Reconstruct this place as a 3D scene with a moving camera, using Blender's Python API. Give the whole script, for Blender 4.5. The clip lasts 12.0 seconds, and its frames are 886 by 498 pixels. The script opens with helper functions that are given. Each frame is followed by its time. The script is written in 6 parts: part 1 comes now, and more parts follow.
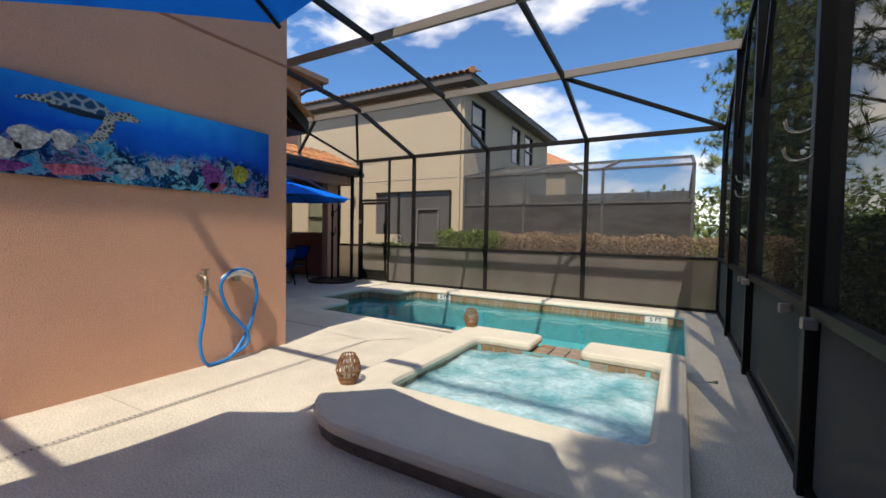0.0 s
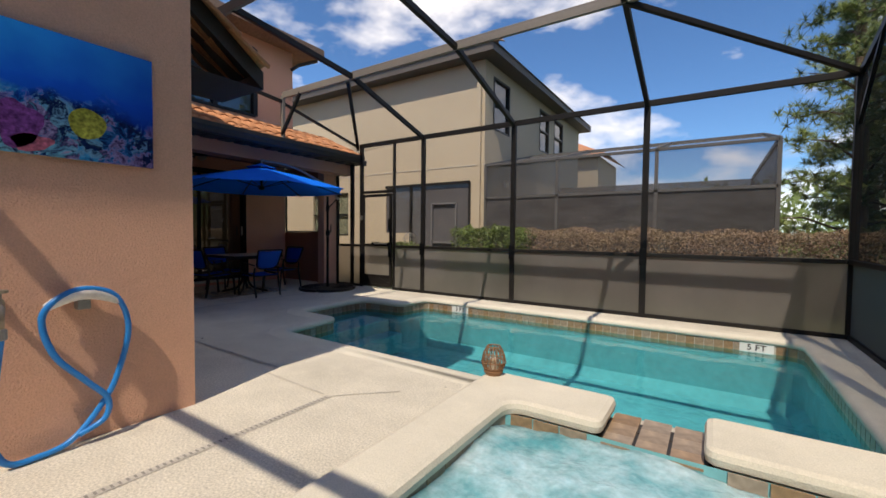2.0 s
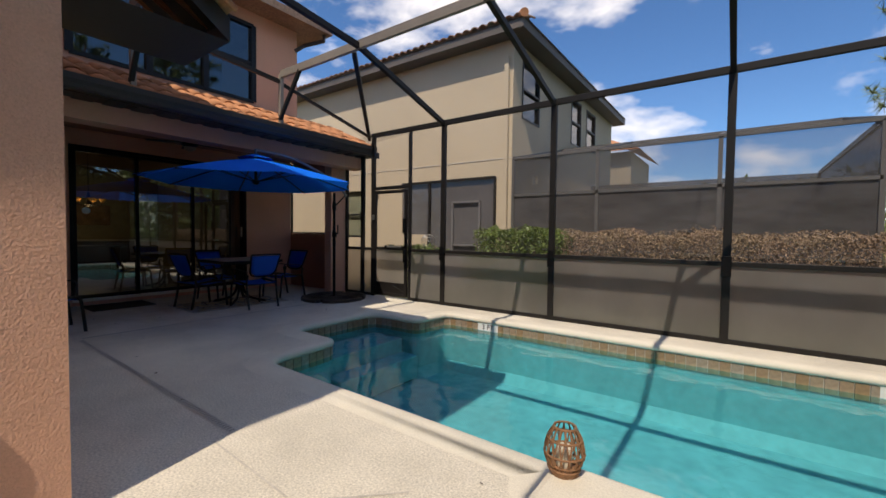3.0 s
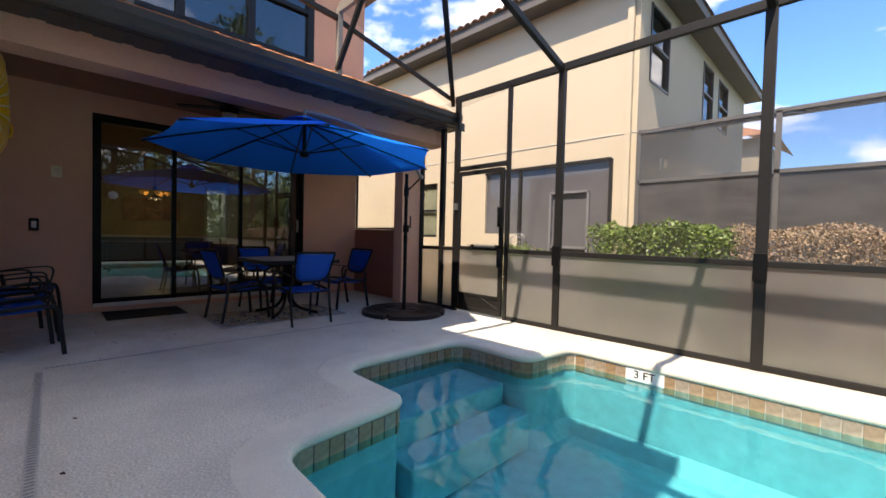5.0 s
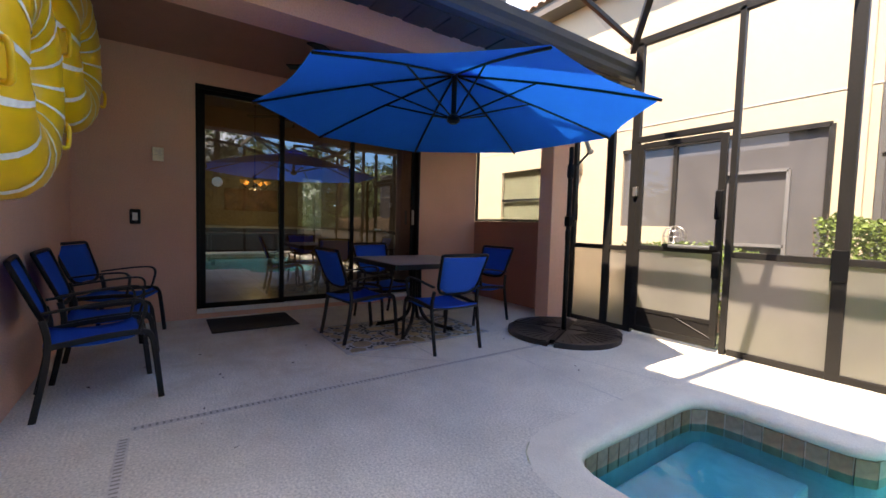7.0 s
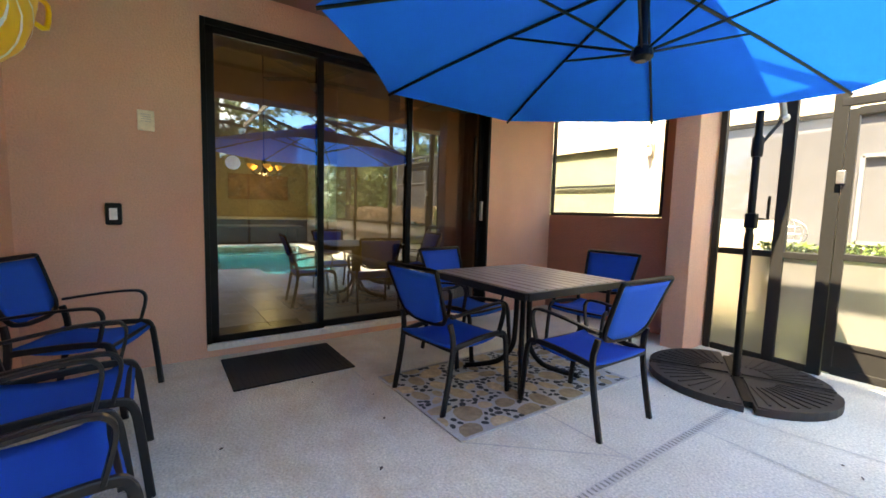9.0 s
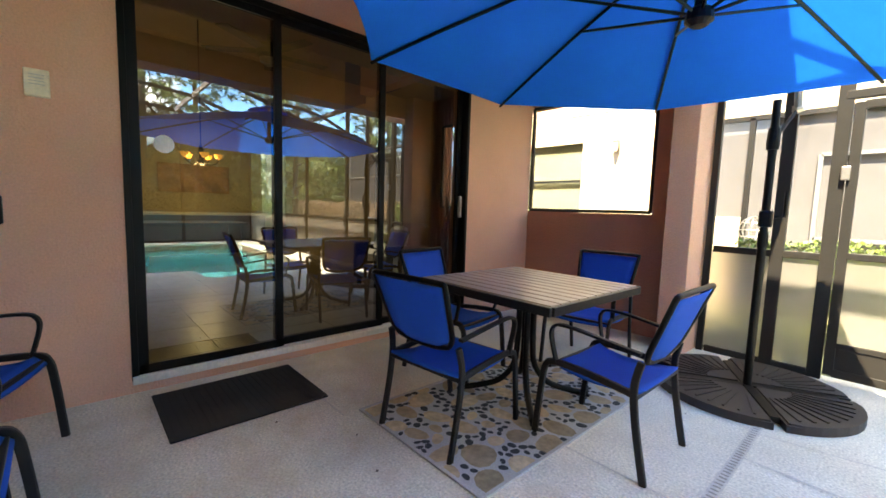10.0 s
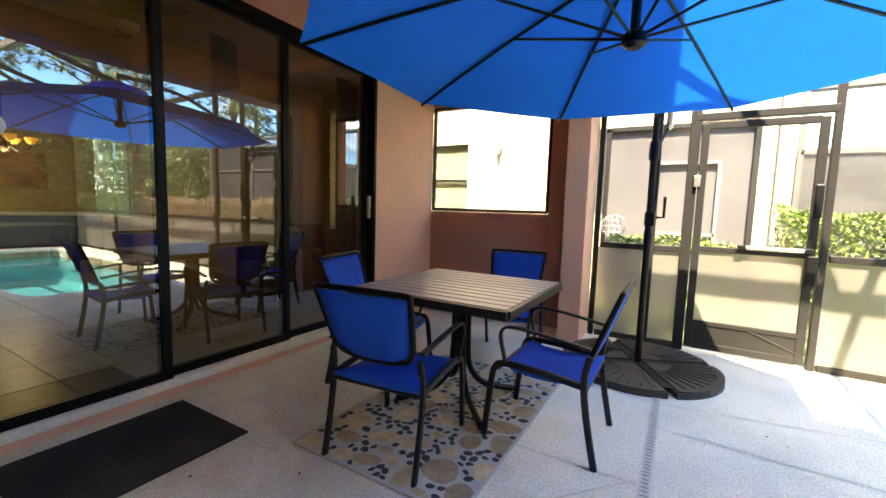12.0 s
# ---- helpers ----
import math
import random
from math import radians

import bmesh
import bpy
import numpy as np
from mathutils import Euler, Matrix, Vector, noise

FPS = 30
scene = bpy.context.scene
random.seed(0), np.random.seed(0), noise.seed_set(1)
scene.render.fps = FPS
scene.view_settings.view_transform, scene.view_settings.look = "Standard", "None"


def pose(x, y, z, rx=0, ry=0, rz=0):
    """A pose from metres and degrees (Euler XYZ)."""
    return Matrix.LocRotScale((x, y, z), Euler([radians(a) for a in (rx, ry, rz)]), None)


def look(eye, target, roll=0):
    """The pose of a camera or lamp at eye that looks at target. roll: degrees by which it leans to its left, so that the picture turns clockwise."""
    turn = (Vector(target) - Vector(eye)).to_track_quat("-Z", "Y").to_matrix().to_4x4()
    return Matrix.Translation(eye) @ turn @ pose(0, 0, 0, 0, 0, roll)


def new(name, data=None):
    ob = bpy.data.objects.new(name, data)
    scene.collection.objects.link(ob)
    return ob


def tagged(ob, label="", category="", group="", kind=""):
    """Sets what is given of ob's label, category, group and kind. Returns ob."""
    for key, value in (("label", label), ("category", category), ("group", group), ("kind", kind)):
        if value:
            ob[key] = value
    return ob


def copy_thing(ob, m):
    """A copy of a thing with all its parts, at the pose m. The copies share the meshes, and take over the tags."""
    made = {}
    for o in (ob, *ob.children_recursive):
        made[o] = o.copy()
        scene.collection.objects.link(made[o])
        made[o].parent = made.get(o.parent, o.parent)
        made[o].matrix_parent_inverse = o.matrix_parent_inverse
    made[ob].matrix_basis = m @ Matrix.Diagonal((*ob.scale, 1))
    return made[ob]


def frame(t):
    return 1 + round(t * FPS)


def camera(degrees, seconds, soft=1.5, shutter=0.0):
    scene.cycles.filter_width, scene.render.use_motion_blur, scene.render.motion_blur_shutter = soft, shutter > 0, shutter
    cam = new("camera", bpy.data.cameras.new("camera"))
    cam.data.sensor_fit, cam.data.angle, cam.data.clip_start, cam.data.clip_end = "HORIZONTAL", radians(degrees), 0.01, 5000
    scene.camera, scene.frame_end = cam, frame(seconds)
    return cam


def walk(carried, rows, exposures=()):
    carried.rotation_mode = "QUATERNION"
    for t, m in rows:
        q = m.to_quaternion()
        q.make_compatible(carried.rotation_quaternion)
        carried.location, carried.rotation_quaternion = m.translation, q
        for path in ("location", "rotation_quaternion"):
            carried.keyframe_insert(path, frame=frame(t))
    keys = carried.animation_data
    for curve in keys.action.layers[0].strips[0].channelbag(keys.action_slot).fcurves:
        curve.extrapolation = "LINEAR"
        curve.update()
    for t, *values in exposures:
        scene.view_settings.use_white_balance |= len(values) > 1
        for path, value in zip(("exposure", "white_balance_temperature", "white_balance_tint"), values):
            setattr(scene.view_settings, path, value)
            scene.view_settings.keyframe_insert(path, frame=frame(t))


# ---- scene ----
cam = camera(94.6, 12.0, soft=1.6)
PATH = [
    (0, (0.267, -0.259, 1.271), (-0.736, 1.47, 1.197), 1.1),
    (0.5, (0.187, 0.007, 1.234), (-0.838, 1.723, 1.158), 0.9),
    (1, (0.018, 0.391, 1.208), (-1.025, 2.096, 1.129), 0.7),
    (1.5, (-0.22, 0.867, 1.193), (-1.284, 2.558, 1.115), 0.7),
    (2, (-0.529, 1.388, 1.218), (-1.628, 3.057, 1.142), 0.6),
    (2.5, (-0.884, 1.894, 1.256), (-2.021, 3.537, 1.176), 0.7),
    (4.3, (-2.295, 3.3, 1.117), (-3.628, 4.791, 1.08), 1.1),
    (4.5, (-2.459, 3.425, 1.111), (-3.829, 4.882, 1.068), 1.3),
    (5, (-2.881, 3.66, 1.088), (-4.309, 5.058, 1.033), 1.4),
    (5.5, (-3.291, 3.818, 1.103), (-4.8, 5.129, 1.027), 1.4),
    (6, (-3.709, 3.89, 1.136), (-5.291, 5.11, 1.035), 1.5),
    (6.5, (-4.157, 3.888, 1.149), (-5.778, 5.054, 1.034), 1.6),
    (7, (-4.6, 3.801, 1.126), (-6.243, 4.935, 1.011), 1.6),
    (7.5, (-5.024, 3.801, 1.18), (-6.685, 4.904, 1.02), 1.7),
    (9.5, (-6.577, 3.862, 1.206), (-8.171, 5.053, 1.006), 1.6),
    (10, (-6.818, 3.895, 1.205), (-8.294, 5.23, 1.009), 1.8),
    (10.5, (-6.995, 3.873, 1.201), (-8.302, 5.375, 1.01), 1.9),
    (11, (-7.102, 3.821, 1.223), (-8.259, 5.441, 1.034), 1.9),
    (11.5, (-7.161, 3.777, 1.241), (-8.227, 5.458, 1.045), 1.9),
    (12, (-7.191, 3.743, 1.232), (-8.192, 5.465, 1.038), 1.8),
]
EXPOSURES = [(0, 0.5, 7000, 11), (1.0, 0.62, 7000, 11), (2.5, 0.2, 7150, 14), (4.5, 1.2, 7100, 14), (5.5, 1.68, 7300, 15), (6.5, 2.02, 7600, 16), (7.5, 2.62, 7800, 14), (9.5, 3.85, 8500, 2), (10.5, 3.82, 8300, 3), (12, 3.72, 8300, 4)]
walk(cam, [(t, look(eye, target, roll)) for t, eye, target, roll in PATH], EXPOSURES)

# ---- world and sun ----
SUN = Vector((0.16, -0.62, 1.0)).normalized()
world = bpy.data.worlds.new("sky")
scene.world = world
world.use_nodes = True
wt = world.node_tree
wt.nodes.clear()
w_out = wt.nodes.new("ShaderNodeOutputWorld")
w_bg = wt.nodes.new("ShaderNodeBackground")
w_sky = wt.nodes.new("ShaderNodeTexSky")
w_sky.sky_type = "NISHITA"
w_sky.sun_disc = False
w_sky.sun_elevation = math.asin(SUN.z)
w_sky.sun_rotation = math.atan2(SUN.x, SUN.y)
w_sky.dust_density = 0.0
w_sky.ozone_density = 4.5
w_bg.inputs["Strength"].default_value = 0.15
w_tc = wt.nodes.new("ShaderNodeTexCoord")
w_map = wt.nodes.new("ShaderNodeMapping")
w_map.inputs["Scale"].default_value = (1.0, 1.0, 2.2)
w_map.inputs["Location"].default_value = (0.9, 0.35, 0.2)
w_noise = wt.nodes.new("ShaderNodeTexNoise")
w_noise.inputs["Scale"].default_value = 2.6
w_noise.inputs["Detail"].default_value = 9
w_noise.inputs["Roughness"].default_value = 0.55
w_ramp = wt.nodes.new("ShaderNodeValToRGB")
w_ramp.color_ramp.elements[0].position = 0.505
w_ramp.color_ramp.elements[1].position = 0.64
w_mix = wt.nodes.new("ShaderNodeMix")
w_mix.data_type = "RGBA"
w_mix.inputs[7].default_value = (8.2, 8.2, 8.3, 1)
wt.links.new(w_tc.outputs["Generated"], w_map.inputs["Vector"])
wt.links.new(w_map.outputs["Vector"], w_noise.inputs["Vector"])
wt.links.new(w_noise.outputs["Fac"], w_ramp.inputs["Fac"])
wt.links.new(w_ramp.outputs["Color"], w_mix.inputs[0])
w_tint = wt.nodes.new("ShaderNodeMix")
w_tint.data_type = "RGBA"
w_tint.blend_type = "MULTIPLY"
w_tint.inputs[0].default_value = 1.0
w_tint.inputs[7].default_value = (0.51, 0.76, 0.97, 1)
wt.links.new(w_sky.outputs["Color"], w_tint.inputs[6])
wt.links.new(w_tint.outputs[2], w_mix.inputs[6])
wt.links.new(w_mix.outputs[2], w_bg.inputs["Color"])
wt.links.new(w_bg.outputs["Background"], w_out.inputs["Surface"])

sun = new("sun", bpy.data.lights.new("sun", "SUN"))
sun.data.energy = 3.5
sun.data.angle = radians(0.5)
sun.data.color = (1.0, 0.93, 0.80)
sun.matrix_world = look(SUN * 40, (0, 0, 0))

chandelier_glow = new("chandelier_glow", bpy.data.lights.new("chandelier_glow", "POINT"))
chandelier_glow.data.energy = 10
chandelier_glow.data.color = (1.0, 0.72, 0.42)
chandelier_glow.data.shadow_soft_size = 0.12
chandelier_glow.location = (-16.0, 5.78, 1.85)


# ---- materials ----
def shader(name, base, rough=0.6, metal=0.0, grain=40.0, vary=0.12, stain=1.3, stain_vary=0.15, bump=0.0, bump_scale=None, spec=0.5, per_piece=0.0, alt=None):
    """Principled surface whose colour varies at a fine and a coarse scale, with a little relief."""
    m = bpy.data.materials.new(name)
    m.use_nodes = True
    nt = m.node_tree
    b = nt.nodes["Principled BSDF"]
    b.inputs["Roughness"].default_value = rough
    b.inputs["Metallic"].default_value = metal
    b.inputs["Specular IOR Level"].default_value = spec
    co = nt.nodes.new("ShaderNodeTexCoord")
    fine = nt.nodes.new("ShaderNodeTexNoise")
    fine.inputs["Scale"].default_value = grain
    fine.inputs["Detail"].default_value = 6
    coarse = nt.nodes.new("ShaderNodeTexNoise")
    coarse.inputs["Scale"].default_value = stain
    coarse.inputs["Detail"].default_value = 8
    coarse.inputs["Roughness"].default_value = 0.65
    nt.links.new(co.outputs["Object"], fine.inputs["Vector"])
    nt.links.new(co.outputs["Object"], coarse.inputs["Vector"])
    value = None
    for node, amount in ((fine, vary), (coarse, stain_vary)):
        r = nt.nodes.new("ShaderNodeMapRange")
        r.inputs["From Min"].default_value = 0.25
        r.inputs["From Max"].default_value = 0.75
        r.inputs["To Min"].default_value = 1 - amount
        r.inputs["To Max"].default_value = 1 + amount
        nt.links.new(node.outputs["Fac"], r.inputs["Value"])
        if value is None:
            value = r.outputs["Result"]
        else:
            k = nt.nodes.new("ShaderNodeMath")
            k.operation = "MULTIPLY"
            nt.links.new(value, k.inputs[0])
            nt.links.new(r.outputs["Result"], k.inputs[1])
            value = k.outputs["Value"]
    if per_piece:
        info = nt.nodes.new("ShaderNodeObjectInfo")
        r = nt.nodes.new("ShaderNodeMapRange")
        r.inputs["To Min"].default_value = 1 - per_piece
        r.inputs["To Max"].default_value = 1 + per_piece
        nt.links.new(info.outputs["Random"], r.inputs["Value"])
        k = nt.nodes.new("ShaderNodeMath")
        k.operation = "MULTIPLY"
        nt.links.new(value, k.inputs[0])
        nt.links.new(r.outputs["Result"], k.inputs[1])
        value = k.outputs["Value"]
    mul = nt.nodes.new("ShaderNodeMix")
    mul.data_type = "RGBA"
    mul.blend_type = "MULTIPLY"
    mul.inputs[0].default_value = 1.0
    if alt:
        two = nt.nodes.new("ShaderNodeMix")
        two.data_type = "RGBA"
        two.inputs[6].default_value = (*base, 1)
        two.inputs[7].default_value = (*alt, 1)
        if per_piece:
            nt.links.new(info.outputs["Random"], two.inputs[0])
        else:
            nt.links.new(coarse.outputs["Fac"], two.inputs[0])
        nt.links.new(two.outputs[2], mul.inputs[6])
    else:
        mul.inputs[6].default_value = (*base, 1)
    nt.links.new(value, mul.inputs[7])
    nt.links.new(mul.outputs[2], b.inputs["Base Color"])
    if bump:
        rel = nt.nodes.new("ShaderNodeTexNoise")
        rel.inputs["Scale"].default_value = bump_scale or grain
        rel.inputs["Detail"].default_value = 4
        nt.links.new(co.outputs["Object"], rel.inputs["Vector"])
        bp = nt.nodes.new("ShaderNodeBump")
        bp.inputs["Strength"].default_value = bump
        bp.inputs["Distance"].default_value = 0.01
        nt.links.new(rel.outputs["Fac"], bp.inputs["Height"])
        nt.links.new(bp.outputs["Normal"], b.inputs["Normal"])
    return m


def sheer(name, tint, cover, colour, rough=0.8):
    """A thin sheet that lets a tinted part of the light through: insect screen, frosted vinyl."""
    m = bpy.data.materials.new(name)
    m.use_nodes = True
    nt = m.node_tree
    nt.nodes.clear()
    out = nt.nodes.new("ShaderNodeOutputMaterial")
    tr = nt.nodes.new("ShaderNodeBsdfTransparent")
    tr.inputs["Color"].default_value = (*tint, 1)
    df = nt.nodes.new("ShaderNodeBsdfDiffuse")
    df.inputs["Color"].default_value = (*colour, 1)
    df.inputs["Roughness"].default_value = rough
    mx = nt.nodes.new("ShaderNodeMixShader")
    mx.inputs["Fac"].default_value = cover
    nt.links.new(tr.outputs["BSDF"], mx.inputs[1])
    nt.links.new(df.outputs["BSDF"], mx.inputs[2])
    nt.links.new(mx.outputs["Shader"], out.inputs["Surface"])
    return m


def pane_glass(name, tint, ior, bump=0.0, bump_scale=3.0, rough=0.0, stretch=(1, 1, 1)):
    """A clear sheet: tinted see-through with Fresnel gloss."""
    m = bpy.data.materials.new(name)
    m.use_nodes = True
    nt = m.node_tree
    nt.nodes.clear()
    out = nt.nodes.new("ShaderNodeOutputMaterial")
    tr = nt.nodes.new("ShaderNodeBsdfTransparent")
    tr.inputs["Color"].default_value = (*tint, 1)
    gl = nt.nodes.new("ShaderNodeBsdfGlossy")
    gl.inputs["Roughness"].default_value = rough
    fr = nt.nodes.new("ShaderNodeFresnel")
    fr.inputs["IOR"].default_value = ior
    mx = nt.nodes.new("ShaderNodeMixShader")
    nt.links.new(fr.outputs["Fac"], mx.inputs["Fac"])
    nt.links.new(tr.outputs["BSDF"], mx.inputs[1])
    nt.links.new(gl.outputs["BSDF"], mx.inputs[2])
    nt.links.new(mx.outputs["Shader"], out.inputs["Surface"])
    if bump:
        co = nt.nodes.new("ShaderNodeTexCoord")
        mp = nt.nodes.new("ShaderNodeMapping")
        mp.inputs["Scale"].default_value = stretch
        n = nt.nodes.new("ShaderNodeTexNoise")
        n.inputs["Scale"].default_value = bump_scale
        n.inputs["Detail"].default_value = 3
        bp = nt.nodes.new("ShaderNodeBump")
        bp.inputs["Strength"].default_value = bump
        bp.inputs["Distance"].default_value = 0.05
        nt.links.new(co.outputs["Object"], mp.inputs["Vector"])
        nt.links.new(mp.outputs["Vector"], n.inputs["Vector"])
        nt.links.new(n.outputs["Fac"], bp.inputs["Height"])
        nt.links.new(bp.outputs["Normal"], gl.inputs["Normal"])
        nt.links.new(bp.outputs["Normal"], fr.inputs["Normal"])
    return m


def frosted(name, tint, cover, colour):
    """Hazy vinyl: blurred see-through with a dull face."""
    m = sheer(name, tint, cover, colour)
    nt = m.node_tree
    mx = [n for n in nt.nodes if n.type == "MIX_SHADER"][0]
    rf = nt.nodes.new("ShaderNodeBsdfRefraction")
    rf.inputs["Color"].default_value = (*tint, 1)
    rf.inputs["Roughness"].default_value = 0.55
    rf.inputs["IOR"].default_value = 1.25
    nt.links.new(rf.outputs["BSDF"], mx.inputs[1])
    return m


def glow(name, colour, strength):
    m = bpy.data.materials.new(name)
    m.use_nodes = True
    b = m.node_tree.nodes["Principled BSDF"]
    b.inputs["Base Color"].default_value = (*colour, 1)
    b.inputs["Emission Color"].default_value = (*colour, 1)
    b.inputs["Emission Strength"].default_value = strength
    return m


def fabric(name, colour, through_colour, share):
    """Cloth that lets part of the light shine through."""
    m = shader(name, colour, rough=0.75, grain=300, vary=0.06, stain=2.0, stain_vary=0.06, bump=0.1, bump_scale=500, spec=0.2)
    nt = m.node_tree
    b = nt.nodes["Principled BSDF"]
    out = nt.nodes["Material Output"]
    tl = nt.nodes.new("ShaderNodeBsdfTranslucent")
    tl.inputs["Color"].default_value = (*through_colour, 1)
    mx = nt.nodes.new("ShaderNodeMixShader")
    mx.inputs["Fac"].default_value = share
    nt.links.new(b.outputs["BSDF"], mx.inputs[1])
    nt.links.new(tl.outputs["BSDF"], mx.inputs[2])
    nt.links.new(mx.outputs["Shader"], out.inputs["Surface"])
    return m


STUCCO = shader("salmon_stucco", (0.72, 0.415, 0.285), rough=0.9, grain=90, vary=0.08, stain=0.8, stain_vary=0.08, bump=0.8, bump_scale=85, spec=0.2)
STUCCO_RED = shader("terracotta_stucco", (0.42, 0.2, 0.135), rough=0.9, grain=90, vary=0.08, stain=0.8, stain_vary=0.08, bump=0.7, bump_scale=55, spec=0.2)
STUCCO_TAN = shader("tan_stucco", (0.54, 0.45, 0.325), rough=0.9, grain=60, vary=0.05, stain=0.5, stain_vary=0.06, bump=0.4, bump_scale=40, spec=0.2)
DECK = shader("acrylic_deck", (0.65, 0.60, 0.50), rough=0.85, grain=85, vary=0.32, stain=1.1, stain_vary=0.22, bump=0.5, bump_scale=50, spec=0.25)
def island_vary(m, amount):
    """Gives every loose piece of a joined mesh its own tone."""
    nt = m.node_tree
    b = nt.nodes["Principled BSDF"]
    old = b.inputs["Base Color"].links[0].from_socket
    geo = nt.nodes.new("ShaderNodeNewGeometry")
    r = nt.nodes.new("ShaderNodeMapRange")
    r.inputs["To Min"].default_value = 1 - amount
    r.inputs["To Max"].default_value = 1 + amount
    mix = nt.nodes.new("ShaderNodeVectorMath")
    mix.operation = "MULTIPLY"
    nt.links.new(geo.outputs["Random Per Island"], r.inputs["Value"])
    nt.links.new(old, mix.inputs[0])
    nt.links.new(r.outputs["Result"], mix.inputs[1])
    nt.links.new(mix.outputs["Vector"], b.inputs["Base Color"])


def dirtied(m, centre, radius, colour):
    """Brown ground-in dirt in worn patches round one spot of a floor."""
    nt = m.node_tree
    b = nt.nodes["Principled BSDF"]
    old = b.inputs["Base Color"].links[0].from_socket
    co = nt.nodes.new("ShaderNodeTexCoord")
    dist = nt.nodes.new("ShaderNodeVectorMath")
    dist.operation = "DISTANCE"
    dist.inputs[1].default_value = centre
    near = nt.nodes.new("ShaderNodeMapRange")
    near.inputs["From Min"].default_value = radius
    near.inputs["From Max"].default_value = radius * 0.35
    blot = nt.nodes.new("ShaderNodeTexNoise")
    blot.inputs["Scale"].default_value = 3.2
    blot.inputs["Detail"].default_value = 10
    blot.inputs["Roughness"].default_value = 0.72
    cut = nt.nodes.new("ShaderNodeMapRange")
    cut.inputs["From Min"].default_value = 0.46
    cut.inputs["From Max"].default_value = 0.66
    cut.inputs["To Max"].default_value = 0.6
    mul = nt.nodes.new("ShaderNodeMath")
    mul.operation = "MULTIPLY"
    mix = nt.nodes.new("ShaderNodeMixRGB")
    mix.inputs["Color2"].default_value = (*colour, 1)
    nt.links.new(co.outputs["Object"], dist.inputs[0])
    nt.links.new(co.outputs["Object"], blot.inputs["Vector"])
    nt.links.new(dist.outputs["Value"], near.inputs["Value"])
    nt.links.new(blot.outputs["Fac"], cut.inputs["Value"])
    nt.links.new(near.outputs["Result"], mul.inputs[0])
    nt.links.new(cut.outputs["Result"], mul.inputs[1])
    nt.links.new(mul.outputs["Value"], mix.inputs["Fac"])
    nt.links.new(old, mix.inputs["Color1"])
    nt.links.new(mix.outputs["Color"], b.inputs["Base Color"])


dirtied(DECK, (-8.6, 4.5, 0), 2.3, (0.50, 0.40, 0.27))
COPING = shader("sprayed_coping", (0.69, 0.64, 0.53), rough=0.8, grain=140, vary=0.12, stain=1.5, stain_vary=0.14, bump=0.4, bump_scale=90, spec=0.25)
JOINT = shader("deck_joint", (0.53, 0.49, 0.425), rough=0.9, grain=60, vary=0.2)
SLOT = shader("drain_slot", (0.27, 0.25, 0.22), rough=0.9)
PLASTER = shader("pool_plaster", (0.19, 0.49, 0.525), rough=0.7, grain=9, vary=0.14, stain=1.2, stain_vary=0.14)
TILE = shader("waterline_tile", (0.40, 0.25, 0.13), rough=0.3, grain=25, vary=0.25, stain=4, stain_vary=0.25, per_piece=0.25, alt=(0.27, 0.22, 0.17))
# dark tile whose colour also carries the shade under the spa rim
TILE_SHADED = shader("shaded_skirt_tile", (0.11, 0.09, 0.075), rough=0.35, grain=20, vary=0.3)
TILE_WHITE = shader("depth_tile", (0.78, 0.78, 0.75), rough=0.3, vary=0.04)
INK = shader("black_ink", (0.02, 0.02, 0.02), rough=0.5)
GROUT = shader("grout", (0.55, 0.50, 0.43), rough=0.9)
BRONZE = shader("bronze_aluminium", (0.013, 0.0115, 0.0105), rough=0.5, metal=0.0, grain=60, vary=0.12, stain=2, stain_vary=0.2, spec=0.3)
BRONZE_PALE = shader("weathered_bronze_aluminium", (0.22, 0.195, 0.17), rough=0.5, grain=60, vary=0.1, stain=2, stain_vary=0.15)
BLACK = shader("black_powder_coat", (0.004, 0.004, 0.0045), rough=0.45, grain=200, vary=0.1, bump=0.05, spec=0.2)
GREY_METAL = shader("dark_grey_powder_coat", (0.010, 0.010, 0.011), rough=0.42, grain=200, vary=0.1, bump=0.05, spec=0.3)
ARM_GREY = shader("pale_grey_paint", (0.26, 0.25, 0.245), rough=0.45)
STEEL = shader("grey_steel", (0.35, 0.34, 0.32), rough=0.35, metal=0.8, vary=0.1)
SCREEN = sheer("insect_screen", (0.93, 0.93, 0.94), 0.10, (0.16, 0.15, 0.14))
SCREEN_DARK = sheer("dark_privacy_screen", (0.5, 0.48, 0.45), 0.55, (0.04, 0.042, 0.04))
FROST = frosted("frosted_kick_panel", (0.70, 0.66, 0.62), 0.55, (0.24, 0.225, 0.212))
SIDE_KICK = sheer("slate_mesh_kick_panel", (0.3, 0.32, 0.32), 0.9, (0.105, 0.12, 0.12))
NB_SCREEN = sheer("solar_screen", (0.5, 0.5, 0.52), 0.94, (0.14, 0.133, 0.138))
NB_CAGE = sheer("dark_pool_mesh", (0.6, 0.6, 0.62), 0.84, (0.10, 0.094, 0.094))
NB_ROOFSCREEN = sheer("far_insect_screen", (0.75, 0.76, 0.8), 0.42, (0.16, 0.155, 0.155))


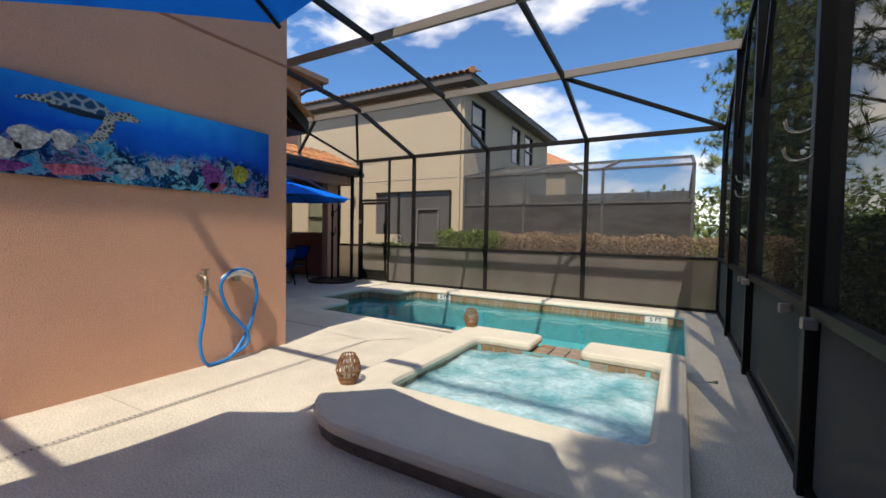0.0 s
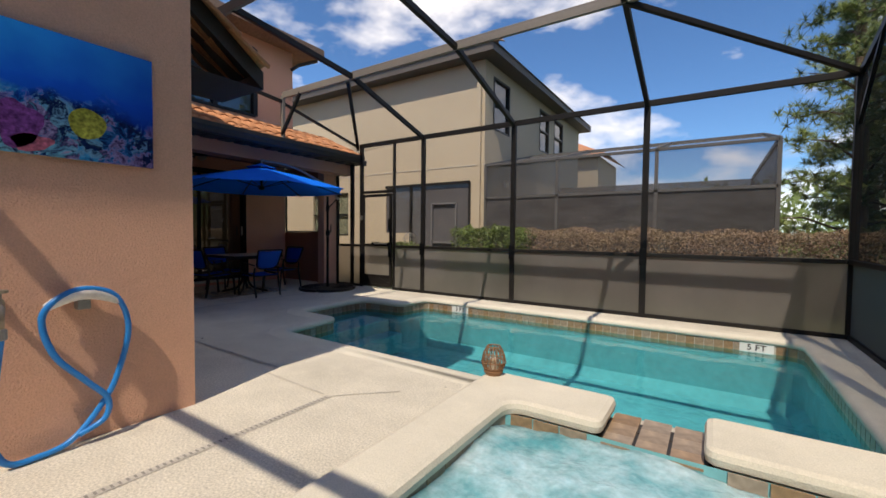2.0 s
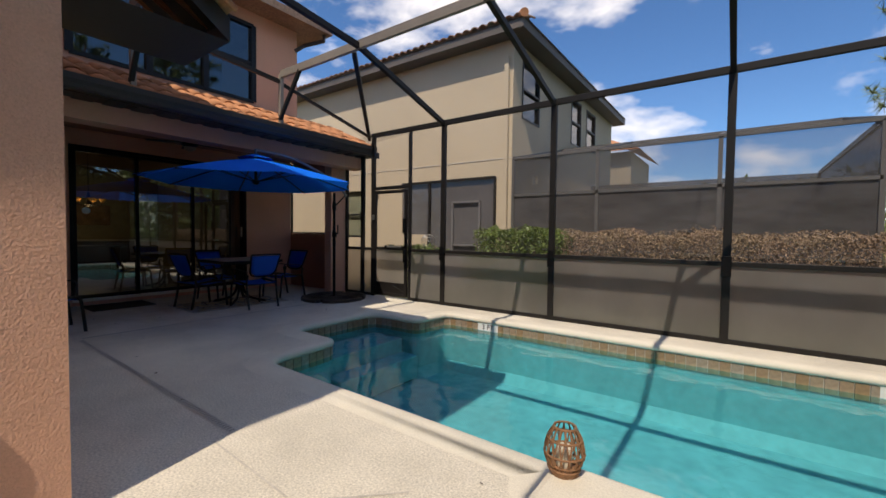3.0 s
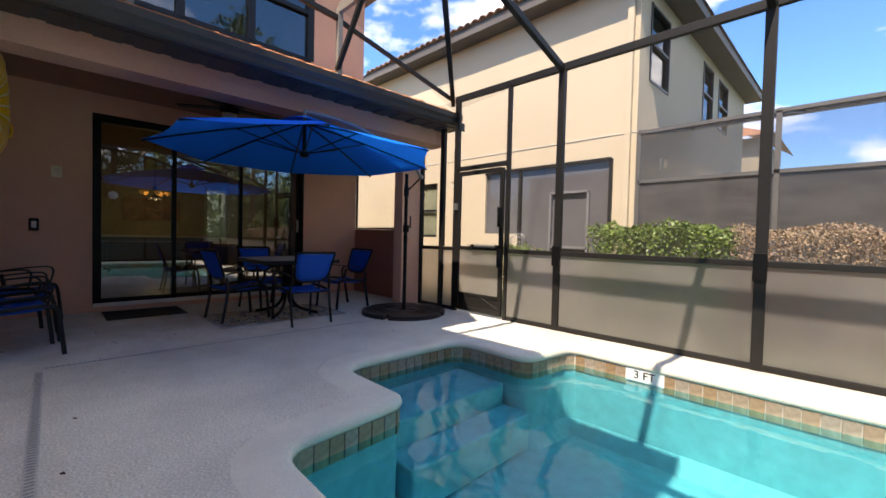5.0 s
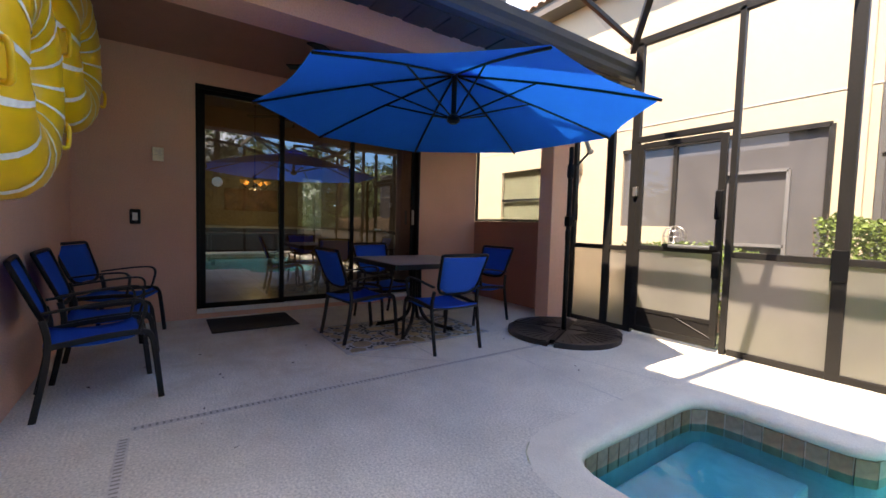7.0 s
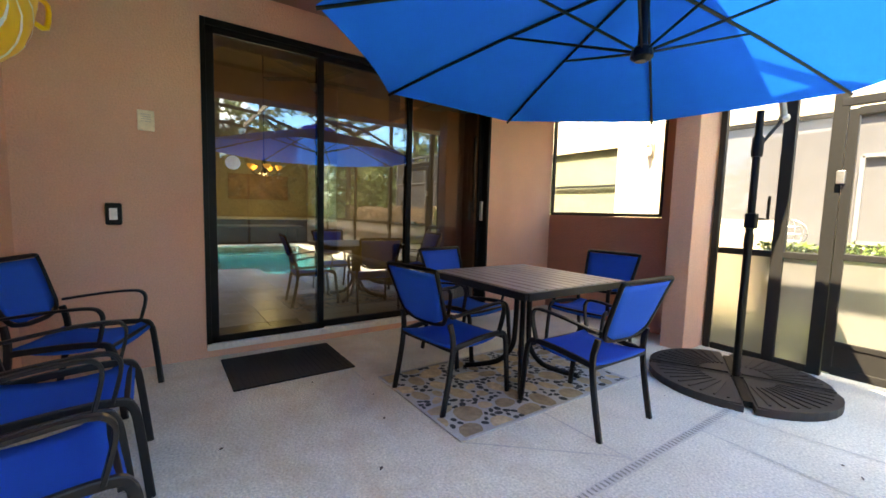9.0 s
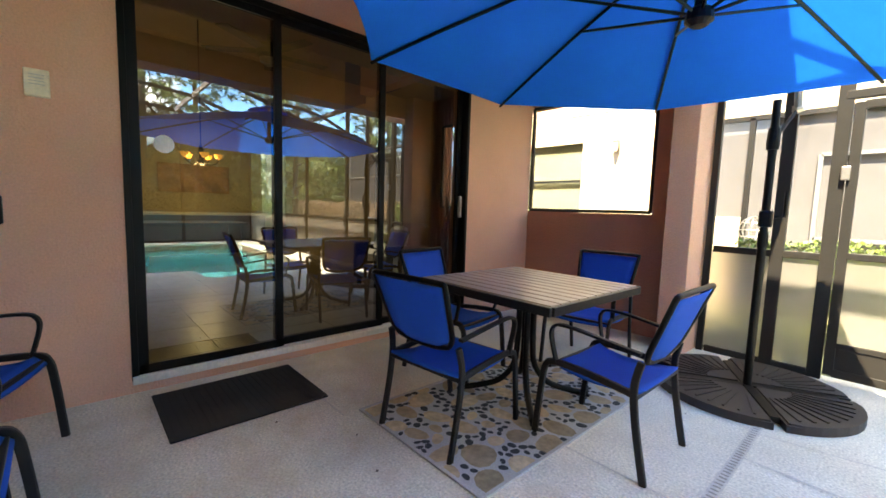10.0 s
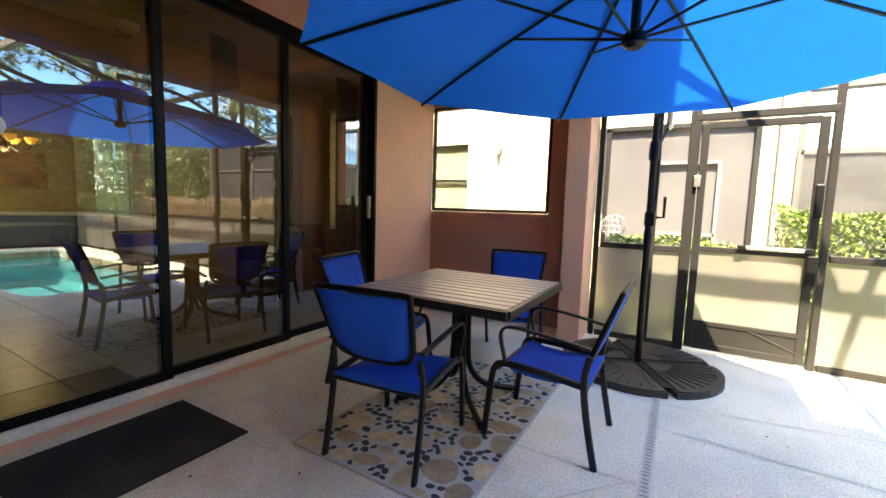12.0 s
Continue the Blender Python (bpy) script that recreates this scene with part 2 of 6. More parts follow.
def mottle(m, scale, amount, stretch=(1, 1, 1)):
    """Uneven tone over a thin sheet: dust, water marks, sagging mesh."""
    nt = m.node_tree
    df = [n for n in nt.nodes if n.type == "BSDF_DIFFUSE"][0]
    base = tuple(df.inputs["Color"].default_value)[:3]
    co = nt.nodes.new("ShaderNodeTexCoord")
    mp = nt.nodes.new("ShaderNodeMapping")
    mp.inputs["Scale"].default_value = stretch
    n = nt.nodes.new("ShaderNodeTexNoise")
    n.inputs["Scale"].default_value = scale
    n.inputs["Detail"].default_value = 6
    n.inputs["Roughness"].default_value = 0.6
    ramp = nt.nodes.new("ShaderNodeValToRGB")
    ramp.color_ramp.elements[0].position = 0.3
    ramp.color_ramp.elements[0].color = (*(c * (1 - amount) for c in base), 1)
    ramp.color_ramp.elements[1].position = 0.7
    ramp.color_ramp.elements[1].color = (*(c * (1 + amount) for c in base), 1)
    nt.links.new(co.outputs["Object"], mp.inputs["Vector"])
    nt.links.new(mp.outputs["Vector"], n.inputs["Vector"])
    nt.links.new(n.outputs["Fac"], ramp.inputs["Fac"])
    nt.links.new(ramp.outputs["Color"], df.inputs["Color"])


mottle(FROST, 1.3, 0.28, (1, 1, 0.7))
mottle(NB_CAGE, 1.6, 0.3, (0.6, 1, 2.0))
mottle(NB_SCREEN, 1.0, 0.12)
GLASS = pane_glass("tinted_glass", (0.25, 0.29, 0.25), 2.95)
GLASS_FAR = pane_glass("window_glass", (0.25, 0.28, 0.32), 2.2)
WATER = pane_glass("pool_water", (0.36, 0.80, 0.86), 1.33, bump=0.35, bump_scale=2.2)
BLUE = fabric("blue_canopy", (0.0, 0.185, 0.94), (0.0, 0.11, 0.55), 0.26)
BLUE.node_tree.nodes["Principled BSDF"].inputs["Specular IOR Level"].default_value = 0.05
SLING = fabric("blue_sling", (0.012, 0.115, 0.58), (0.01, 0.16, 0.80), 0.32)
CLAY = shader("clay_roof_tile", (0.50, 0.22, 0.10), rough=0.85, grain=40, vary=0.2, stain=3, stain_vary=0.3, bump=0.3, per_piece=0.2)
DARK_ROOF = shader("weathered_roof_tile", (0.26, 0.17, 0.12), rough=0.9, grain=20, vary=0.25, stain=1.5, stain_vary=0.3, bump=0.3)
FASCIA = shader("dark_fascia", (0.04, 0.034, 0.03), rough=0.5, grain=30, vary=0.15)
# dark brown of the soffit; elsewhere it imitates the gloom of unlit rooms
SOFFIT_AND_SHADE = shader("dark_soffit_and_room_shade", (0.09, 0.075, 0.065), rough=0.8)
NB_FASCIA = shader("brown_fascia", (0.11, 0.092, 0.078), rough=0.6)
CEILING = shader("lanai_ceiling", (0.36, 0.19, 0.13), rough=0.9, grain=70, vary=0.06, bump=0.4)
RUBBER = shader("black_rubber", (0.014, 0.014, 0.016), rough=0.85, grain=160, vary=0.3, bump=0.6, bump_scale=220)
PLASTIC = shader("brown_resin", (0.02, 0.016, 0.016), rough=0.55, grain=60, vary=0.2, bump=0.1)
TABLETOP = shader("taupe_composite_slat", (0.40, 0.325, 0.26), rough=0.34, grain=70, vary=0.2, stain=5, stain_vary=0.15, per_piece=0.08)
WICKER = shader("wicker", (0.26, 0.13, 0.06), rough=0.7, grain=80, vary=0.25)
YELLOW = shader("yellow_vinyl", (0.85, 0.50, 0.015), rough=0.35, grain=10, vary=0.05)
WHITE = shader("white_vinyl", (0.80, 0.79, 0.74), rough=0.45)
IVORY = shader("ivory_plastic", (0.80, 0.70, 0.50), rough=0.5)
CREAM = shader("cream_plastic", (0.62, 0.56, 0.44), rough=0.5)
HOSE = shader("blue_hose", (0.01, 0.22, 0.62), rough=0.35, grain=120, vary=0.1)
BRASS = shader("old_brass", (0.38, 0.32, 0.24), rough=0.4, metal=0.7, vary=0.2)
ROOMWALL = shader("beige_room_wall", (0.42, 0.33, 0.20), rough=0.9, vary=0.04)
ROOMTILE = shader("beige_floor_tile", (0.28, 0.235, 0.175), rough=0.35, grain=12, vary=0.1, per_piece=0.08)
DARKWOOD = shader("dark_wood", (0.06, 0.03, 0.018), rough=0.4, grain=30, vary=0.3)
SOFA = shader("brown_upholstery", (0.14, 0.085, 0.05), rough=0.8, grain=60, vary=0.2, bump=0.2)
BLIND = shader("white_blind", (0.75, 0.72, 0.62), rough=0.6)
BLIND_SLAT = fabric("backlit_blind", (0.75, 0.72, 0.62), (0.80, 0.76, 0.62), 0.5)
CURTAIN = shader("grey_curtain", (0.16, 0.16, 0.17), rough=0.9, grain=90, vary=0.1)
LAWN = shader("lawn", (0.095, 0.105, 0.05), rough=0.95, grain=60, vary=0.4, stain=1.0, stain_vary=0.3, bump=0.8)
LEAF = shader("hedge_leaf", (0.09, 0.15, 0.025), rough=0.5, grain=8, vary=0.35, alt=(0.16, 0.21, 0.04))
LEAF_DRY = shader("bare_hedge_twigs", (0.36, 0.20, 0.155), rough=0.8, grain=8, vary=0.35, alt=(0.20, 0.19, 0.09))
NEEDLE = shader("pine_needles", (0.10, 0.17, 0.04), rough=0.6, grain=4, vary=0.3, alt=(0.24, 0.27, 0.07))
BARK = shader("pine_bark", (0.16, 0.11, 0.08), rough=0.95, grain=15, vary=0.3, bump=0.8)
FOAM = shader("churned_water", (0.10, 0.40, 0.46), rough=0.2, grain=22, vary=0.16, stain=2.6, stain_vary=0.2, bump=0.8, bump_scale=26, spec=0.4, alt=(0.62, 0.76, 0.80))
foam_bsdf = FOAM.node_tree.nodes["Principled BSDF"]
foam_mix = [n for n in FOAM.node_tree.nodes if n.type == "MIX" and n.blend_type == "MIX"][0]
foam_link = foam_mix.inputs[0].links[0]
foam_range = FOAM.node_tree.nodes.new("ShaderNodeMapRange")
foam_range.inputs["From Min"].default_value = 0.32
foam_range.inputs["From Max"].default_value = 0.74
FOAM.node_tree.links.new(foam_link.from_socket, foam_range.inputs["Value"])
FOAM.node_tree.links.new(foam_range.outputs["Result"], foam_mix.inputs[0])
foam_bsdf.subsurface_method = "BURLEY"
foam_bsdf.inputs["Subsurface Weight"].default_value = 0.9
foam_bsdf.inputs["Subsurface Radius"].default_value = (0.3, 0.4, 0.42)
foam_bsdf.inputs["Subsurface Scale"].default_value = 1.0


# ---- mesh helpers ----
def link(name, bm, material, parent=None, label="", smooth=False):
    me = bpy.data.meshes.new(name)
    bm.normal_update()
    bm.to_mesh(me)
    bm.free()
    if smooth:
        for p in me.polygons:
            p.use_smooth = True
    if material is not None:
        me.materials.append(material)
    ob = new(name, me)
    if parent is not None:
        ob.parent = parent
    if label:
        ob["label"] = label
    return ob


def part(name, bm, material, parent, label="", smooth=False):
    return link(name, bm, material, parent, label, smooth)


def structure(name, bm, material, label, category, smooth=False):
    return tagged(link(name, bm, material, None, "", smooth), label, category, kind="structure")


def empty(name, place, label, category, group="", kind=""):
    ob = new(name)
    ob.matrix_world = place if isinstance(place, Matrix) else Matrix.Translation(place)
    ob.empty_display_size = 0.1
    return tagged(ob, label, category, group, kind)


SETTLE = []


def hub(name, place, label, category, group="", kind=""):
    """An Empty whose parts are given in world places; settle() then moves it to its base."""
    ob = empty(name, (0, 0, 0), label, category, group, kind)
    SETTLE.append((ob, Vector(place)))
    return ob


def settle():
    for ob, place in SETTLE:
        for c in ob.children:
            c.location = c.location - place
        ob.location = place


def box(bm, x0, x1, y0, y1, z0, z1, bevel=0.0, m=None):
    got = bmesh.ops.create_cube(bm, size=1.0)["verts"]
    for v in got:
        v.co = Vector(((x0 + x1) / 2 + v.co.x * (x1 - x0), (y0 + y1) / 2 + v.co.y * (y1 - y0), (z0 + z1) / 2 + v.co.z * (z1 - z0)))
    if bevel:
        edges = list({e for v in got for e in v.link_edges})
        made = bmesh.ops.bevel(bm, geom=edges, offset=bevel, segments=2, affect="EDGES", profile=0.5)
        got = list({v for f in made["faces"] for v in f.verts} | {v for v in got if v.is_valid})
    if m is not None:
        for v in got:
            v.co = m @ v.co
    return bm


def boxed(x0, x1, y0, y1, z0, z1, bevel=0.0, m=None):
    return box(bmesh.new(), x0, x1, y0, y1, z0, z1, bevel, m)


def beam(bm, a, b, w, h, up=(0, 0, 1), bevel=0.0):
    """A bar of section w by h from a to b; h runs along up."""
    a, b = Vector(a), Vector(b)
    d = (b - a)
    z = d.normalized()
    side = z.cross(Vector(up))
    if side.length < 1e-4:
        side = z.cross(Vector((1, 0, 0)))
    side.normalize()
    top = side.cross(z).normalized()
    m = Matrix((side, top, z)).transposed().to_4x4()
    m.translation = (a + b) / 2
    return box(bm, -w / 2, w / 2, -h / 2, h / 2, -d.length / 2, d.length / 2, bevel, m)


def barred(a, b, w, h, up=(0, 0, 1), bevel=0.0):
    return beam(bmesh.new(), a, b, w, h, up, bevel)


def tube(bm, points, radius, sides=8, closed=False):
    """A round bar along a line of points; radius may be a list."""
    pts = [Vector(p) for p in points]
    n = len(pts)
    rings = []
    side = None
    for i, p in enumerate(pts):
        if closed:
            d = pts[(i + 1) % n] - pts[i - 1]
        else:
            d = pts[min(i + 1, n - 1)] - pts[max(i - 1, 0)]
        d.normalize()
        if side is None:
            side = d.orthogonal().normalized()
        side = (side - d * side.dot(d))
        side = side.normalized() if side.length > 1e-6 else d.orthogonal().normalized()
        up = d.cross(side)
        r = radius[i] if isinstance(radius, (list, tuple)) else radius
        rings.append([bm.verts.new(p + r * (math.cos(k * 2 * math.pi / sides) * side + math.sin(k * 2 * math.pi / sides) * up)) for k in range(sides)])
    for i in range(n if closed else n - 1):
        a, b = rings[i], rings[(i + 1) % n]
        for k in range(sides):
            bm.faces.new((a[k], a[(k + 1) % sides], b[(k + 1) % sides], b[k]))
    if not closed:
        bm.faces.new(rings[0][::-1])
        bm.faces.new(rings[-1])
    return bm


def tubed(points, radius, sides=8, closed=False):
    return tube(bmesh.new(), points, radius, sides, closed)


def prism(bm, outline, z0, z1):
    """A slab with a plan outline (counter-clockwise)."""
    lo = [bm.verts.new((x, y, z0)) for x, y in outline]
    hi = [bm.verts.new((x, y, z1)) for x, y in outline]
    n = len(outline)
    bm.faces.new(lo[::-1])
    bm.faces.new(hi)
    for i in range(n):
        bm.faces.new((lo[i], lo[(i + 1) % n], hi[(i + 1) % n], hi[i]))
    return bm


def solid(bm, faces):
    """Adds polygons given by corner points, with shared corners merged."""
    made = {}
    for f in faces:
        vs = []
        for p in f:
            key = tuple(round(c, 4) for c in p)
            if key not in made:
                made[key] = bm.verts.new(key)
            vs.append(made[key])
        bm.faces.new(vs)
    bmesh.ops.recalc_face_normals(bm, faces=bm.faces)
    return bm


def rounded(corners, radii, steps=6):
    """A closed outline with each corner rounded."""
    out = []
    n = len(corners)
    for i, c in enumerate(corners):
        c = Vector(c)
        a, b = Vector(corners[i - 1]), Vector(corners[(i + 1) % n])
        da, db = (a - c).normalized(), (b - c).normalized()
        r = min(radii[i], (a - c).length * 0.45, (b - c).length * 0.45)
        p, q = c + da * r, c + db * r
        for k in range(steps + 1):
            t = k / steps
            s = (1 - t) ** 2 * p + 2 * t * (1 - t) * c + t * t * q
            out.append((s.x, s.y))
    return out


def offset_outline(outline, d):
    """Moves a closed counter-clockwise outline outward by d."""
    n = len(outline)
    out = []
    for i in range(n):
        a, b, c = Vector(outline[i - 1]), Vector(outline[i]), Vector(outline[(i + 1) % n])
        e, f = (b - a).normalized(), (c - b).normalized()
        na, nb = Vector((e.y, -e.x)), Vector((f.y, -f.x))
        k = (na + nb)
        k = k / max(k.length_squared / 2, 0.5)
        out.append((b.x + k.x * d, b.y + k.y * d))
    return out


def lathe(bm, profile, sides=20, m=None):
    rings = []
    for r, z in profile:
        rings.append([bm.verts.new((r * math.cos(2 * math.pi * k / sides), r * math.sin(2 * math.pi * k / sides), z)) for k in range(sides)])
    for a, b in zip(rings, rings[1:]):
        for k in range(sides):
            bm.faces.new((a[k], a[(k + 1) % sides], b[(k + 1) % sides], b[k]))
    bm.faces.new(rings[0][::-1])
    bm.faces.new(rings[-1])
    if m is not None:
        for v in bm.verts:
            v.co = m @ v.co
    return bm


def sheet(a, b, c, d):
    bm = bmesh.new()
    bm.faces.new([bm.verts.new(p) for p in (a, b, c, d)])
    return bm


def letters(text, size, depth, material, m, parent, name="lettering"):
    cu = bpy.data.curves.new(name, "FONT")
    cu.body = text
    cu.size = size
    cu.extrude = depth
    cu.align_x = "CENTER"
    cu.align_y = "CENTER"
    tmp = new(name, cu)
    me = bpy.data.meshes.new_from_object(tmp.evaluated_get(bpy.context.evaluated_depsgraph_get()))
    bpy.data.objects.remove(tmp)
    bpy.data.curves.remove(cu)
    me.name = name
    me.transform(m)
    me.materials.clear()
    me.materials.append(material)
    ob = new(name, me)
    ob.parent = parent
    return ob


# ---- ground and deck ----
POOL = rounded([(-4.92, 4.5), (-1.93, 4.45), (-1.93, 4.24), (0.38, 4.24), (0.38, 7.53), (-4.93, 7.53), (-5.0, 6.87), (-5.87, 6.87), (-5.87, 5.42), (-5.0, 5.42)],
               [0.22, 0.03, 0.03, 0.03, 0.2, 0.12, 0.16, 0.25, 0.25, 0.14])
SPA = rounded([(-1.61, 2.1), (0.19, 2.1), (0.19, 3.74), (-1.61, 3.74)], [0.16] * 4)
SPA_RIM = rounded([(-1.9, 1.45), (0.34, 1.45), (0.34, 4.22), (-1.9, 4.22)], [0.45, 0.12, 0.04, 0.04])
WATER_Z, SPA_Z, SPA_TOP = -0.17, 0.045, 0.17


def holed(outer, holes, z0, z1):
    """A slab with a plan outline and holes through it."""
    bm = bmesh.new()
    edges = []
    for loop in [outer] + holes:
        vs = [bm.verts.new((x, y, z1)) for x, y in loop]
        edges += [bm.edges.new((vs[i], vs[(i + 1) % len(vs)])) for i in range(len(vs))]
    bmesh.ops.triangle_fill(bm, edges=edges, use_beauty=True)
    bmesh.ops.recalc_face_normals(bm, faces=bm.faces)
    if bm.faces[:] and sum(f.normal.z for f in bm.faces) < 0:
        bmesh.ops.reverse_faces(bm, faces=bm.faces[:])
    for loop in [outer] + holes:
        n = len(loop)
        hi = [bm.verts.new((x, y, z1)) for x, y in loop]
        lo = [bm.verts.new((x, y, z0)) for x, y in loop]
        for i in range(n):
            bm.faces.new((lo[i], lo[(i + 1) % n], hi[(i + 1) % n], hi[i]))
    return bm


def loft(outline, profile):
    """A rim that follows a closed outline; profile is (outward, height) pairs."""
    bm = bmesh.new()
    rings = [[bm.verts.new((x, y, z)) for x, y in offset_outline(outline, d)] for d, z in profile]
    n = len(outline)
    for a, b in zip(rings, rings[1:]):
        for i in range(n):
            bm.faces.new((a[i], a[(i + 1) % n], b[(i + 1) % n], b[i]))
    bmesh.ops.recalc_face_normals(bm, faces=bm.faces)
    return bm


DECK_EDGE = [(-9.9, -4.4), (0.95, -4.4), (0.95, 8.2), (-9.9, 8.2)]
structure("ground", holed([(-1500, -1500), (1500, -1500), (1500, 1500), (-1500, 1500)], [[(-9.85, -4.35), (0.9, -4.35), (0.9, 8.15), (-9.85, 8.15)]], -0.3, -0.12), LAWN, "flat green lawn reaching away beyond the patio", "lawn")
# the deck's hole takes in the pool and the spa together
hole = rounded([(-5.15, 4.27), (-1.75, 4.24), (-1.75, 1.62), (0.2, 1.62), (0.2, 4.02), (0.6, 4.02), (0.6, 7.75), (-5.15, 7.75), (-5.22, 7.09), (-6.09, 7.09), (-6.09, 5.2), (-5.22, 5.2)],
               [0.44, 0.02, 0.2, 0.02, 0.02, 0.02, 0.42, 0.34, 0.1, 0.47, 0.47, 0.08])
floor = structure("floor", holed(DECK_EDGE, [hole], -0.25, 0.0), DECK, "pale beige sprayed acrylic concrete pool deck", "patio floor")


def strip(name, a, b, w, material, parent, z=0.004, label=""):
    a, b = Vector((*a, z)), Vector((*b, z))
    s = (b - a).normalized().cross(Vector((0, 0, 1))) * w / 2
    return part(name, sheet(a - s, b - s, b + s, a + s), material, parent, label)


for a, b in (((-7.87, 5.73), (-7.28, 5.73)), ((-7.2, 6.7), (-6.1, 6.9)), ((-7.87, 5.1), (-7.3, 5.75)), ((-2.93, 3.43), (-3.72, 3.47)), ((-7.25, 6.35), (-5.9, 6.3)), ((-8.85, 5.0), (-9.85, 5.0)),
             ((-2.87, 3.43), (-2.5, 3.8)), ((-7.87, 6.4), (-7.87, 7.6)), ((-3.5, 1.1), (-2.9, 1.12))):
    strip("joint", a, b, 0.012, JOINT, floor)
# slotted drains let into the deck
for (xa, ya), (xb, yb) in (((-7.25, 3.66), (-7.25, 8.05)), ((-2.87, -2.0), (-2.87, 3.43)), ((-7.15, 3.635), (-3.75, 3.6))):
    strip("drain_rim", (xa, ya), (xb, yb), 0.05, JOINT, floor)
    run = Vector((xb - xa, yb - ya, 0))
    u = run.normalized()
    v = Vector((-u.y, u.x, 0))
    slots = bmesh.new()
    for i in range(int(run.length / 0.032)):
        c = Vector((xa, ya, 0.006)) + u * (0.016 + i * 0.032)
        slots.faces.new([slots.verts.new(c + v * a + u * b) for a, b in ((-0.016, -0.006), (0.016, -0.006), (0.016, 0.006), (-0.016, 0.006))])
    tagged(part("slot_row", slots, SLOT, floor), kind="stuff")

# ---- pool ----
pool = hub("swimming_pool", (-2.7, 6, 0), "blue swimming pool with tiled waterline, set in the deck", "swimming pool", kind="structure")
part("basin_wall", loft(POOL, [(0.012, -0.04), (0.012, -0.72), (-0.12, -0.84)]), PLASTER, pool)
part("basin_floor", prism(bmesh.new(), offset_outline(POOL, 0.05), -0.95, -0.84), PLASTER, pool)
part("coping", loft(POOL, [(0.02, -0.075), (-0.012, -0.06), (-0.022, -0.035), (-0.012, -0.008), (0.02, 0.010), (0.08, 0.013), (0.16, 0.009), (0.25, 0.001)]), COPING, pool, "rounded cream coping", True)
part("step", boxed(-5.85, -5.25, 5.45, 6.85, -0.83, -0.3, 0.02), PLASTER, pool)
part("step", boxed(-5.25, -4.95, 5.45, 6.85, -0.83, -0.5, 0.02), PLASTER, pool)
water = part("water", holed(offset_outline(POOL, 0.005), [], WATER_Z - 0.002, WATER_Z), None, pool, "clear turquoise rippled water")
bmw = bmesh.new()
bmw.from_mesh(water.data)
bmesh.ops.delete(bmw, geom=[f for f in bmw.faces if abs(f.normal.z) < 0.5], context="FACES")
bmw.to_mesh(water.data)
bmw.free()
water.data.materials.append(WATER)
water.visible_shadow = False


def tile_mesh(w, h, d, material):
    bm = boxed(-w / 2, w / 2, -d / 2, d / 2, -h / 2, h / 2)
    me = bpy.data.meshes.new("tile")
    bm.to_mesh(me)
    bm.free()
    me.materials.append(material)
    return me


def tile_run(outline, parent, z, w, h, inset, skip=None):
    me = tile_mesh(w - 0.008, h, 0.012, TILE)
    n = len(outline)
    pts = [Vector(p) for p in outline] + [Vector(outline[0])]
    length = [0.0]
    for a, b in zip(pts, pts[1:]):
        length.append(length[-1] + (b - a).length)
    total = int(length[-1] / w)
    for i in range(total):
        s = (i + 0.5) * length[-1] / total
        k = max(j for j in range(n) if length[j] <= s)
        d = (pts[k + 1] - pts[k]).normalized()
        p = pts[k] + d * (s - length[k])
        if skip and skip(p):
            continue
        q = p + Vector((d.y, -d.x)) * (-inset)
        ob = new("tile", me)
        ob.matrix_world = Matrix.Translation((q.x, q.y, z)) @ Matrix.Rotation(math.atan2(d.y, d.x), 4, "Z")
        ob.parent = parent


part("grout_band", loft(POOL, [(0.009, -0.05), (0.009, -0.225)]), GROUT, pool)
DEPTHS = [(-4.2, "3 FT"), (-0.05, "5 FT")]
tile_run(POOL, pool, -0.145, 0.102, 0.15, -0.004, lambda p: p.y > 7.3 and any(abs(p.x - x) < 0.17 for x, _ in DEPTHS))
for x, words in DEPTHS:
    plate = part("depth_marker", boxed(x - 0.165, x + 0.165, 7.524, 7.536, -0.178, -0.066), TILE_WHITE, pool, "white tile with a black depth figure")
    letters(words, 0.102, 0.002, INK, Matrix.Translation((x, 7.522, -0.118)) @ Matrix.Rotation(radians(90), 4, "X"), plate)

# ---- spa ----
spa = hub("spa", (-0.7, 2.8, 0), "raised square spa with bubbling water and cream rim", "hot tub", kind="structure")
NX0, NX1 = -1.03, -0.52
left_rim = rounded([(-1.9, 1.45), (0.34, 1.45), (0.34, 4.22), (NX1, 4.22), (NX1, 3.77), (0.17, 3.77), (0.17, 2.12), (-1.59, 2.12), (-1.59, 3.77), (NX0, 3.77), (NX0, 4.22), (-1.93, 4.22)],
                   [0.6, 0.15, 0.06, 0.06, 0.06, 0.14, 0.14, 0.14, 0.14, 0.06, 0.06, 0.08])
bm = loft(left_rim, [(-0.03, -0.05), (-0.03, SPA_TOP - 0.1), (0.008, SPA_TOP - 0.075), (0.014, SPA_TOP - 0.04), (0.004, SPA_TOP - 0.012), (-0.025, SPA_TOP)])
cap = [bm.verts.new((x, y, SPA_TOP)) for x, y in offset_outline(left_rim, -0.025)]
edges = [bm.edges.new((cap[i], cap[(i + 1) % len(cap)])) for i in range(len(cap))]
bmesh.ops.triangle_fill(bm, edges=edges, use_beauty=True)
bmesh.ops.remove_doubles(bm, verts=bm.verts, dist=0.0005)
bmesh.ops.recalc_face_normals(bm, faces=bm.faces)
part("spa_rim", bm, COPING, spa, "rounded cream sprayed rim")
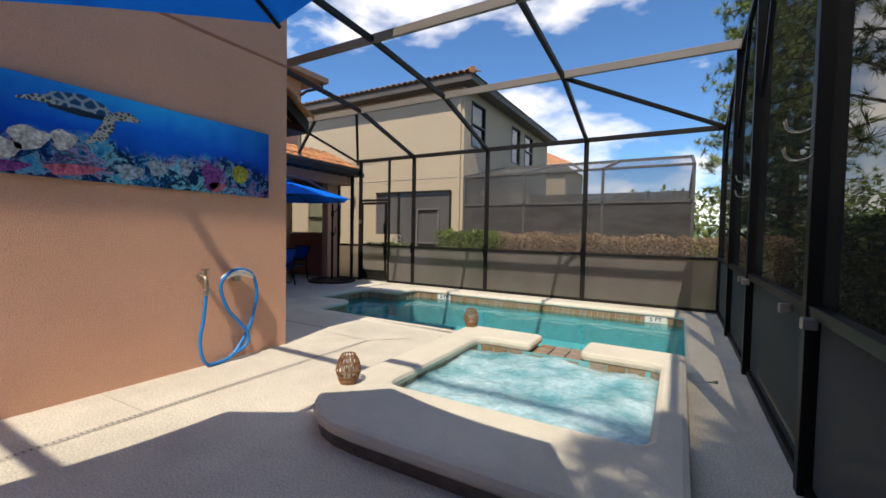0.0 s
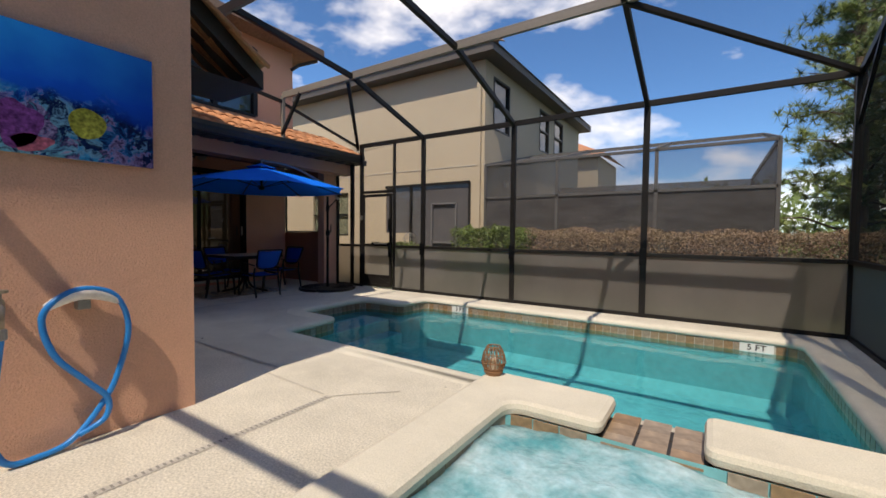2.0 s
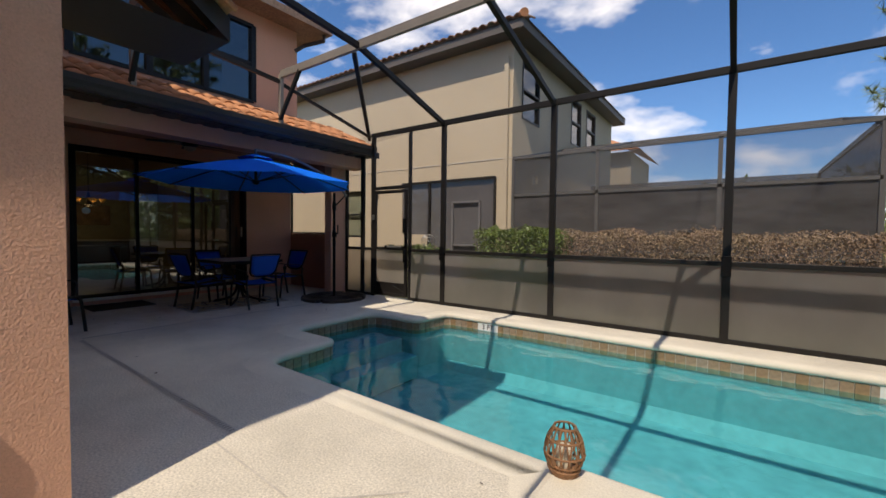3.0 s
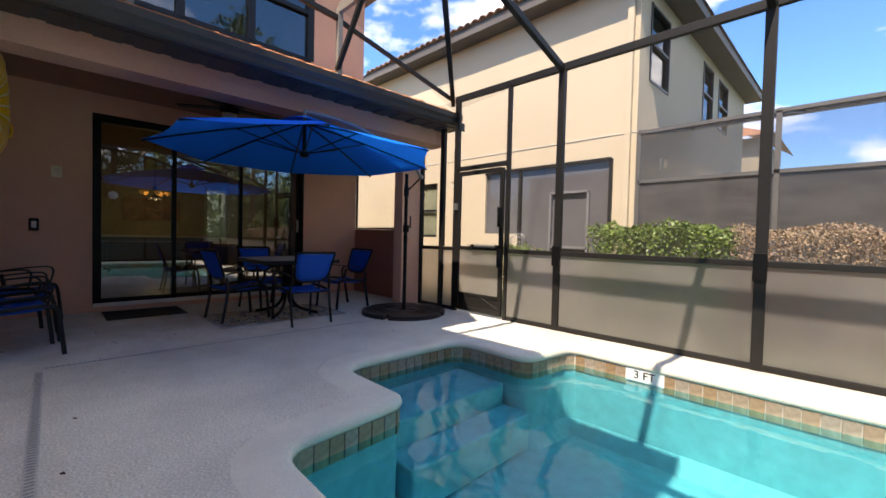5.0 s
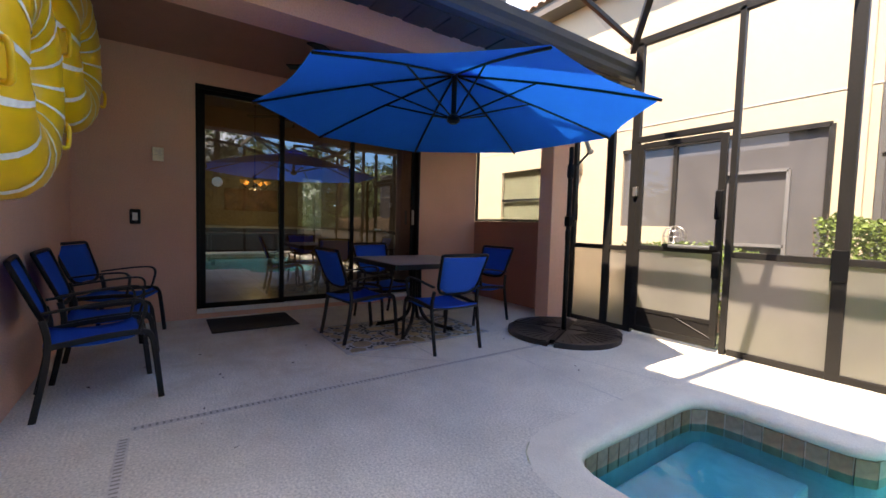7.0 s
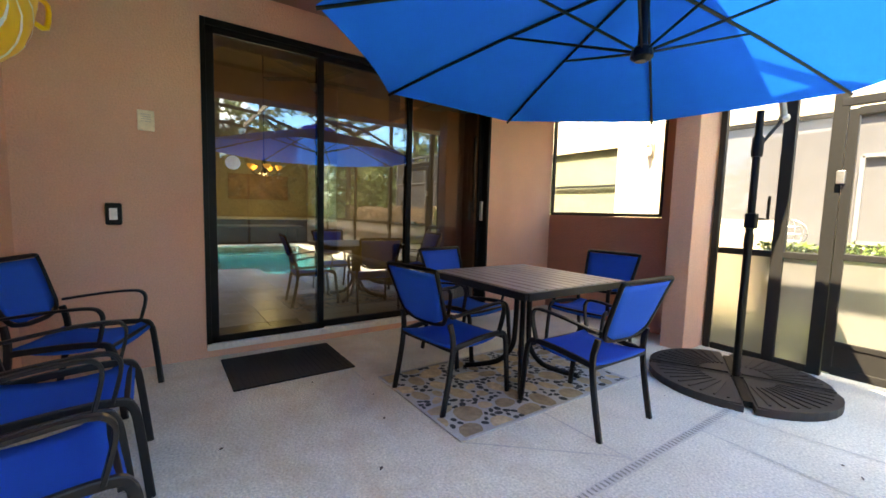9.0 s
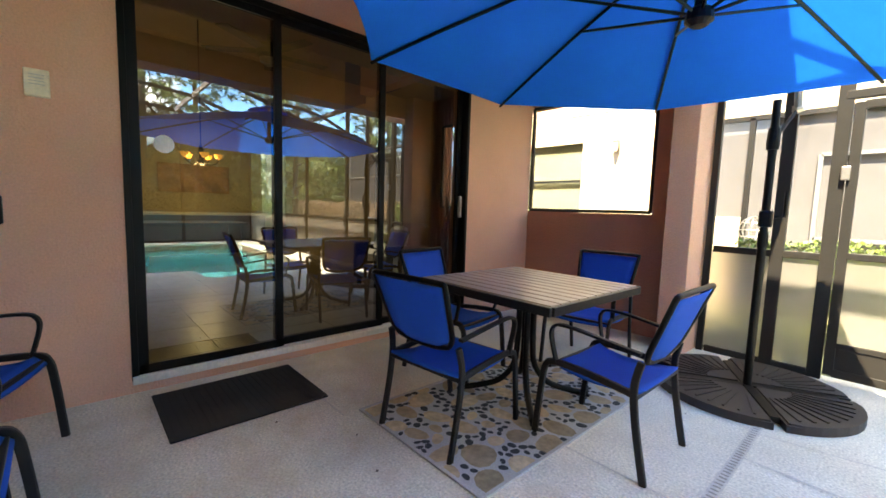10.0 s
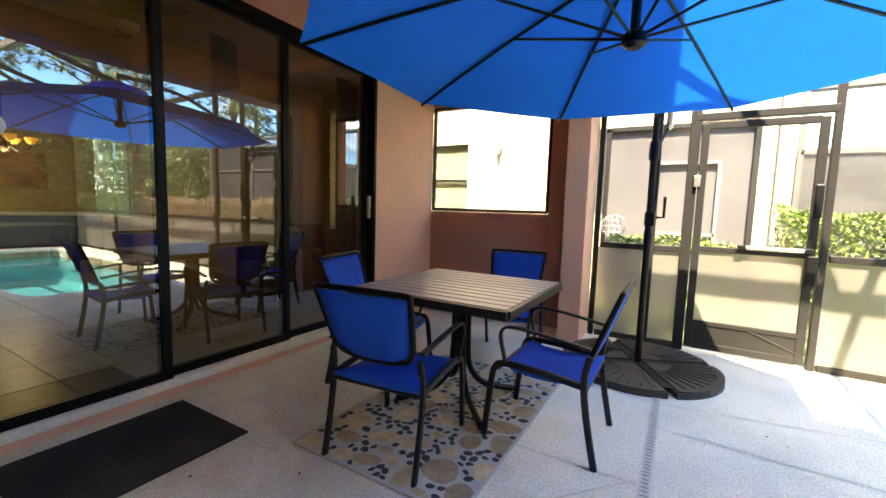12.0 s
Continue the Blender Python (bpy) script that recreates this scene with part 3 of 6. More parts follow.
part("spa_base", holed(offset_outline(SPA_RIM, -0.1), [offset_outline(SPA, 0.02)[::-1]], -0.2, 0.06), FASCIA, spa)
part("basin", loft(SPA, [(0.01, 0.09), (0.01, -0.5), (-0.3, -0.55)]), PLASTER, spa)
part("spillway", boxed(NX0 + 0.002, NX1 - 0.002, 3.76, 4.2, -0.2, 0.055), GROUT, spa)
me = tile_mesh(0.15, 0.15, 0.012, TILE)
for ix in range(3):
    for iy in range(3):
        ob = new("tile", me)
        ob.matrix_world = Matrix.Translation((NX0 + 0.088 + ix * 0.168, 3.82 + iy * 0.152, 0.062)) @ Matrix.Rotation(radians(90), 4, "X")
        ob.parent = spa
for ix in range(3):
    ob = new("tile", me)
    ob.matrix_world = Matrix.Translation((NX0 + 0.088 + ix * 0.168, 4.206, -0.02))
    ob.parent = spa
tile_run(SPA, spa, 0.03, 0.16, 0.12, -0.002, lambda p: p.y > 3.6 and NX0 < p.x < NX1)
# tile skirt below the rim; its dark colour includes the gap's shade
part("skirt", loft(rounded([(-1.9, 1.45), (0.34, 1.45), (0.34, 4.0), (-1.93, 4.0)], [0.6, 0.15, 0.02, 0.02]), [(-0.022, -0.02), (-0.022, 0.068)]), TILE_SHADED, spa, "tile skirt, its dark colour holding the gap's shade")
churn = bmesh.new()
bmesh.ops.create_grid(churn, x_segments=90, y_segments=80, size=0.5)
for v in churn.verts:
    x, y = -0.71 + v.co.x * 1.82, 2.92 + v.co.y * 1.66
    h = noise.fractal(Vector((x * 3.2, y * 3.2, 1.7)), 1.0, 2.1, 5)
    v.co = Vector((x, y, SPA_Z + 0.03 * h))
part("spa_water", churn, FOAM, spa, "white churning bubbling water", True)

# ---- screen enclosure ----
cage = hub("screen_enclosure", (-3, 8.1, 0), "dark bronze aluminium pool screen enclosure over the deck", "pool enclosure", kind="structure")
YB, XR = 8.1, 0.87
POST_X = [-7.93, -7.45, -7.15, -6.2, -5.44, -3.48, -1.38, XR]
TOP = 3.15


def bar(name, a, b, w, h, up=(0, 0, 1), material=None, parent=None, label=""):
    return part(name, barred(a, b, w, h, up, 0.004), material or BRONZE, parent or cage, label)


for x in POST_X:
    wide = 0.05 if x in (-6.2, -7.93) else 0.085
    bar("post", (x, YB, 0), (x, YB, TOP if x > -7.2 else 2.84), wide, 0.055, (0, 1, 0))
bar("top_rail", (-7.2, YB, TOP), (XR, YB, TOP), 0.055, 0.085)
for x0, x1 in zip(POST_X, POST_X[1:]):
    if (x0, x1) == (-7.15, -6.2):
        continue
    bar("chair_rail", (x0 + 0.04, YB, 0.93), (x1 - 0.04, YB, 0.93), 0.05, 0.055)
    bar("bottom_rail", (x0 + 0.04, YB, 0.03), (x1 - 0.04, YB, 0.03), 0.05, 0.055)
    part("kick_panel", sheet((x0, YB, 0.05), (x1, YB, 0.05), (x1, YB, 0.91), (x0, YB, 0.91)), FROST, cage, "frosted vinyl kick panel")
    part("screen_panel", sheet((x0, YB, 0.95), (x1, YB, 0.95), (x1, YB, TOP), (x0, YB, TOP)), SCREEN, cage)
# small black plates on the posts imitate roof beam shadows by the rail
for x in (-5.44, -3.48, -1.38):
    part("beam_shadow_plate", boxed(x - 0.05, x + 0.05, YB - 0.05, YB - 0.029, 0.78, 1.02, 0.004), BLACK, cage)

# roof of the enclosure: three beams across, rafters along
PROFILE = [(YB, TOP), (6.15, 3.74), (4.18, 3.93), (2.2, 4.02), (0.2, 3.95), (-1.8, 3.75), (-4.3, 3.15)]
for y, z in PROFILE[1:-1]:
    x0 = -7.25 if y > 3.5 else -3.56
    bar("roof_beam", (x0, y, z), (XR, y, z), 0.05, 0.115, material=BRONZE_PALE, label="pale weathered aluminium roof beam")
for x in (-5.44, -3.48, -1.38):
    for (ya, za), (yb, zb) in zip(PROFILE, PROFILE[1:]):
        if x < -3.55 and yb < 4.0:
            continue
        bar("rafter", (x, ya, za - 0.02), (x, yb, zb - 0.02), 0.06, 0.075)
        x2 = {-5.44: -3.48, -3.48: -1.38, -1.38: XR}[x]
        part("roof_screen", sheet((x, ya, za + 0.03), (x2, ya, za + 0.03), (x2, yb, zb + 0.03), (x, yb, zb + 0.03)), SCREEN, cage)
bar("wind_brace", (-1.38, 6.15, 3.7), (XR, YB, TOP), 0.05, 0.06)
bar("hip_rafter", (-5.62, 6.22, 3.7), (-7.22, YB - 0.05, 3.08), 0.06, 0.075)
bar("wind_brace", (-7.25, 6.15, 3.6), (-7.15, YB - 0.1, 3.1), 0.04, 0.05)
bar("rafter", (-7.25, 6.15, 3.62), (-7.25, 4.18, 3.8), 0.05, 0.06)
for y, z in PROFILE[1:3]:
    bar("stub_post", (-7.25, y, 2.9), (-7.25, y, z), 0.06, 0.06, (0, 1, 0), BRONZE_PALE)
    bar("knee_brace", (-7.25, y - 0.02, 3.02), (-6.75, y, z - 0.03), 0.05, 0.05)
part("roof_screen", sheet((-7.25, YB, 3.0), (-5.44, YB, TOP), (-5.44, 6.15, 3.76), (-7.25, 6.15, 3.74)), SCREEN, cage)

# side wall of the enclosure
SIDE_Y = [YB, 6.25, 4.5, 2.4, 0.3, -1.9, -4.3]


def side_top(y):
    for (ya, za), (yb, zb) in zip(PROFILE, PROFILE[1:]):
        if yb <= y <= ya:
            return zb + (za - zb) * (y - yb) / (ya - yb)
    return TOP


for y in SIDE_Y[1:]:
    bar("post", (XR, y, 0), (XR, y, side_top(y)), 0.12, 0.075, (0, 1, 0), BLACK)
for ya, yb in zip(SIDE_Y, SIDE_Y[1:]):
    bar("chair_rail", (XR - 0.02, ya - 0.03, 0.93), (XR - 0.02, yb + 0.03, 0.93), 0.06, 0.055, material=BLACK)
    bar("bottom_rail", (XR, ya - 0.03, 0.03), (XR, yb + 0.03, 0.03), 0.06, 0.055, material=BLACK)
    bar("eave_rail", (XR, ya, side_top(ya)), (XR, yb, side_top(yb)), 0.05, 0.09, material=BLACK)
    part("kick_panel", sheet((XR, ya, 0.05), (XR, yb, 0.05), (XR, yb, 0.91), (XR, ya, 0.91)), SIDE_KICK, cage, "dark privacy mesh kick panel")
    part("screen_panel", sheet((XR, ya, 0.95), (XR, yb, 0.95), (XR, yb, side_top(yb)), (XR, ya, side_top(ya))), SCREEN_DARK, cage, "dark privacy mesh panel")
    bar("knee_brace", (XR, ya, 2.55), (XR, ya - 0.75, side_top(ya - 0.75)), 0.04, 0.05, material=BLACK)
bar("top_rail", (XR, -4.3, TOP), (-3.53, -4.3, TOP), 0.06, 0.09)


def coat_hook(y, z):
    hook = empty("coat_hook", (XR - 0.055, y, z), "pale double wire hook on a screen post", "hook", "hooks on the posts")
    for dz in (0.0, -0.14):
        for dy in (-0.015, 0.015):
            pts = [(0, dy * 0.3, dz)] + [(-0.055 + 0.055 * math.cos(a), dy * (0.4 + a / 3), dz - 0.04 * math.sin(a)) for a in [i * math.pi / 8 for i in range(1, 9)]] + [(-0.115, dy * 1.6, dz + 0.025)]
            part("prong", tubed(pts, 0.0032, 6), STEEL, hook, smooth=True)
    part("hook_plate", boxed(-0.004, 0.004, -0.015, 0.015, -0.2, 0.03), STEEL, hook)


coat_hook(2.4, 1.85)
coat_hook(4.5, 1.85)
for y in (2.25, 2.75, 4.4, 4.7, 0.75):
    clip = tagged(link("rail_clip", boxed(-0.03, 0.03, -0.025, 0.025, -0.045, 0.01, 0.006), STEEL), "small grey metal clip under the side rail", "clip", "clips on the rail")
    clip.location = (XR - 0.07, y, 0.9)

# screen door
door = hub("screen_door", (-6.68, YB, 0), "closed bronze aluminium screen door in the enclosure wall", "door", kind="structure")
for x in (-7.07, -6.28):
    bar("stile", (x, YB - 0.02, 0.05), (x, YB - 0.02, 2.05), 0.06, 0.04, (0, 1, 0), parent=door)
for z, h in ((2.03, 0.06), (0.95, 0.05), (0.28, 0.04), (0.07, 0.06)):
    bar("door_rail", (-7.05, YB - 0.02, z), (-6.3, YB - 0.02, z), 0.04, h, parent=door)
bar("head", (-7.15, YB, 2.11), (-6.2, YB, 2.11), 0.06, 0.06, parent=door)
part("screen_panel", sheet((-7.05, YB - 0.02, 0.97), (-6.3, YB - 0.02, 0.97), (-6.3, YB - 0.02, 2.0), (-7.05, YB - 0.02, 2.0)), SCREEN, door)
part("kick_panel", sheet((-7.05, YB - 0.02, 0.3), (-6.3, YB - 0.02, 0.3), (-6.3, YB - 0.02, 0.93), (-7.05, YB - 0.02, 0.93)), FROST, door)
part("kick_plate", boxed(-7.04, -6.31, YB - 0.03, YB - 0.01, 0.1, 0.26), BRONZE, door)
part("screen_panel", sheet((-7.15, YB, 2.14), (-6.2, YB, 2.14), (-6.2, YB, TOP), (-7.15, YB, TOP)), SCREEN, cage)
handle = part("door_handle", boxed(-6.31, -6.25, YB - 0.09, YB - 0.04, 1.25, 1.52, 0.012), BLACK, door, "black lever handle set")
part("door_handle", boxed(-6.31, -6.24, YB - 0.08, YB - 0.04, 0.7, 0.95, 0.01), BLACK, door)
part("hinge", boxed(-7.13, -7.08, YB - 0.07, YB - 0.03, 1.5, 1.6, 0.006), STEEL, door)
closer = part("closer", tubed([(-6.72, YB - 0.07, 0.985), (-6.32, YB - 0.07, 0.985)], 0.018, 10), STEEL, door, "grey pneumatic door closer")
for x in (-6.74, -6.3):
    part("closer_end", boxed(x - 0.03, x + 0.03, YB - 0.09, YB - 0.04, 0.965, 1.005, 0.004), BLACK, closer)
part("brace_wire", tubed([(-6.62, YB - 0.035, 0.26), (-6.3, YB - 0.035, 0.13)], 0.006, 6), BRONZE, door)

# ---- house ----
ROOF_Z, OVER = 5.6, 0.68
structure("wall_mural", boxed(-4.0, -3.53, -6.5, 2.8, -0.1, ROOF_Z), STUCCO, "salmon textured stucco house wall", "wall")
structure("trim_line", boxed(-3.532, -3.522, -6.4, 2.8, 3.05, 3.075), STUCCO_RED, "thin stucco control joint bead along the wall", "trim")
structure("wall_south", boxed(-9.9, -4.0, 2.3, 2.8, -0.1, ROOF_Z), STUCCO, "salmon textured stucco house wall in shade", "wall")
structure("wall_south_lanai", boxed(-9.9, -7.4, 2.8, 3.08, -0.1, 2.95), STUCCO, "salmon stucco end wall of the covered lanai", "wall")
structure("wall_back", boxed(-4.0, 0.9, -4.7, -4.4, -0.1, 2.4), STUCCO, "plain salmon stucco wall", "wall")
house_roof = bmesh.new()
x0, x1, y0, y1 = -14.0, -3.53 + OVER, -7.0, 2.8 + OVER
solid(house_roof, [[(x0, y0, ROOF_Z + 0.02), (x1, y0, ROOF_Z + 0.02), (x1, y1, ROOF_Z + 0.02), (x0, y1, ROOF_Z + 0.02)],
                   [(x1, y0, ROOF_Z + 0.02), (x1, y1, ROOF_Z + 0.02), (x1, y1, ROOF_Z + 0.2), (x1, y0, ROOF_Z + 0.2)],
                   [(x1, y1, ROOF_Z + 0.02), (x0, y1, ROOF_Z + 0.02), (x0, y1, ROOF_Z + 0.2), (x1, y1, ROOF_Z + 0.2)],
                   [(x1, y0, ROOF_Z + 0.2), (x1, y1, ROOF_Z + 0.2), (x1 - 5, y1 - 5, ROOF_Z + 2.0), (x1 - 5, y0 + 5, ROOF_Z + 2.0)],
                   [(x1, y1, ROOF_Z + 0.2), (x0, y1, ROOF_Z + 0.2), (x0, y1 - 5, ROOF_Z + 2.0), (x1 - 5, y1 - 5, ROOF_Z + 2.0)]])
structure("roof_main", house_roof, CLAY, "clay tiled hip roof with wide eaves", "roof")

# lanai: slider wall, end wall with an opening, pier, header, ceiling
XW = -9.9
SL_Y0, SL_Y1, SL_Z0, SL_Z1 = 4.12, 7.0, 0.08, 2.6
wall = bmesh.new()
box(wall, XW - 0.25, XW, 2.3, SL_Y0, -0.1, 3.0)
box(wall, XW - 0.25, XW, SL_Y1, 8.08, -0.1, 3.0)
box(wall, XW - 0.25, XW, SL_Y0, SL_Y1, SL_Z1, 3.0)
box(wall, XW - 0.25, XW, SL_Y0, SL_Y1, -0.1, SL_Z0)
structure("wall_west", wall, STUCCO, "salmon stucco lanai wall with the sliding doors", "wall")
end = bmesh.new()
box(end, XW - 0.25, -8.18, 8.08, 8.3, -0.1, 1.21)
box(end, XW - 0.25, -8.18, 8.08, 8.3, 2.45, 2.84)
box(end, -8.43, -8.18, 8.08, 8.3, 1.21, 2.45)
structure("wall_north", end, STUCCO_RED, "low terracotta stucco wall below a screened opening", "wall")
structure("pier", boxed(-8.18, -7.97, 7.72, 8.14, -0.1, 2.84, 0.008), STUCCO, "square salmon stucco pier at the lanai corner", "pillar")
opening = hub("window_opening", (-9.0, 8.1, 1.21), "screened opening in a thin dark frame", "window", kind="structure")
for a, b in (((XW + 0.02, 8.1, 1.23), (-8.45, 8.1, 1.23)), ((XW + 0.02, 8.1, 2.43), (-8.45, 8.1, 2.43))):
    bar("frame_rail", a, b, 0.04, 0.035, parent=opening)
for x in (XW + 0.02, -8.45):
    bar("frame_stile", (x, 8.1, 1.23), (x, 8.1, 2.43), 0.035, 0.04, (0, 1, 0), parent=opening)
part("screen_panel", sheet((XW, 8.11, 1.22), (-8.43, 8.11, 1.22), (-8.43, 8.11, 2.45), (XW, 8.11, 2.45)), SCREEN, opening)
structure("header_beam", boxed(-7.95, -7.62, 3.0, 8.3, 2.55, 2.88), STUCCO, "salmon stucco beam across the lanai front", "beam")
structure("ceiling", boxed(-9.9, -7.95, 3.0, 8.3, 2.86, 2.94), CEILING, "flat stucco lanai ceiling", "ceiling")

# lanai eave: gutter, fascia, soffit, barrel tiles
eave = hub("lanai_roof", (-7.4, 5.5, 2.9), "clay barrel tile lean-to roof with dark gutter", "roof", kind="structure")
part("soffit", boxed(-7.62, -7.3, 3.0, 8.35, 2.78, 2.81), SOFFIT_AND_SHADE, eave, "dark slatted soffit")
for i in range(18):
    y = 3.1 + i * 0.29
    part("soffit_slat", boxed(-7.615, -7.33, y, y + 0.2, 2.766, 2.78), FASCIA, eave)
part("fascia", boxed(-7.33, -7.3, 3.0, 8.4, 2.765, 2.88), FASCIA, eave)
gut = bmesh.new()
pts = [(-7.3, 2.775), (-7.22, 2.775), (-7.2, 2.80), (-7.19, 2.84), (-7.165, 2.88), (-7.16, 2.945), (-7.175, 2.945), (-7.18, 2.89), (-7.205, 2.845), (-7.215, 2.81), (-7.23, 2.79), (-7.3, 2.79)]
lo = [gut.verts.new((x, 2.9, z)) for x, z in pts]
hi = [gut.verts.new((x, 8.2, z)) for x, z in pts]
for i in range(len(pts)):
    j = (i + 1) % len(pts)
    gut.faces.new((lo[i], lo[j], hi[j], hi[i]))
gut.faces.new(lo[::-1])
gut.faces.new(hi)
bmesh.ops.recalc_face_normals(gut, faces=gut.faces)
part("gutter", gut, FASCIA, eave, "dark bronze box gutter")
part("roof_deck", solid(bmesh.new(), [[(-7.3, 2.9, 2.88), (-7.3, 8.4, 2.88), (-8.75, 8.4, 3.5), (-8.75, 2.9, 3.5)], [(-7.3, 8.4, 2.88), (-8.75, 8.4, 3.5), (-8.75, 8.4, 2.86), (-7.3, 8.4, 2.86)]]), FASCIA, eave)


def barrel_tile(length, r):
    bm = bmesh.new()
    rows = []
    for z, k in ((0, 1.0), (length, 0.85)):
        rows.append([(r * k * math.cos(a), z, r * 0.8 * k * math.sin(a)) for a in [math.pi * i / 6 for i in range(7)]] + [(r * 0.82 * k * math.cos(a), z, r * 0.62 * k * math.sin(a)) for a in [math.pi * (6 - i) / 6 for i in range(7)]])
    a = [bm.verts.new(p) for p in rows[0]]
    b = [bm.verts.new(p) for p in rows[1]]
    n = len(a)
    for i in range(n):
        bm.faces.new((a[i], a[(i + 1) % n], b[(i + 1) % n], b[i]))
    for i in range(6):
        bm.faces.new((a[i + 1], a[i], a[n - 1 - i], a[n - 2 - i]))
    bmesh.ops.recalc_face_normals(bm, faces=bm.faces)
    me = bpy.data.meshes.new("roof_tile")
    bm.to_mesh(me)
    bm.free()
    for p in me.polygons:
        p.use_smooth = True
    me.materials.append(CLAY)
    return me


BARREL = barrel_tile(0.46, 0.12)
BARREL_OLD = barrel_tile(0.46, 0.12)
BARREL_OLD.materials[0] = DARK_ROOF
slope = math.atan2(0.62, 1.45)


def tile_roof(parent, start, along, up, columns, rows, pitch, spacing=0.235, row_step=0.36, mesh=None):
    """Rows of barrel tiles from a start point at the eave; up is the plan direction up the slope."""
    along, up = Vector((*along, 0)), Vector((*up, 0))
    rise = up * math.cos(pitch) + Vector((0, 0, math.sin(pitch)))
    normal = along.cross(rise)
    if normal.z < 0:
        normal = -normal
    for r in range(rows):
        for c in range(columns):
            p = Vector(start) + along * (c * spacing) + rise * (r * row_step) + normal * (0.012 * (1 + r % 2))
            side = rise.cross(normal)
            m = Matrix((side, rise, normal)).transposed().to_4x4()
            m.translation = p + normal * random.uniform(-0.006, 0.006)
            ob = new("roof_tile", mesh or BARREL)
            ob.matrix_world = m
            ob.parent = parent


# upper storey behind the lanai roof
XU = -8.7
upper = bmesh.new()
W = (3.9, 6.5, 3.66, 5.05)
box(upper, XU - 0.2, XU, 2.8, W[0], 2.9, 5.3)
box(upper, XU - 0.2, XU, W[1], 7.43, 2.9, 5.3)
box(upper, XU - 0.2, XU, W[0], W[1], 2.9, W[2])
box(upper, XU - 0.2, XU, W[0], W[1], W[3], 5.3)
box(upper, -12.5, XU - 0.2, 7.23, 7.43, 2.9, 5.3)
structure("wall_upper", upper, STUCCO, "salmon stucco upper storey wall", "wall")
upper_window = hub("window_upper", (XU, 5.2, 3.66), "dark framed three light window in the upper storey", "window", kind="structure")
for y in (3.9, 4.84, 5.66, 6.5):
    part("frame_stile", boxed(XU - 0.06, XU + 0.03, y - 0.045, y + 0.045, W[2], W[3]), GREY_METAL, upper_window)
for z in (W[2], 4.35, W[3]):
    part("frame_rail", boxed(XU - 0.05, XU + 0.02, W[0], W[1], z - 0.03, z + 0.03), GREY_METAL, upper_window)
for ya, yb in ((3.9, 4.84), (4.84, 5.66), (5.66, 6.5)):
    part("pane", sheet((XU - 0.03, ya, W[2]), (XU - 0.03, yb, W[2]), (XU - 0.03, yb, W[3]), (XU - 0.03, ya, W[3])), GLASS_FAR, upper_window)
# dark panel paints the upper room's gloom and closes the ceiling step
structure("room_upper_shade", boxed(-11.5, -11.4, 2.6, 8.0, 3.0, 5.3), SOFFIT_AND_SHADE, "dark panel imitating the unlit room behind the upper window", "wall")
ur = bmesh.new()
x1, y1, z = XU + 0.5, 7.93, 5.3
solid(ur, [[(-13, 2.9, z), (x1, 2.9, z), (x1, y1, z), (-13, y1, z)], [(x1, 2.9, z), (x1, y1, z), (x1, y1, z + 0.14), (x1, 2.9, z + 0.14)], [(x1, y1, z), (-13, y1, z), (-13, y1, z + 0.14), (x1, y1, z + 0.14)],
           [(x1, 2.9, z + 0.14), (x1, y1, z + 0.14), (x1 - 2.4, y1 - 2.4, z + 1.0), (x1 - 2.4, 2.9, z + 1.0)], [(x1, y1, z + 0.14), (-13, y1, z + 0.14), (-13, y1 - 2.4, z + 1.0), (x1 - 2.4, y1 - 2.4, z + 1.0)]])
upper_roof = structure("roof_upper", ur, DARK_ROOF, "brown eave and clay tile roof of the upper storey", "roof")
part("gutter_elbow", tubed([(x1 - 0.12, y1 - 0.12, z), (x1 - 0.12, y1 - 0.12, z - 0.12), (x1 - 0.4, y1 - 0.4, z - 0.25), (XU + 0.06, 7.36, z - 0.4)], 0.04, 8), FASCIA, upper_roof)

# low tiled roof at the inner corner of the house
corner_roof = hub("corner_roof", (-6, 3.4, 2.9), "small clay tile roof with deep dark eave at the house corner", "roof", kind="structure")
CX, CY, CZ = -4.5, 3.97, 2.78
part("eave_box", solid(bmesh.new(), [[(-5.3, 2.8, CZ - 0.08), (CX, 2.8, CZ - 0.08), (CX, CY, CZ - 0.08), (-5.3, CY, CZ - 0.08)], [(-5.3, CY, CZ - 0.08), (CX, CY, CZ - 0.08), (CX, CY, CZ + 0.1), (-5.3, CY, CZ + 0.1)],
                                     [(CX, 2.8, CZ + 0.75), (CX, CY, CZ - 0.08), (CX, CY, CZ + 0.1), (CX, 2.8, CZ + 0.95)], [(CX, 2.8, CZ + 0.95), (CX, CY, CZ + 0.1), (-5.3, CY, CZ + 0.1), (-5.3, 2.8, CZ + 0.95)]]), FASCIA, corner_roof)
tile_roof(corner_roof, (-5.2, CY - 0.02, CZ + 0.1), (1, 0), (0, -1), 4, 3, math.atan2(0.85, 1.4))
tile_roof(eave, (-7.25, 3.0, 2.875), (0, 1), (-1, 0), 23, 4, slope)

# ---- sliding door ----
slider = hub("sliding_door", (XW, 5.5, SL_Z0), "closed three panel sliding glass door in a black frame", "door", kind="structure")
part("door_frame", boxed(XW - 0.12, XW + 0.015, SL_Y0, SL_Y0 + 0.035, SL_Z0, SL_Z1, 0.004), BLACK, slider)
part("door_frame", boxed(XW - 0.12, XW + 0.015, SL_Y1 - 0.035, SL_Y1, SL_Z0, SL_Z1, 0.004), BLACK, slider)
part("door_frame", boxed(XW - 0.12, XW + 0.015, SL_Y0 + 0.035, SL_Y1 - 0.035, SL_Z1 - 0.05, SL_Z1, 0.004), BLACK, slider)
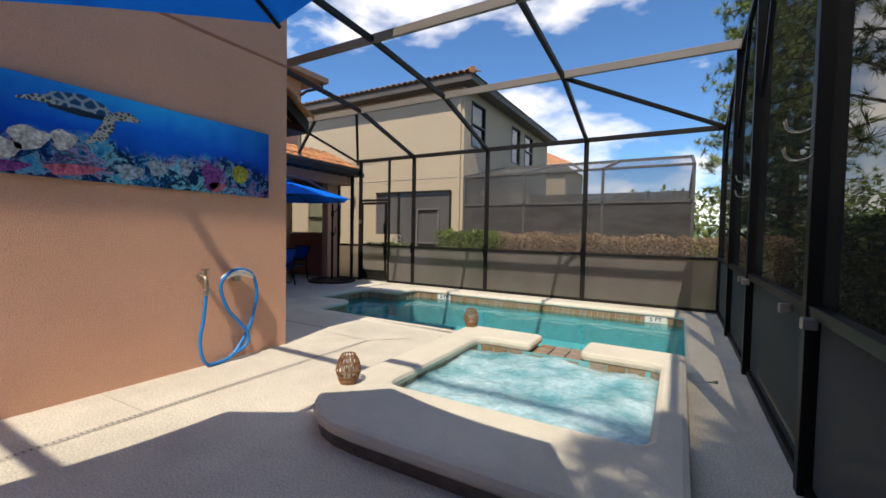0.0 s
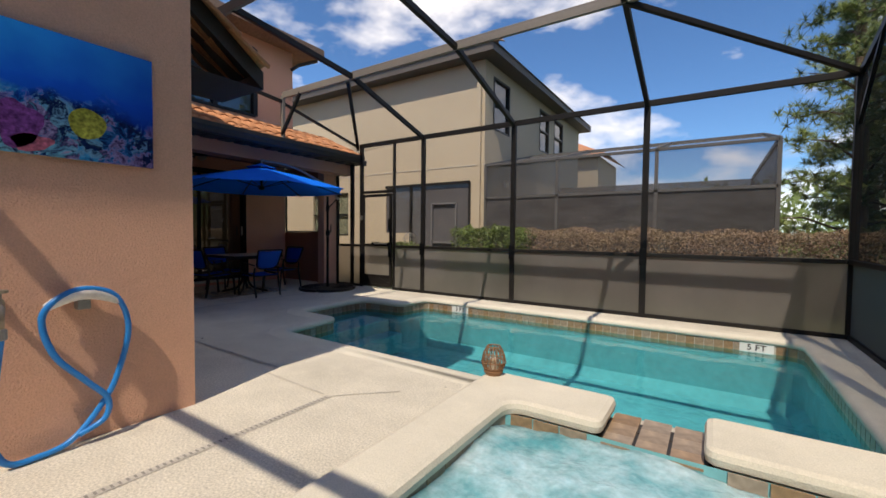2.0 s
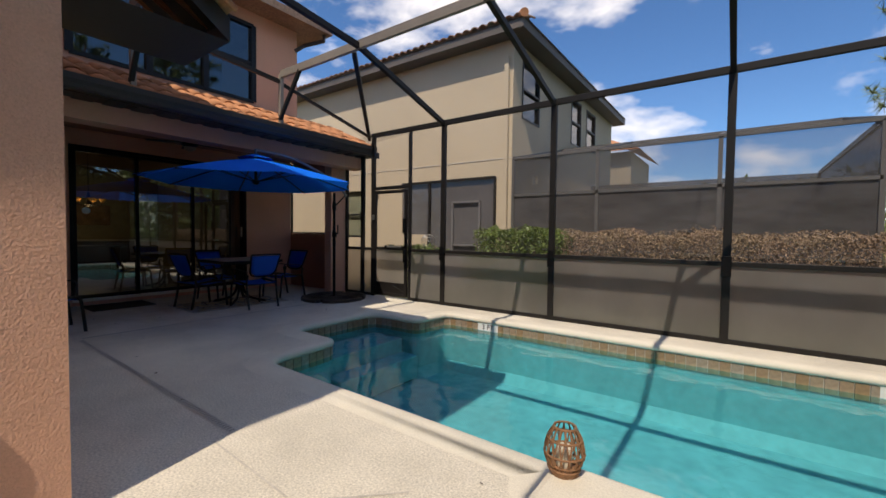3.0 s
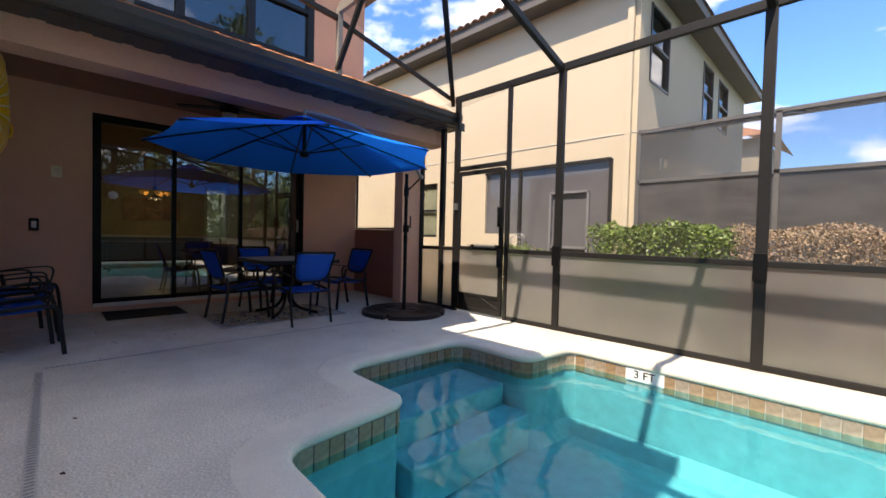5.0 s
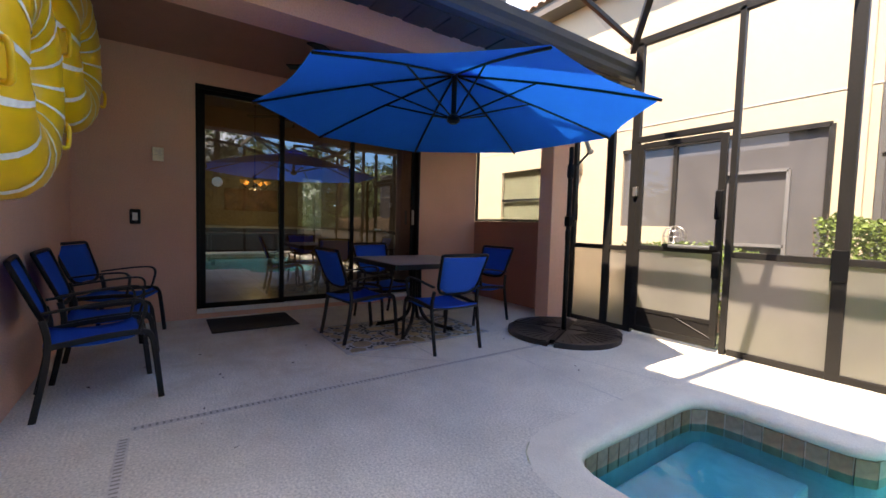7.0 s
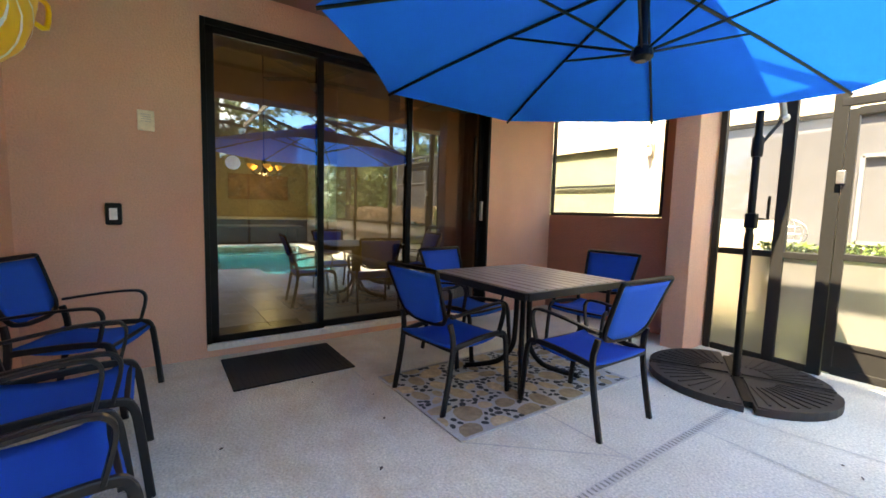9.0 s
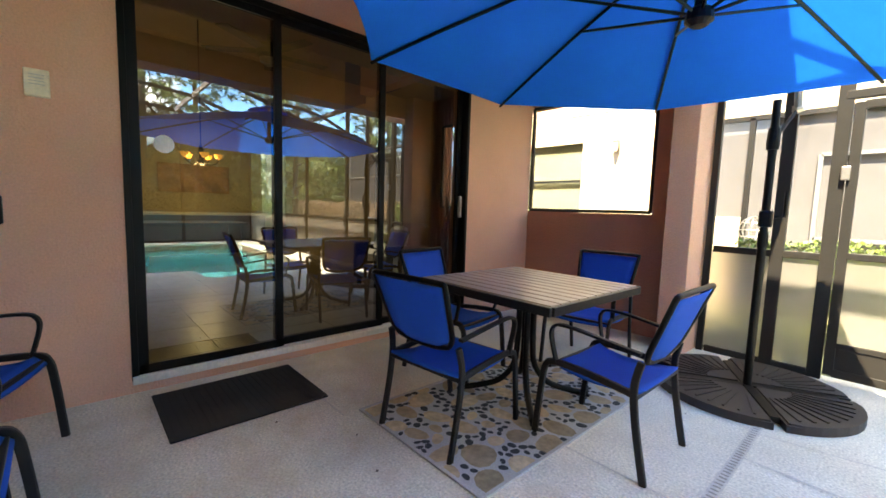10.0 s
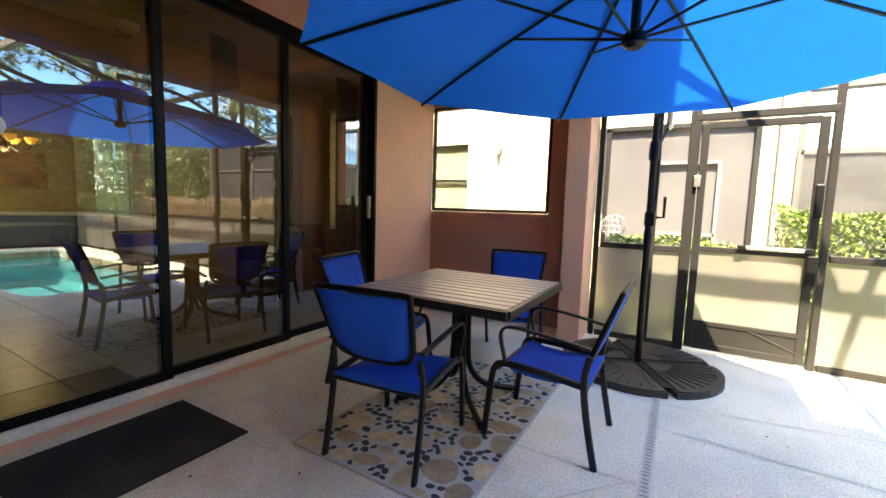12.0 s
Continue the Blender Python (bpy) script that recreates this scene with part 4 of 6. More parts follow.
part("sill_track", boxed(XW - 0.12, XW + 0.03, SL_Y0 + 0.002, SL_Y1 - 0.002, SL_Z0 - 0.02, SL_Z0 + 0.03, 0.004), BLIND, slider, "pale aluminium sill track")
for i, (ya, yb) in enumerate(((4.155, 5.06), (5.0, 5.985), (5.925, 6.965))):
    dx = -0.02 - 0.035 * (i % 3)
    panel = part("door_panel", barred((XW + dx, ya + 0.028, 0.11), (XW + dx, ya + 0.028, 2.55), 0.055, 0.03, (1, 0, 0), 0.003), BLACK, slider)
    part("stile", barred((XW + dx, yb - 0.028, 0.11), (XW + dx, yb - 0.028, 2.55), 0.055, 0.03, (1, 0, 0), 0.003), BLACK, panel)
    part("rail", barred((XW + dx, ya, 0.14), (XW + dx, yb, 0.14), 0.03, 0.06), BLACK, panel)
    part("rail", barred((XW + dx, ya, 2.53), (XW + dx, yb, 2.53), 0.03, 0.06), BLACK, panel)
    pane = part("pane", sheet((XW + dx, ya + 0.05, 0.165), (XW + dx, yb - 0.05, 0.165), (XW + dx, yb - 0.05, 2.51), (XW + dx, ya + 0.05, 2.51)), GLASS, panel, "tinted reflecting glass")
    pane.visible_shadow = False
part("door_handle", boxed(XW + 0.0, XW + 0.03, 6.87, 6.9, 1.12, 1.34, 0.006), STEEL, slider)
sticker = part("sticker", lathe(bmesh.new(), [(0.055, 0), (0.055, 0.002)], 24, Matrix.Translation((XW - 0.012, 4.33, 1.55)) @ Matrix.Rotation(radians(90), 4, "Y")), WHITE, slider, "round white sticker on the glass")

# ---- room behind the sliding door ----
RX = -17.5
room = bmesh.new()
for ya, yb, za, zb in ((2.6, 7.4, -0.1, 4.65), (7.97, 9.0, -0.1, 4.65), (7.4, 7.97, -0.1, 0.85), (7.4, 7.97, 2.45, 4.65)):
    box(room, RX - 0.2, RX, ya, yb, za, zb)
box(room, RX, XW - 0.25, 2.4, 2.6, -0.1, 4.65)
structure("wall_room", room, ROOMWALL, "beige painted room wall", "wall")
rw = bmesh.new()
for xa, xb, za, zb in ((RX, -11.55, 0, 4.65), (-10.95, XW - 0.25, 0, 3.05), (-11.55, -10.95, 0, 0.9), (-11.55, -10.95, 2.55, 3.05)):
    box(rw, xa, xb, 8.0, 8.2, za, zb)
structure("wall_room_north", rw, ROOMWALL, "beige painted room wall with a window", "wall")
room_top = boxed(RX, -11.5, 2.6, 8.0, 4.6, 4.65)
box(room_top, -11.5, XW - 0.25, 2.6, 8.0, 2.95, 3.0)
structure("ceiling_room", room_top, ROOMWALL, "plain beige room ceiling, higher at the back", "ceiling")
room_floor = structure("floor_room", boxed(RX, XW - 0.12, 2.6, 8.0, -0.1, 0.05), GROUT, "beige tiled room floor", "floor")
me = tile_mesh(0.49, 0.008, 0.49, ROOMTILE)
for ix in range(12):
    for iy in range(10):
        ob = new("tile", me)
        ob.location = (XW - 0.42 - ix * 0.5, 2.95 + iy * 0.5, 0.052)
        ob.parent = room_floor
for place, width, height in ((pose(-11.25, 7.99, 0.92), 0.6, 1.63), (pose(RX + 0.01, 7.685, 0.87, 0, 0, 90), 0.57, 1.58)):
    blind = empty("window_blind", place, "white slatted blind over a bright window", "blind", "window blinds")
    me = bpy.data.meshes.new("slat")
    b = boxed(-width / 2, width / 2, -0.02, 0.02, -0.0015, 0.0015, 0, Matrix.Rotation(radians(66), 4, "X"))
    b.to_mesh(me)
    b.free()
    me.materials.append(BLIND_SLAT)
    for k in range(int(height / 0.047)):
        ob = new("slat", me)
        ob.location = (0, 0, 0.02 + k * 0.047)
        ob.parent = blind
    part("head_rail", boxed(-width / 2, width / 2, -0.025, 0.025, height - 0.03, height), BLIND, blind)
chand = empty("chandelier", (-16.0, 5.78, 3.0), "lit bronze chandelier with amber glass shades", "chandelier")
part("chain", tubed([(0, 0, 1.6), (0, 0, -0.75)], 0.012, 6), DARKWOOD, chand)
part("hub", lathe(bmesh.new(), [(0.02, -0.72), (0.05, -0.82), (0.03, -0.95), (0.06, -1.05), (0.01, -1.12)], 12), DARKWOOD, chand)
AMBER = glow("amber_shade", (1.0, 0.42, 0.08), 0.16)
for k in range(5):
    a = k * 2 * math.pi / 5
    c, s = math.cos(a), math.sin(a)
    arm = part("arm", tubed([(0.04 * c, 0.04 * s, -1.0), (0.15 * c, 0.15 * s, -1.1), (0.27 * c, 0.27 * s, -1.05), (0.3 * c, 0.3 * s, -0.98)], 0.01, 6), DARKWOOD, chand)
    part("shade", lathe(bmesh.new(), [(0.03, -0.97), (0.06, -0.94), (0.085, -0.88)], 14, Matrix.Translation((0.3 * c, 0.3 * s, 0))), AMBER, arm, "glowing amber glass shade")
painting = empty("painting", (RX + 0.02, 5.95, 1.7), "sunset landscape canvas on the room wall", "painting")
part("canvas", boxed(0, 0.03, -0.7, 0.7, -0.31, 0.31), shader("sunset_print", (0.55, 0.26, 0.08), rough=0.6, grain=3, vary=0.5, alt=(0.12, 0.07, 0.05)), painting)
SEASCAPE = shader("seascape_print", (0.03, 0.12, 0.28), rough=0.6, grain=3, vary=0.5, alt=(0.01, 0.02, 0.05))
for xc, half_w, zc, half_h in ((-13.98, 0.37, 3.65, 0.55), (-12.8, 0.27, 3.6, 0.45)):
    pic = tagged(link("canvas_print", boxed(-half_w, half_w, -0.03, 0, -half_h, half_h, 0.004), SEASCAPE), "tall blue seascape canvas", "painting", "tall canvases")
    pic.location = (xc, 7.998, zc)
armchair = empty("armchair", (-11.75, 7.3, 0.055), "brown upholstered armchair with a cushion by the window", "armchair")
part("seat", boxed(-0.36, 0.36, -0.36, 0.36, 0.12, 0.45, 0.06), SOFA, armchair, smooth=True)
part("backrest", boxed(-0.4, 0.4, 0.26, 0.46, 0.3, 0.92, 0.07), SOFA, armchair, smooth=True)
for dx in (-0.44, 0.36):
    part("armrest", boxed(dx, dx + 0.14, -0.36, 0.36, 0.08, 0.62, 0.05), SOFA, armchair, smooth=True)
for dx in (-0.34, 0.34):
    for dy in (-0.3, 0.36):
        part("leg", boxed(dx - 0.025, dx + 0.025, dy - 0.025, dy + 0.025, 0, 0.13), DARKWOOD, armchair)
cushion = bmesh.new()
bmesh.ops.create_uvsphere(cushion, u_segments=16, v_segments=10, radius=1.0)
for v in cushion.verts:
    x, y, z = v.co
    v.co = Vector((0.22 * math.copysign(abs(x) ** 0.6, x), 0.08 * y, 0.22 * math.copysign(abs(z) ** 0.6, z)))
pillow = tagged(link("cushion", cushion, CREAM, smooth=True), "pale square cushion on the armchair", "cushion")
pillow.matrix_world = pose(-11.75, 7.44, 0.72, -14, 0, 0)
dining = empty("dining_table", (-16.0, 5.6, 0.05), "dark wooden dining table under the chandelier", "table")
part("tabletop", boxed(-0.55, 0.55, -0.9, 0.9, 0.7, 0.75, 0.01), DARKWOOD, dining)
for dx in (-0.45, 0.45):
    for dy in (-0.8, 0.8):
        part("leg", boxed(dx - 0.04, dx + 0.04, dy - 0.04, dy + 0.04, 0, 0.7), DARKWOOD, dining)
counter = empty("sideboard", (-17.2, 5.7, 0.05), "dark low sideboard against the room wall", "sideboard")
part("body", boxed(-0.25, 0.25, -1.6, 1.6, 0, 0.85, 0.01), DARKWOOD, counter)
part("countertop", boxed(-0.28, 0.28, -1.64, 1.64, 0.85, 0.9, 0.008), CREAM, counter)
curt = bmesh.new()
prev = None
for k in range(40):
    y = 6.8 + k * 0.4 / 39
    x = XW - 0.35 + 0.035 * math.sin(k * 1.1)
    cur = (curt.verts.new((x, y, 0.1)), curt.verts.new((x, y, 2.5)))
    if prev:
        curt.faces.new((prev[0], cur[0], cur[1], prev[1]))
    prev = cur
tagged(link("curtain", curt, CURTAIN, smooth=True), "grey curtain gathered beside the sliding door", "curtain")

# ---- mural panel ----
MY0, MY1, MZ0, MZ1 = 0.3, 2.555, 1.61, 2.275


def mural_material():
    m = bpy.data.materials.new("reef_print")
    m.use_nodes = True
    nt = m.node_tree
    b = nt.nodes["Principled BSDF"]
    b.inputs["Roughness"].default_value = 0.45
    b.inputs["Specular IOR Level"].default_value = 0.15
    co = nt.nodes.new("ShaderNodeTexCoord")
    sep = nt.nodes.new("ShaderNodeSeparateXYZ")
    nt.links.new(co.outputs["Generated"], sep.inputs["Vector"])
    # open water: bright above the middle, deep blue towards the ends
    water_ramp = nt.nodes.new("ShaderNodeValToRGB")
    els = water_ramp.color_ramp.elements
    els[0].position, els[0].color = 0.2, (0.0, 0.05, 0.40, 1)
    els[1].position, els[1].color = 0.95, (0.01, 0.36, 0.95, 1)
    e = els.new(0.62)
    e.color = (0.0, 0.14, 0.78, 1)
    n = nt.nodes.new("ShaderNodeTexNoise")
    n.inputs["Scale"].default_value = 3.5
    n.inputs["Detail"].default_value = 5
    nt.links.new(co.outputs["Object"], n.inputs["Vector"])
    add = nt.nodes.new("ShaderNodeMath")
    add.operation = "MULTIPLY_ADD"
    add.inputs[1].default_value = 0.5
    nt.links.new(n.outputs["Fac"], add.inputs[0])
    less = nt.nodes.new("ShaderNodeMath")
    less.operation = "SUBTRACT"
    less.inputs[1].default_value = 0.25
    nt.links.new(sep.outputs["Z"], less.inputs[0])
    nt.links.new(less.outputs["Value"], add.inputs[2])
    nt.links.new(add.outputs["Value"], water_ramp.inputs["Fac"])
    # reef: patches of coral colour
    v = nt.nodes.new("ShaderNodeTexVoronoi")
    v.inputs["Scale"].default_value = 7
    v.inputs["Randomness"].default_value = 1
    wob = nt.nodes.new("ShaderNodeTexNoise")
    wob.inputs["Scale"].default_value = 14
    wob.inputs["Detail"].default_value = 6
    nt.links.new(co.outputs["Object"], wob.inputs["Vector"])
    mixv = nt.nodes.new("ShaderNodeMix")
    mixv.data_type = "RGBA"
    mixv.inputs[0].default_value = 0.16
    nt.links.new(co.outputs["Object"], mixv.inputs[6])
    nt.links.new(wob.outputs["Color"], mixv.inputs[7])
    nt.links.new(mixv.outputs[2], v.inputs["Vector"])
    hue = nt.nodes.new("ShaderNodeSeparateColor")
    nt.links.new(v.outputs["Color"], hue.inputs["Color"])
    coral = nt.nodes.new("ShaderNodeValToRGB")
    ce = coral.color_ramp.elements
    ce[0].position, ce[0].color = 0.0, (0.0, 0.012, 0.06, 1)
    ce[1].position, ce[1].color = 1.0, (0.40, 0.50, 0.48, 1)
    for p, c in ((0.22, (0.0, 0.02, 0.10, 1)), (0.34, (0.03, 0.34, 0.62, 1)), (0.40, (0.20, 0.48, 0.62, 1)), (0.44, (0.005, 0.015, 0.07, 1)), (0.51, (0.005, 0.03, 0.12, 1)), (0.55, (0.02, 0.22, 0.48, 1)), (0.59, (0.38, 0.32, 0.52, 1)), (0.64, (0.03, 0.01, 0.09, 1)), (0.70, (0.15, 0.52, 0.66, 1)), (0.78, (0.70, 0.30, 0.46, 1)), (0.86, (0.66, 0.64, 0.52, 1))):
        x = ce.new(p)
        x.color = c
    smear = nt.nodes.new("ShaderNodeMix")
    smear.data_type = "FLOAT"
    smear.inputs[0].default_value = 0.7
    swirl = nt.nodes.new("ShaderNodeTexNoise")
    swirl.inputs["Scale"].default_value = 7
    swirl.inputs["Detail"].default_value = 9
    swirl.inputs["Roughness"].default_value = 0.7
    swirl.inputs["Distortion"].default_value = 1.2
    nt.links.new(co.outputs["Object"], swirl.inputs["Vector"])
    nt.links.new(hue.outputs["Red"], smear.inputs[2])
    nt.links.new(swirl.outputs["Fac"], smear.inputs[3])
    nt.links.new(smear.outputs[0], coral.inputs["Fac"])
    grain = nt.nodes.new("ShaderNodeTexNoise")
    grain.inputs["Scale"].default_value = 45
    grain.inputs["Detail"].default_value = 8
    grain.inputs["Roughness"].default_value = 0.7
    nt.links.new(co.outputs["Object"], grain.inputs["Vector"])
    gm = nt.nodes.new("ShaderNodeMix")
    gm.data_type = "RGBA"
    gm.blend_type = "OVERLAY"
    gm.inputs[0].default_value = 0.9
    nt.links.new(coral.outputs["Color"], gm.inputs[6])
    nt.links.new(grain.outputs["Fac"], gm.inputs[7])
    # the reef's uneven top
    edge = nt.nodes.new("ShaderNodeMath")
    edge.operation = "MULTIPLY_ADD"
    edge.inputs[1].default_value = -0.55
    n2 = nt.nodes.new("ShaderNodeTexNoise")
    n2.inputs["Scale"].default_value = 5
    n2.inputs["Detail"].default_value = 6
    nt.links.new(co.outputs["Object"], n2.inputs["Vector"])
    nt.links.new(n2.outputs["Fac"], edge.inputs[0])
    nt.links.new(sep.outputs["Z"], edge.inputs[2])
    cut = nt.nodes.new("ShaderNodeValToRGB")
    cut.color_ramp.elements[0].position = 0.08
    cut.color_ramp.elements[0].color = (1, 1, 1, 1)
    cut.color_ramp.elements[1].position = 0.22
    cut.color_ramp.elements[1].color = (0, 0, 0, 1)
    nt.links.new(edge.outputs["Value"], cut.inputs["Fac"])
    final = nt.nodes.new("ShaderNodeMix")
    final.data_type = "RGBA"
    nt.links.new(cut.outputs["Color"], final.inputs[0])
    nt.links.new(water_ramp.outputs["Color"], final.inputs[6])
    nt.links.new(gm.outputs[2], final.inputs[7])
    # light falls into the middle of the picture; both ends sink into deep blue
    bands = nt.nodes.new("ShaderNodeValToRGB")
    be = bands.color_ramp.elements
    be[0].position, be[0].color = 0.0, (0.5, 0.5, 0.65, 1)
    be[1].position, be[1].color = 1.0, (0.45, 0.35, 0.55, 1)
    for p, c in ((0.25, (0.75, 0.75, 0.85, 1)), (0.55, (1.3, 1.5, 1.2, 1)), (0.8, (0.85, 0.85, 0.95, 1))):
        x = be.new(p)
        x.color = c
    nt.links.new(sep.outputs["Y"], bands.inputs["Fac"])
    shade = nt.nodes.new("ShaderNodeMix")
    shade.data_type = "RGBA"
    shade.blend_type = "MULTIPLY"
    shade.inputs[0].default_value = 0.85
    nt.links.new(final.outputs[2], shade.inputs[6])
    nt.links.new(bands.outputs["Color"], shade.inputs[7])
    nt.links.new(shade.outputs[2], b.inputs["Base Color"])
    return m


mural = empty("wall_art", (-3.53, (MY0 + MY1) / 2, MZ0), "glossy blue reef scene panel hung on the stucco wall", "wall art")
mural_h = MZ1 - MZ0
hw = (MY1 - MY0) / 2
part("panel", boxed(0.004, 0.03, -hw, hw, 0, mural_h, 0.002), mural_material(), mural)


def flat_shape(name, outline, x, material, parent, label=""):
    bm = bmesh.new()
    bm.faces.new([bm.verts.new((x, y, z)) for y, z in outline])
    return part(name, bm, material, parent, label)


def blob(cy, cz, ry, rz, turn=0.0, wobble=0.0, n=20):
    out = []
    for i in range(n):
        a = 2 * math.pi * i / n
        k = 1 + wobble * math.sin(3 * a + 1) + wobble * 0.6 * math.sin(5 * a)
        y, z = ry * k * math.cos(a), rz * k * math.sin(a)
        out.append((cy + y * math.cos(turn) - z * math.sin(turn), cz + y * math.sin(turn) + z * math.cos(turn)))
    return out


PRINT_PALE = shader("pale_reef_print", (0.30, 0.40, 0.48), rough=0.45, grain=38, vary=0.75, stain=11, stain_vary=0.5, spec=0.15)
PRINT_DARK = shader("print_dark", (0.02, 0.035, 0.06), rough=0.3, grain=60, vary=0.4)
PRINT_YELLOW = shader("brain_coral_print", (0.36, 0.36, 0.06), rough=0.45, grain=55, vary=0.7, stain=16, stain_vary=0.4, spec=0.15)
c0 = (MY0 + MY1) / 2


def scutes(name, line, plate, scale):
    """Printed turtle skin: pale lines round dark plates."""
    m = bpy.data.materials.new(name)
    m.use_nodes = True
    nt = m.node_tree
    b = nt.nodes["Principled BSDF"]
    b.inputs["Roughness"].default_value = 0.45
    b.inputs["Specular IOR Level"].default_value = 0.15
    co = nt.nodes.new("ShaderNodeTexCoord")
    v = nt.nodes.new("ShaderNodeTexVoronoi")
    v.feature = "DISTANCE_TO_EDGE"
    v.inputs["Scale"].default_value = scale
    r = nt.nodes.new("ShaderNodeValToRGB")
    r.color_ramp.elements[0].position, r.color_ramp.elements[0].color = 0.06, (*line, 1)
    r.color_ramp.elements[1].position, r.color_ramp.elements[1].color = 0.2, (*plate, 1)
    nt.links.new(co.outputs["Object"], v.inputs["Vector"])
    nt.links.new(v.outputs["Distance"], r.inputs["Fac"])
    nt.links.new(r.outputs["Color"], b.inputs["Base Color"])
    return m


SKIN = scutes("turtle_skin_print", (0.50, 0.52, 0.48), (0.07, 0.10, 0.12), 34)
SHELL = scutes("turtle_shell_print", (0.30, 0.42, 0.50), (0.02, 0.09, 0.20), 15)
PRINT_WHITE = shader("white_coral_print", (0.52, 0.53, 0.50), rough=0.45, grain=45, vary=0.6, stain=18, stain_vary=0.45, spec=0.15)
PRINT_PURPLE = shader("purple_coral_print", (0.20, 0.06, 0.24), rough=0.45, grain=50, vary=0.7, stain=18, stain_vary=0.5, spec=0.15)
PRINT_PINK = shader("pink_coral_print", (0.50, 0.14, 0.20), rough=0.45, grain=50, vary=0.6, stain=20, stain_vary=0.4, spec=0.15)


def tapered(points, widths):
    """Outline of a flat limb along a bent line."""
    left, right = [], []
    for k, (y, z) in enumerate(points):
        a, b = points[max(k - 1, 0)], points[min(k + 1, len(points) - 1)]
        d = Vector((b[0] - a[0], b[1] - a[1])).normalized()
        left.append((y - d.y * widths[k], z + d.x * widths[k]))
        right.append((y + d.y * widths[k], z - d.x * widths[k]))
    return left + right[::-1]


flat_shape("turtle_shell", tapered([(0.74 - c0, 0.50), (0.85 - c0, 0.545), (1.0 - c0, 0.56), (1.12 - c0, 0.535), (1.2 - c0, 0.50)], [0.005, 0.045, 0.055, 0.045, 0.01]), 0.0322, SHELL, mural)
flat_shape("turtle_belly", tapered([(0.82 - c0, 0.49), (1.0 - c0, 0.485), (1.18 - c0, 0.475)], [0.008, 0.028, 0.012]), 0.0315, PRINT_DARK, mural)
flat_shape("turtle_head", tapered([(1.16 - c0, 0.49), (1.23 - c0, 0.515), (1.3 - c0, 0.525), (1.37 - c0, 0.505)], [0.022, 0.034, 0.034, 0.008]), 0.0326, SKIN, mural)
flat_shape("turtle_flipper", tapered([(1.17 - c0, 0.49), (1.16 - c0, 0.42), (1.11 - c0, 0.34), (1.02 - c0, 0.27)], [0.03, 0.042, 0.04, 0.006]), 0.0332, SKIN, mural)
flat_shape("turtle_flipper", tapered([(0.86 - c0, 0.515), (0.76 - c0, 0.525), (0.66 - c0, 0.50)], [0.012, 0.024, 0.004]), 0.0332, SKIN, mural)
flat_shape("brain_coral", blob(2.23 - c0, 0.205, 0.085, 0.085, 0.0, 0.03), 0.0325, PRINT_YELLOW, mural)
for cy, cz, ry, rz, paint in ((0.72, 0.25, 0.10, 0.08, PRINT_WHITE), (0.9, 0.27, 0.07, 0.07, PRINT_WHITE), (0.6, 0.16, 0.08, 0.07, PRINT_WHITE), (0.95, 0.07, 0.16, 0.04, PRINT_PINK), (0.62, 0.05, 0.1, 0.035, PRINT_PURPLE),
                              (1.95, 0.15, 0.09, 0.12, PRINT_PURPLE), (2.0, 0.06, 0.08, 0.045, PRINT_PINK), (1.5, 0.16, 0.08, 0.06, PRINT_PALE), (1.3, 0.10, 0.09, 0.06, PRINT_PALE), (1.72, 0.2, 0.06, 0.07, PRINT_PALE)):
    flat_shape("coral", blob(cy - c0, cz, ry, rz, 0.1, 0.14), 0.0318, paint, mural)

# ---- shower tap, hose and hanger ----
hanger = empty("hose_hanger", (-3.53, 2.19, 0.80), "pale hose hanger on the stucco wall", "hose hanger")
part("saddle", tubed([(0.06, -0.16 + 0.16 * 2 * i / 10, 0.065 * math.sin(math.pi * i / 10)) for i in range(11)], [0.022 + 0.018 * math.sin(math.pi * i / 10) for i in range(11)], 10), WHITE, hanger, smooth=True)
part("bracket", boxed(0, 0.06, -0.03, 0.03, -0.03, 0.05, 0.005), STEEL, hanger)
tap = empty("hose_tap", (-3.53, 1.855, 0.84), "weathered brass hose tap on the wall", "tap")
part("flange", lathe(bmesh.new(), [(0.035, 0), (0.035, 0.012), (0.02, 0.02)], 16, Matrix.Rotation(radians(90), 4, "Y")), BRASS, tap)
part("body", tubed([(0, 0, 0), (0.06, 0, 0), (0.09, 0, -0.01), (0.1, 0, -0.06), (0.1, 0, -0.14)], [0.018, 0.02, 0.024, 0.018, 0.016], 10), BRASS, tap, smooth=True)
part("wheel", lathe(bmesh.new(), [(0.012, 0.02), (0.012, 0.06), (0.035, 0.062), (0.035, 0.075), (0.01, 0.08)], 14, Matrix.Translation((0.085, 0, 0))), BRASS, tap)
part("coupling", lathe(bmesh.new(), [(0.022, -0.17), (0.026, -0.165), (0.026, -0.12), (0.02, -0.115)], 12, Matrix.Translation((0.1, 0, 0))), STEEL, tap)


def smooth_line(points, steps=8):
    pts = [Vector(p) for p in points]
    out = []
    for i in range(len(pts) - 1):
        a, b, c, d = pts[max(i - 1, 0)], pts[i], pts[i + 1], pts[min(i + 2, len(pts) - 1)]
        for k in range(steps):
            t = k / steps
            out.append(0.5 * ((2 * b) + (c - a) * t + (2 * a - 5 * b + 4 * c - d) * t * t + (3 * b - a - 3 * c + d) * t ** 3))
    out.append(pts[-1])
    return out


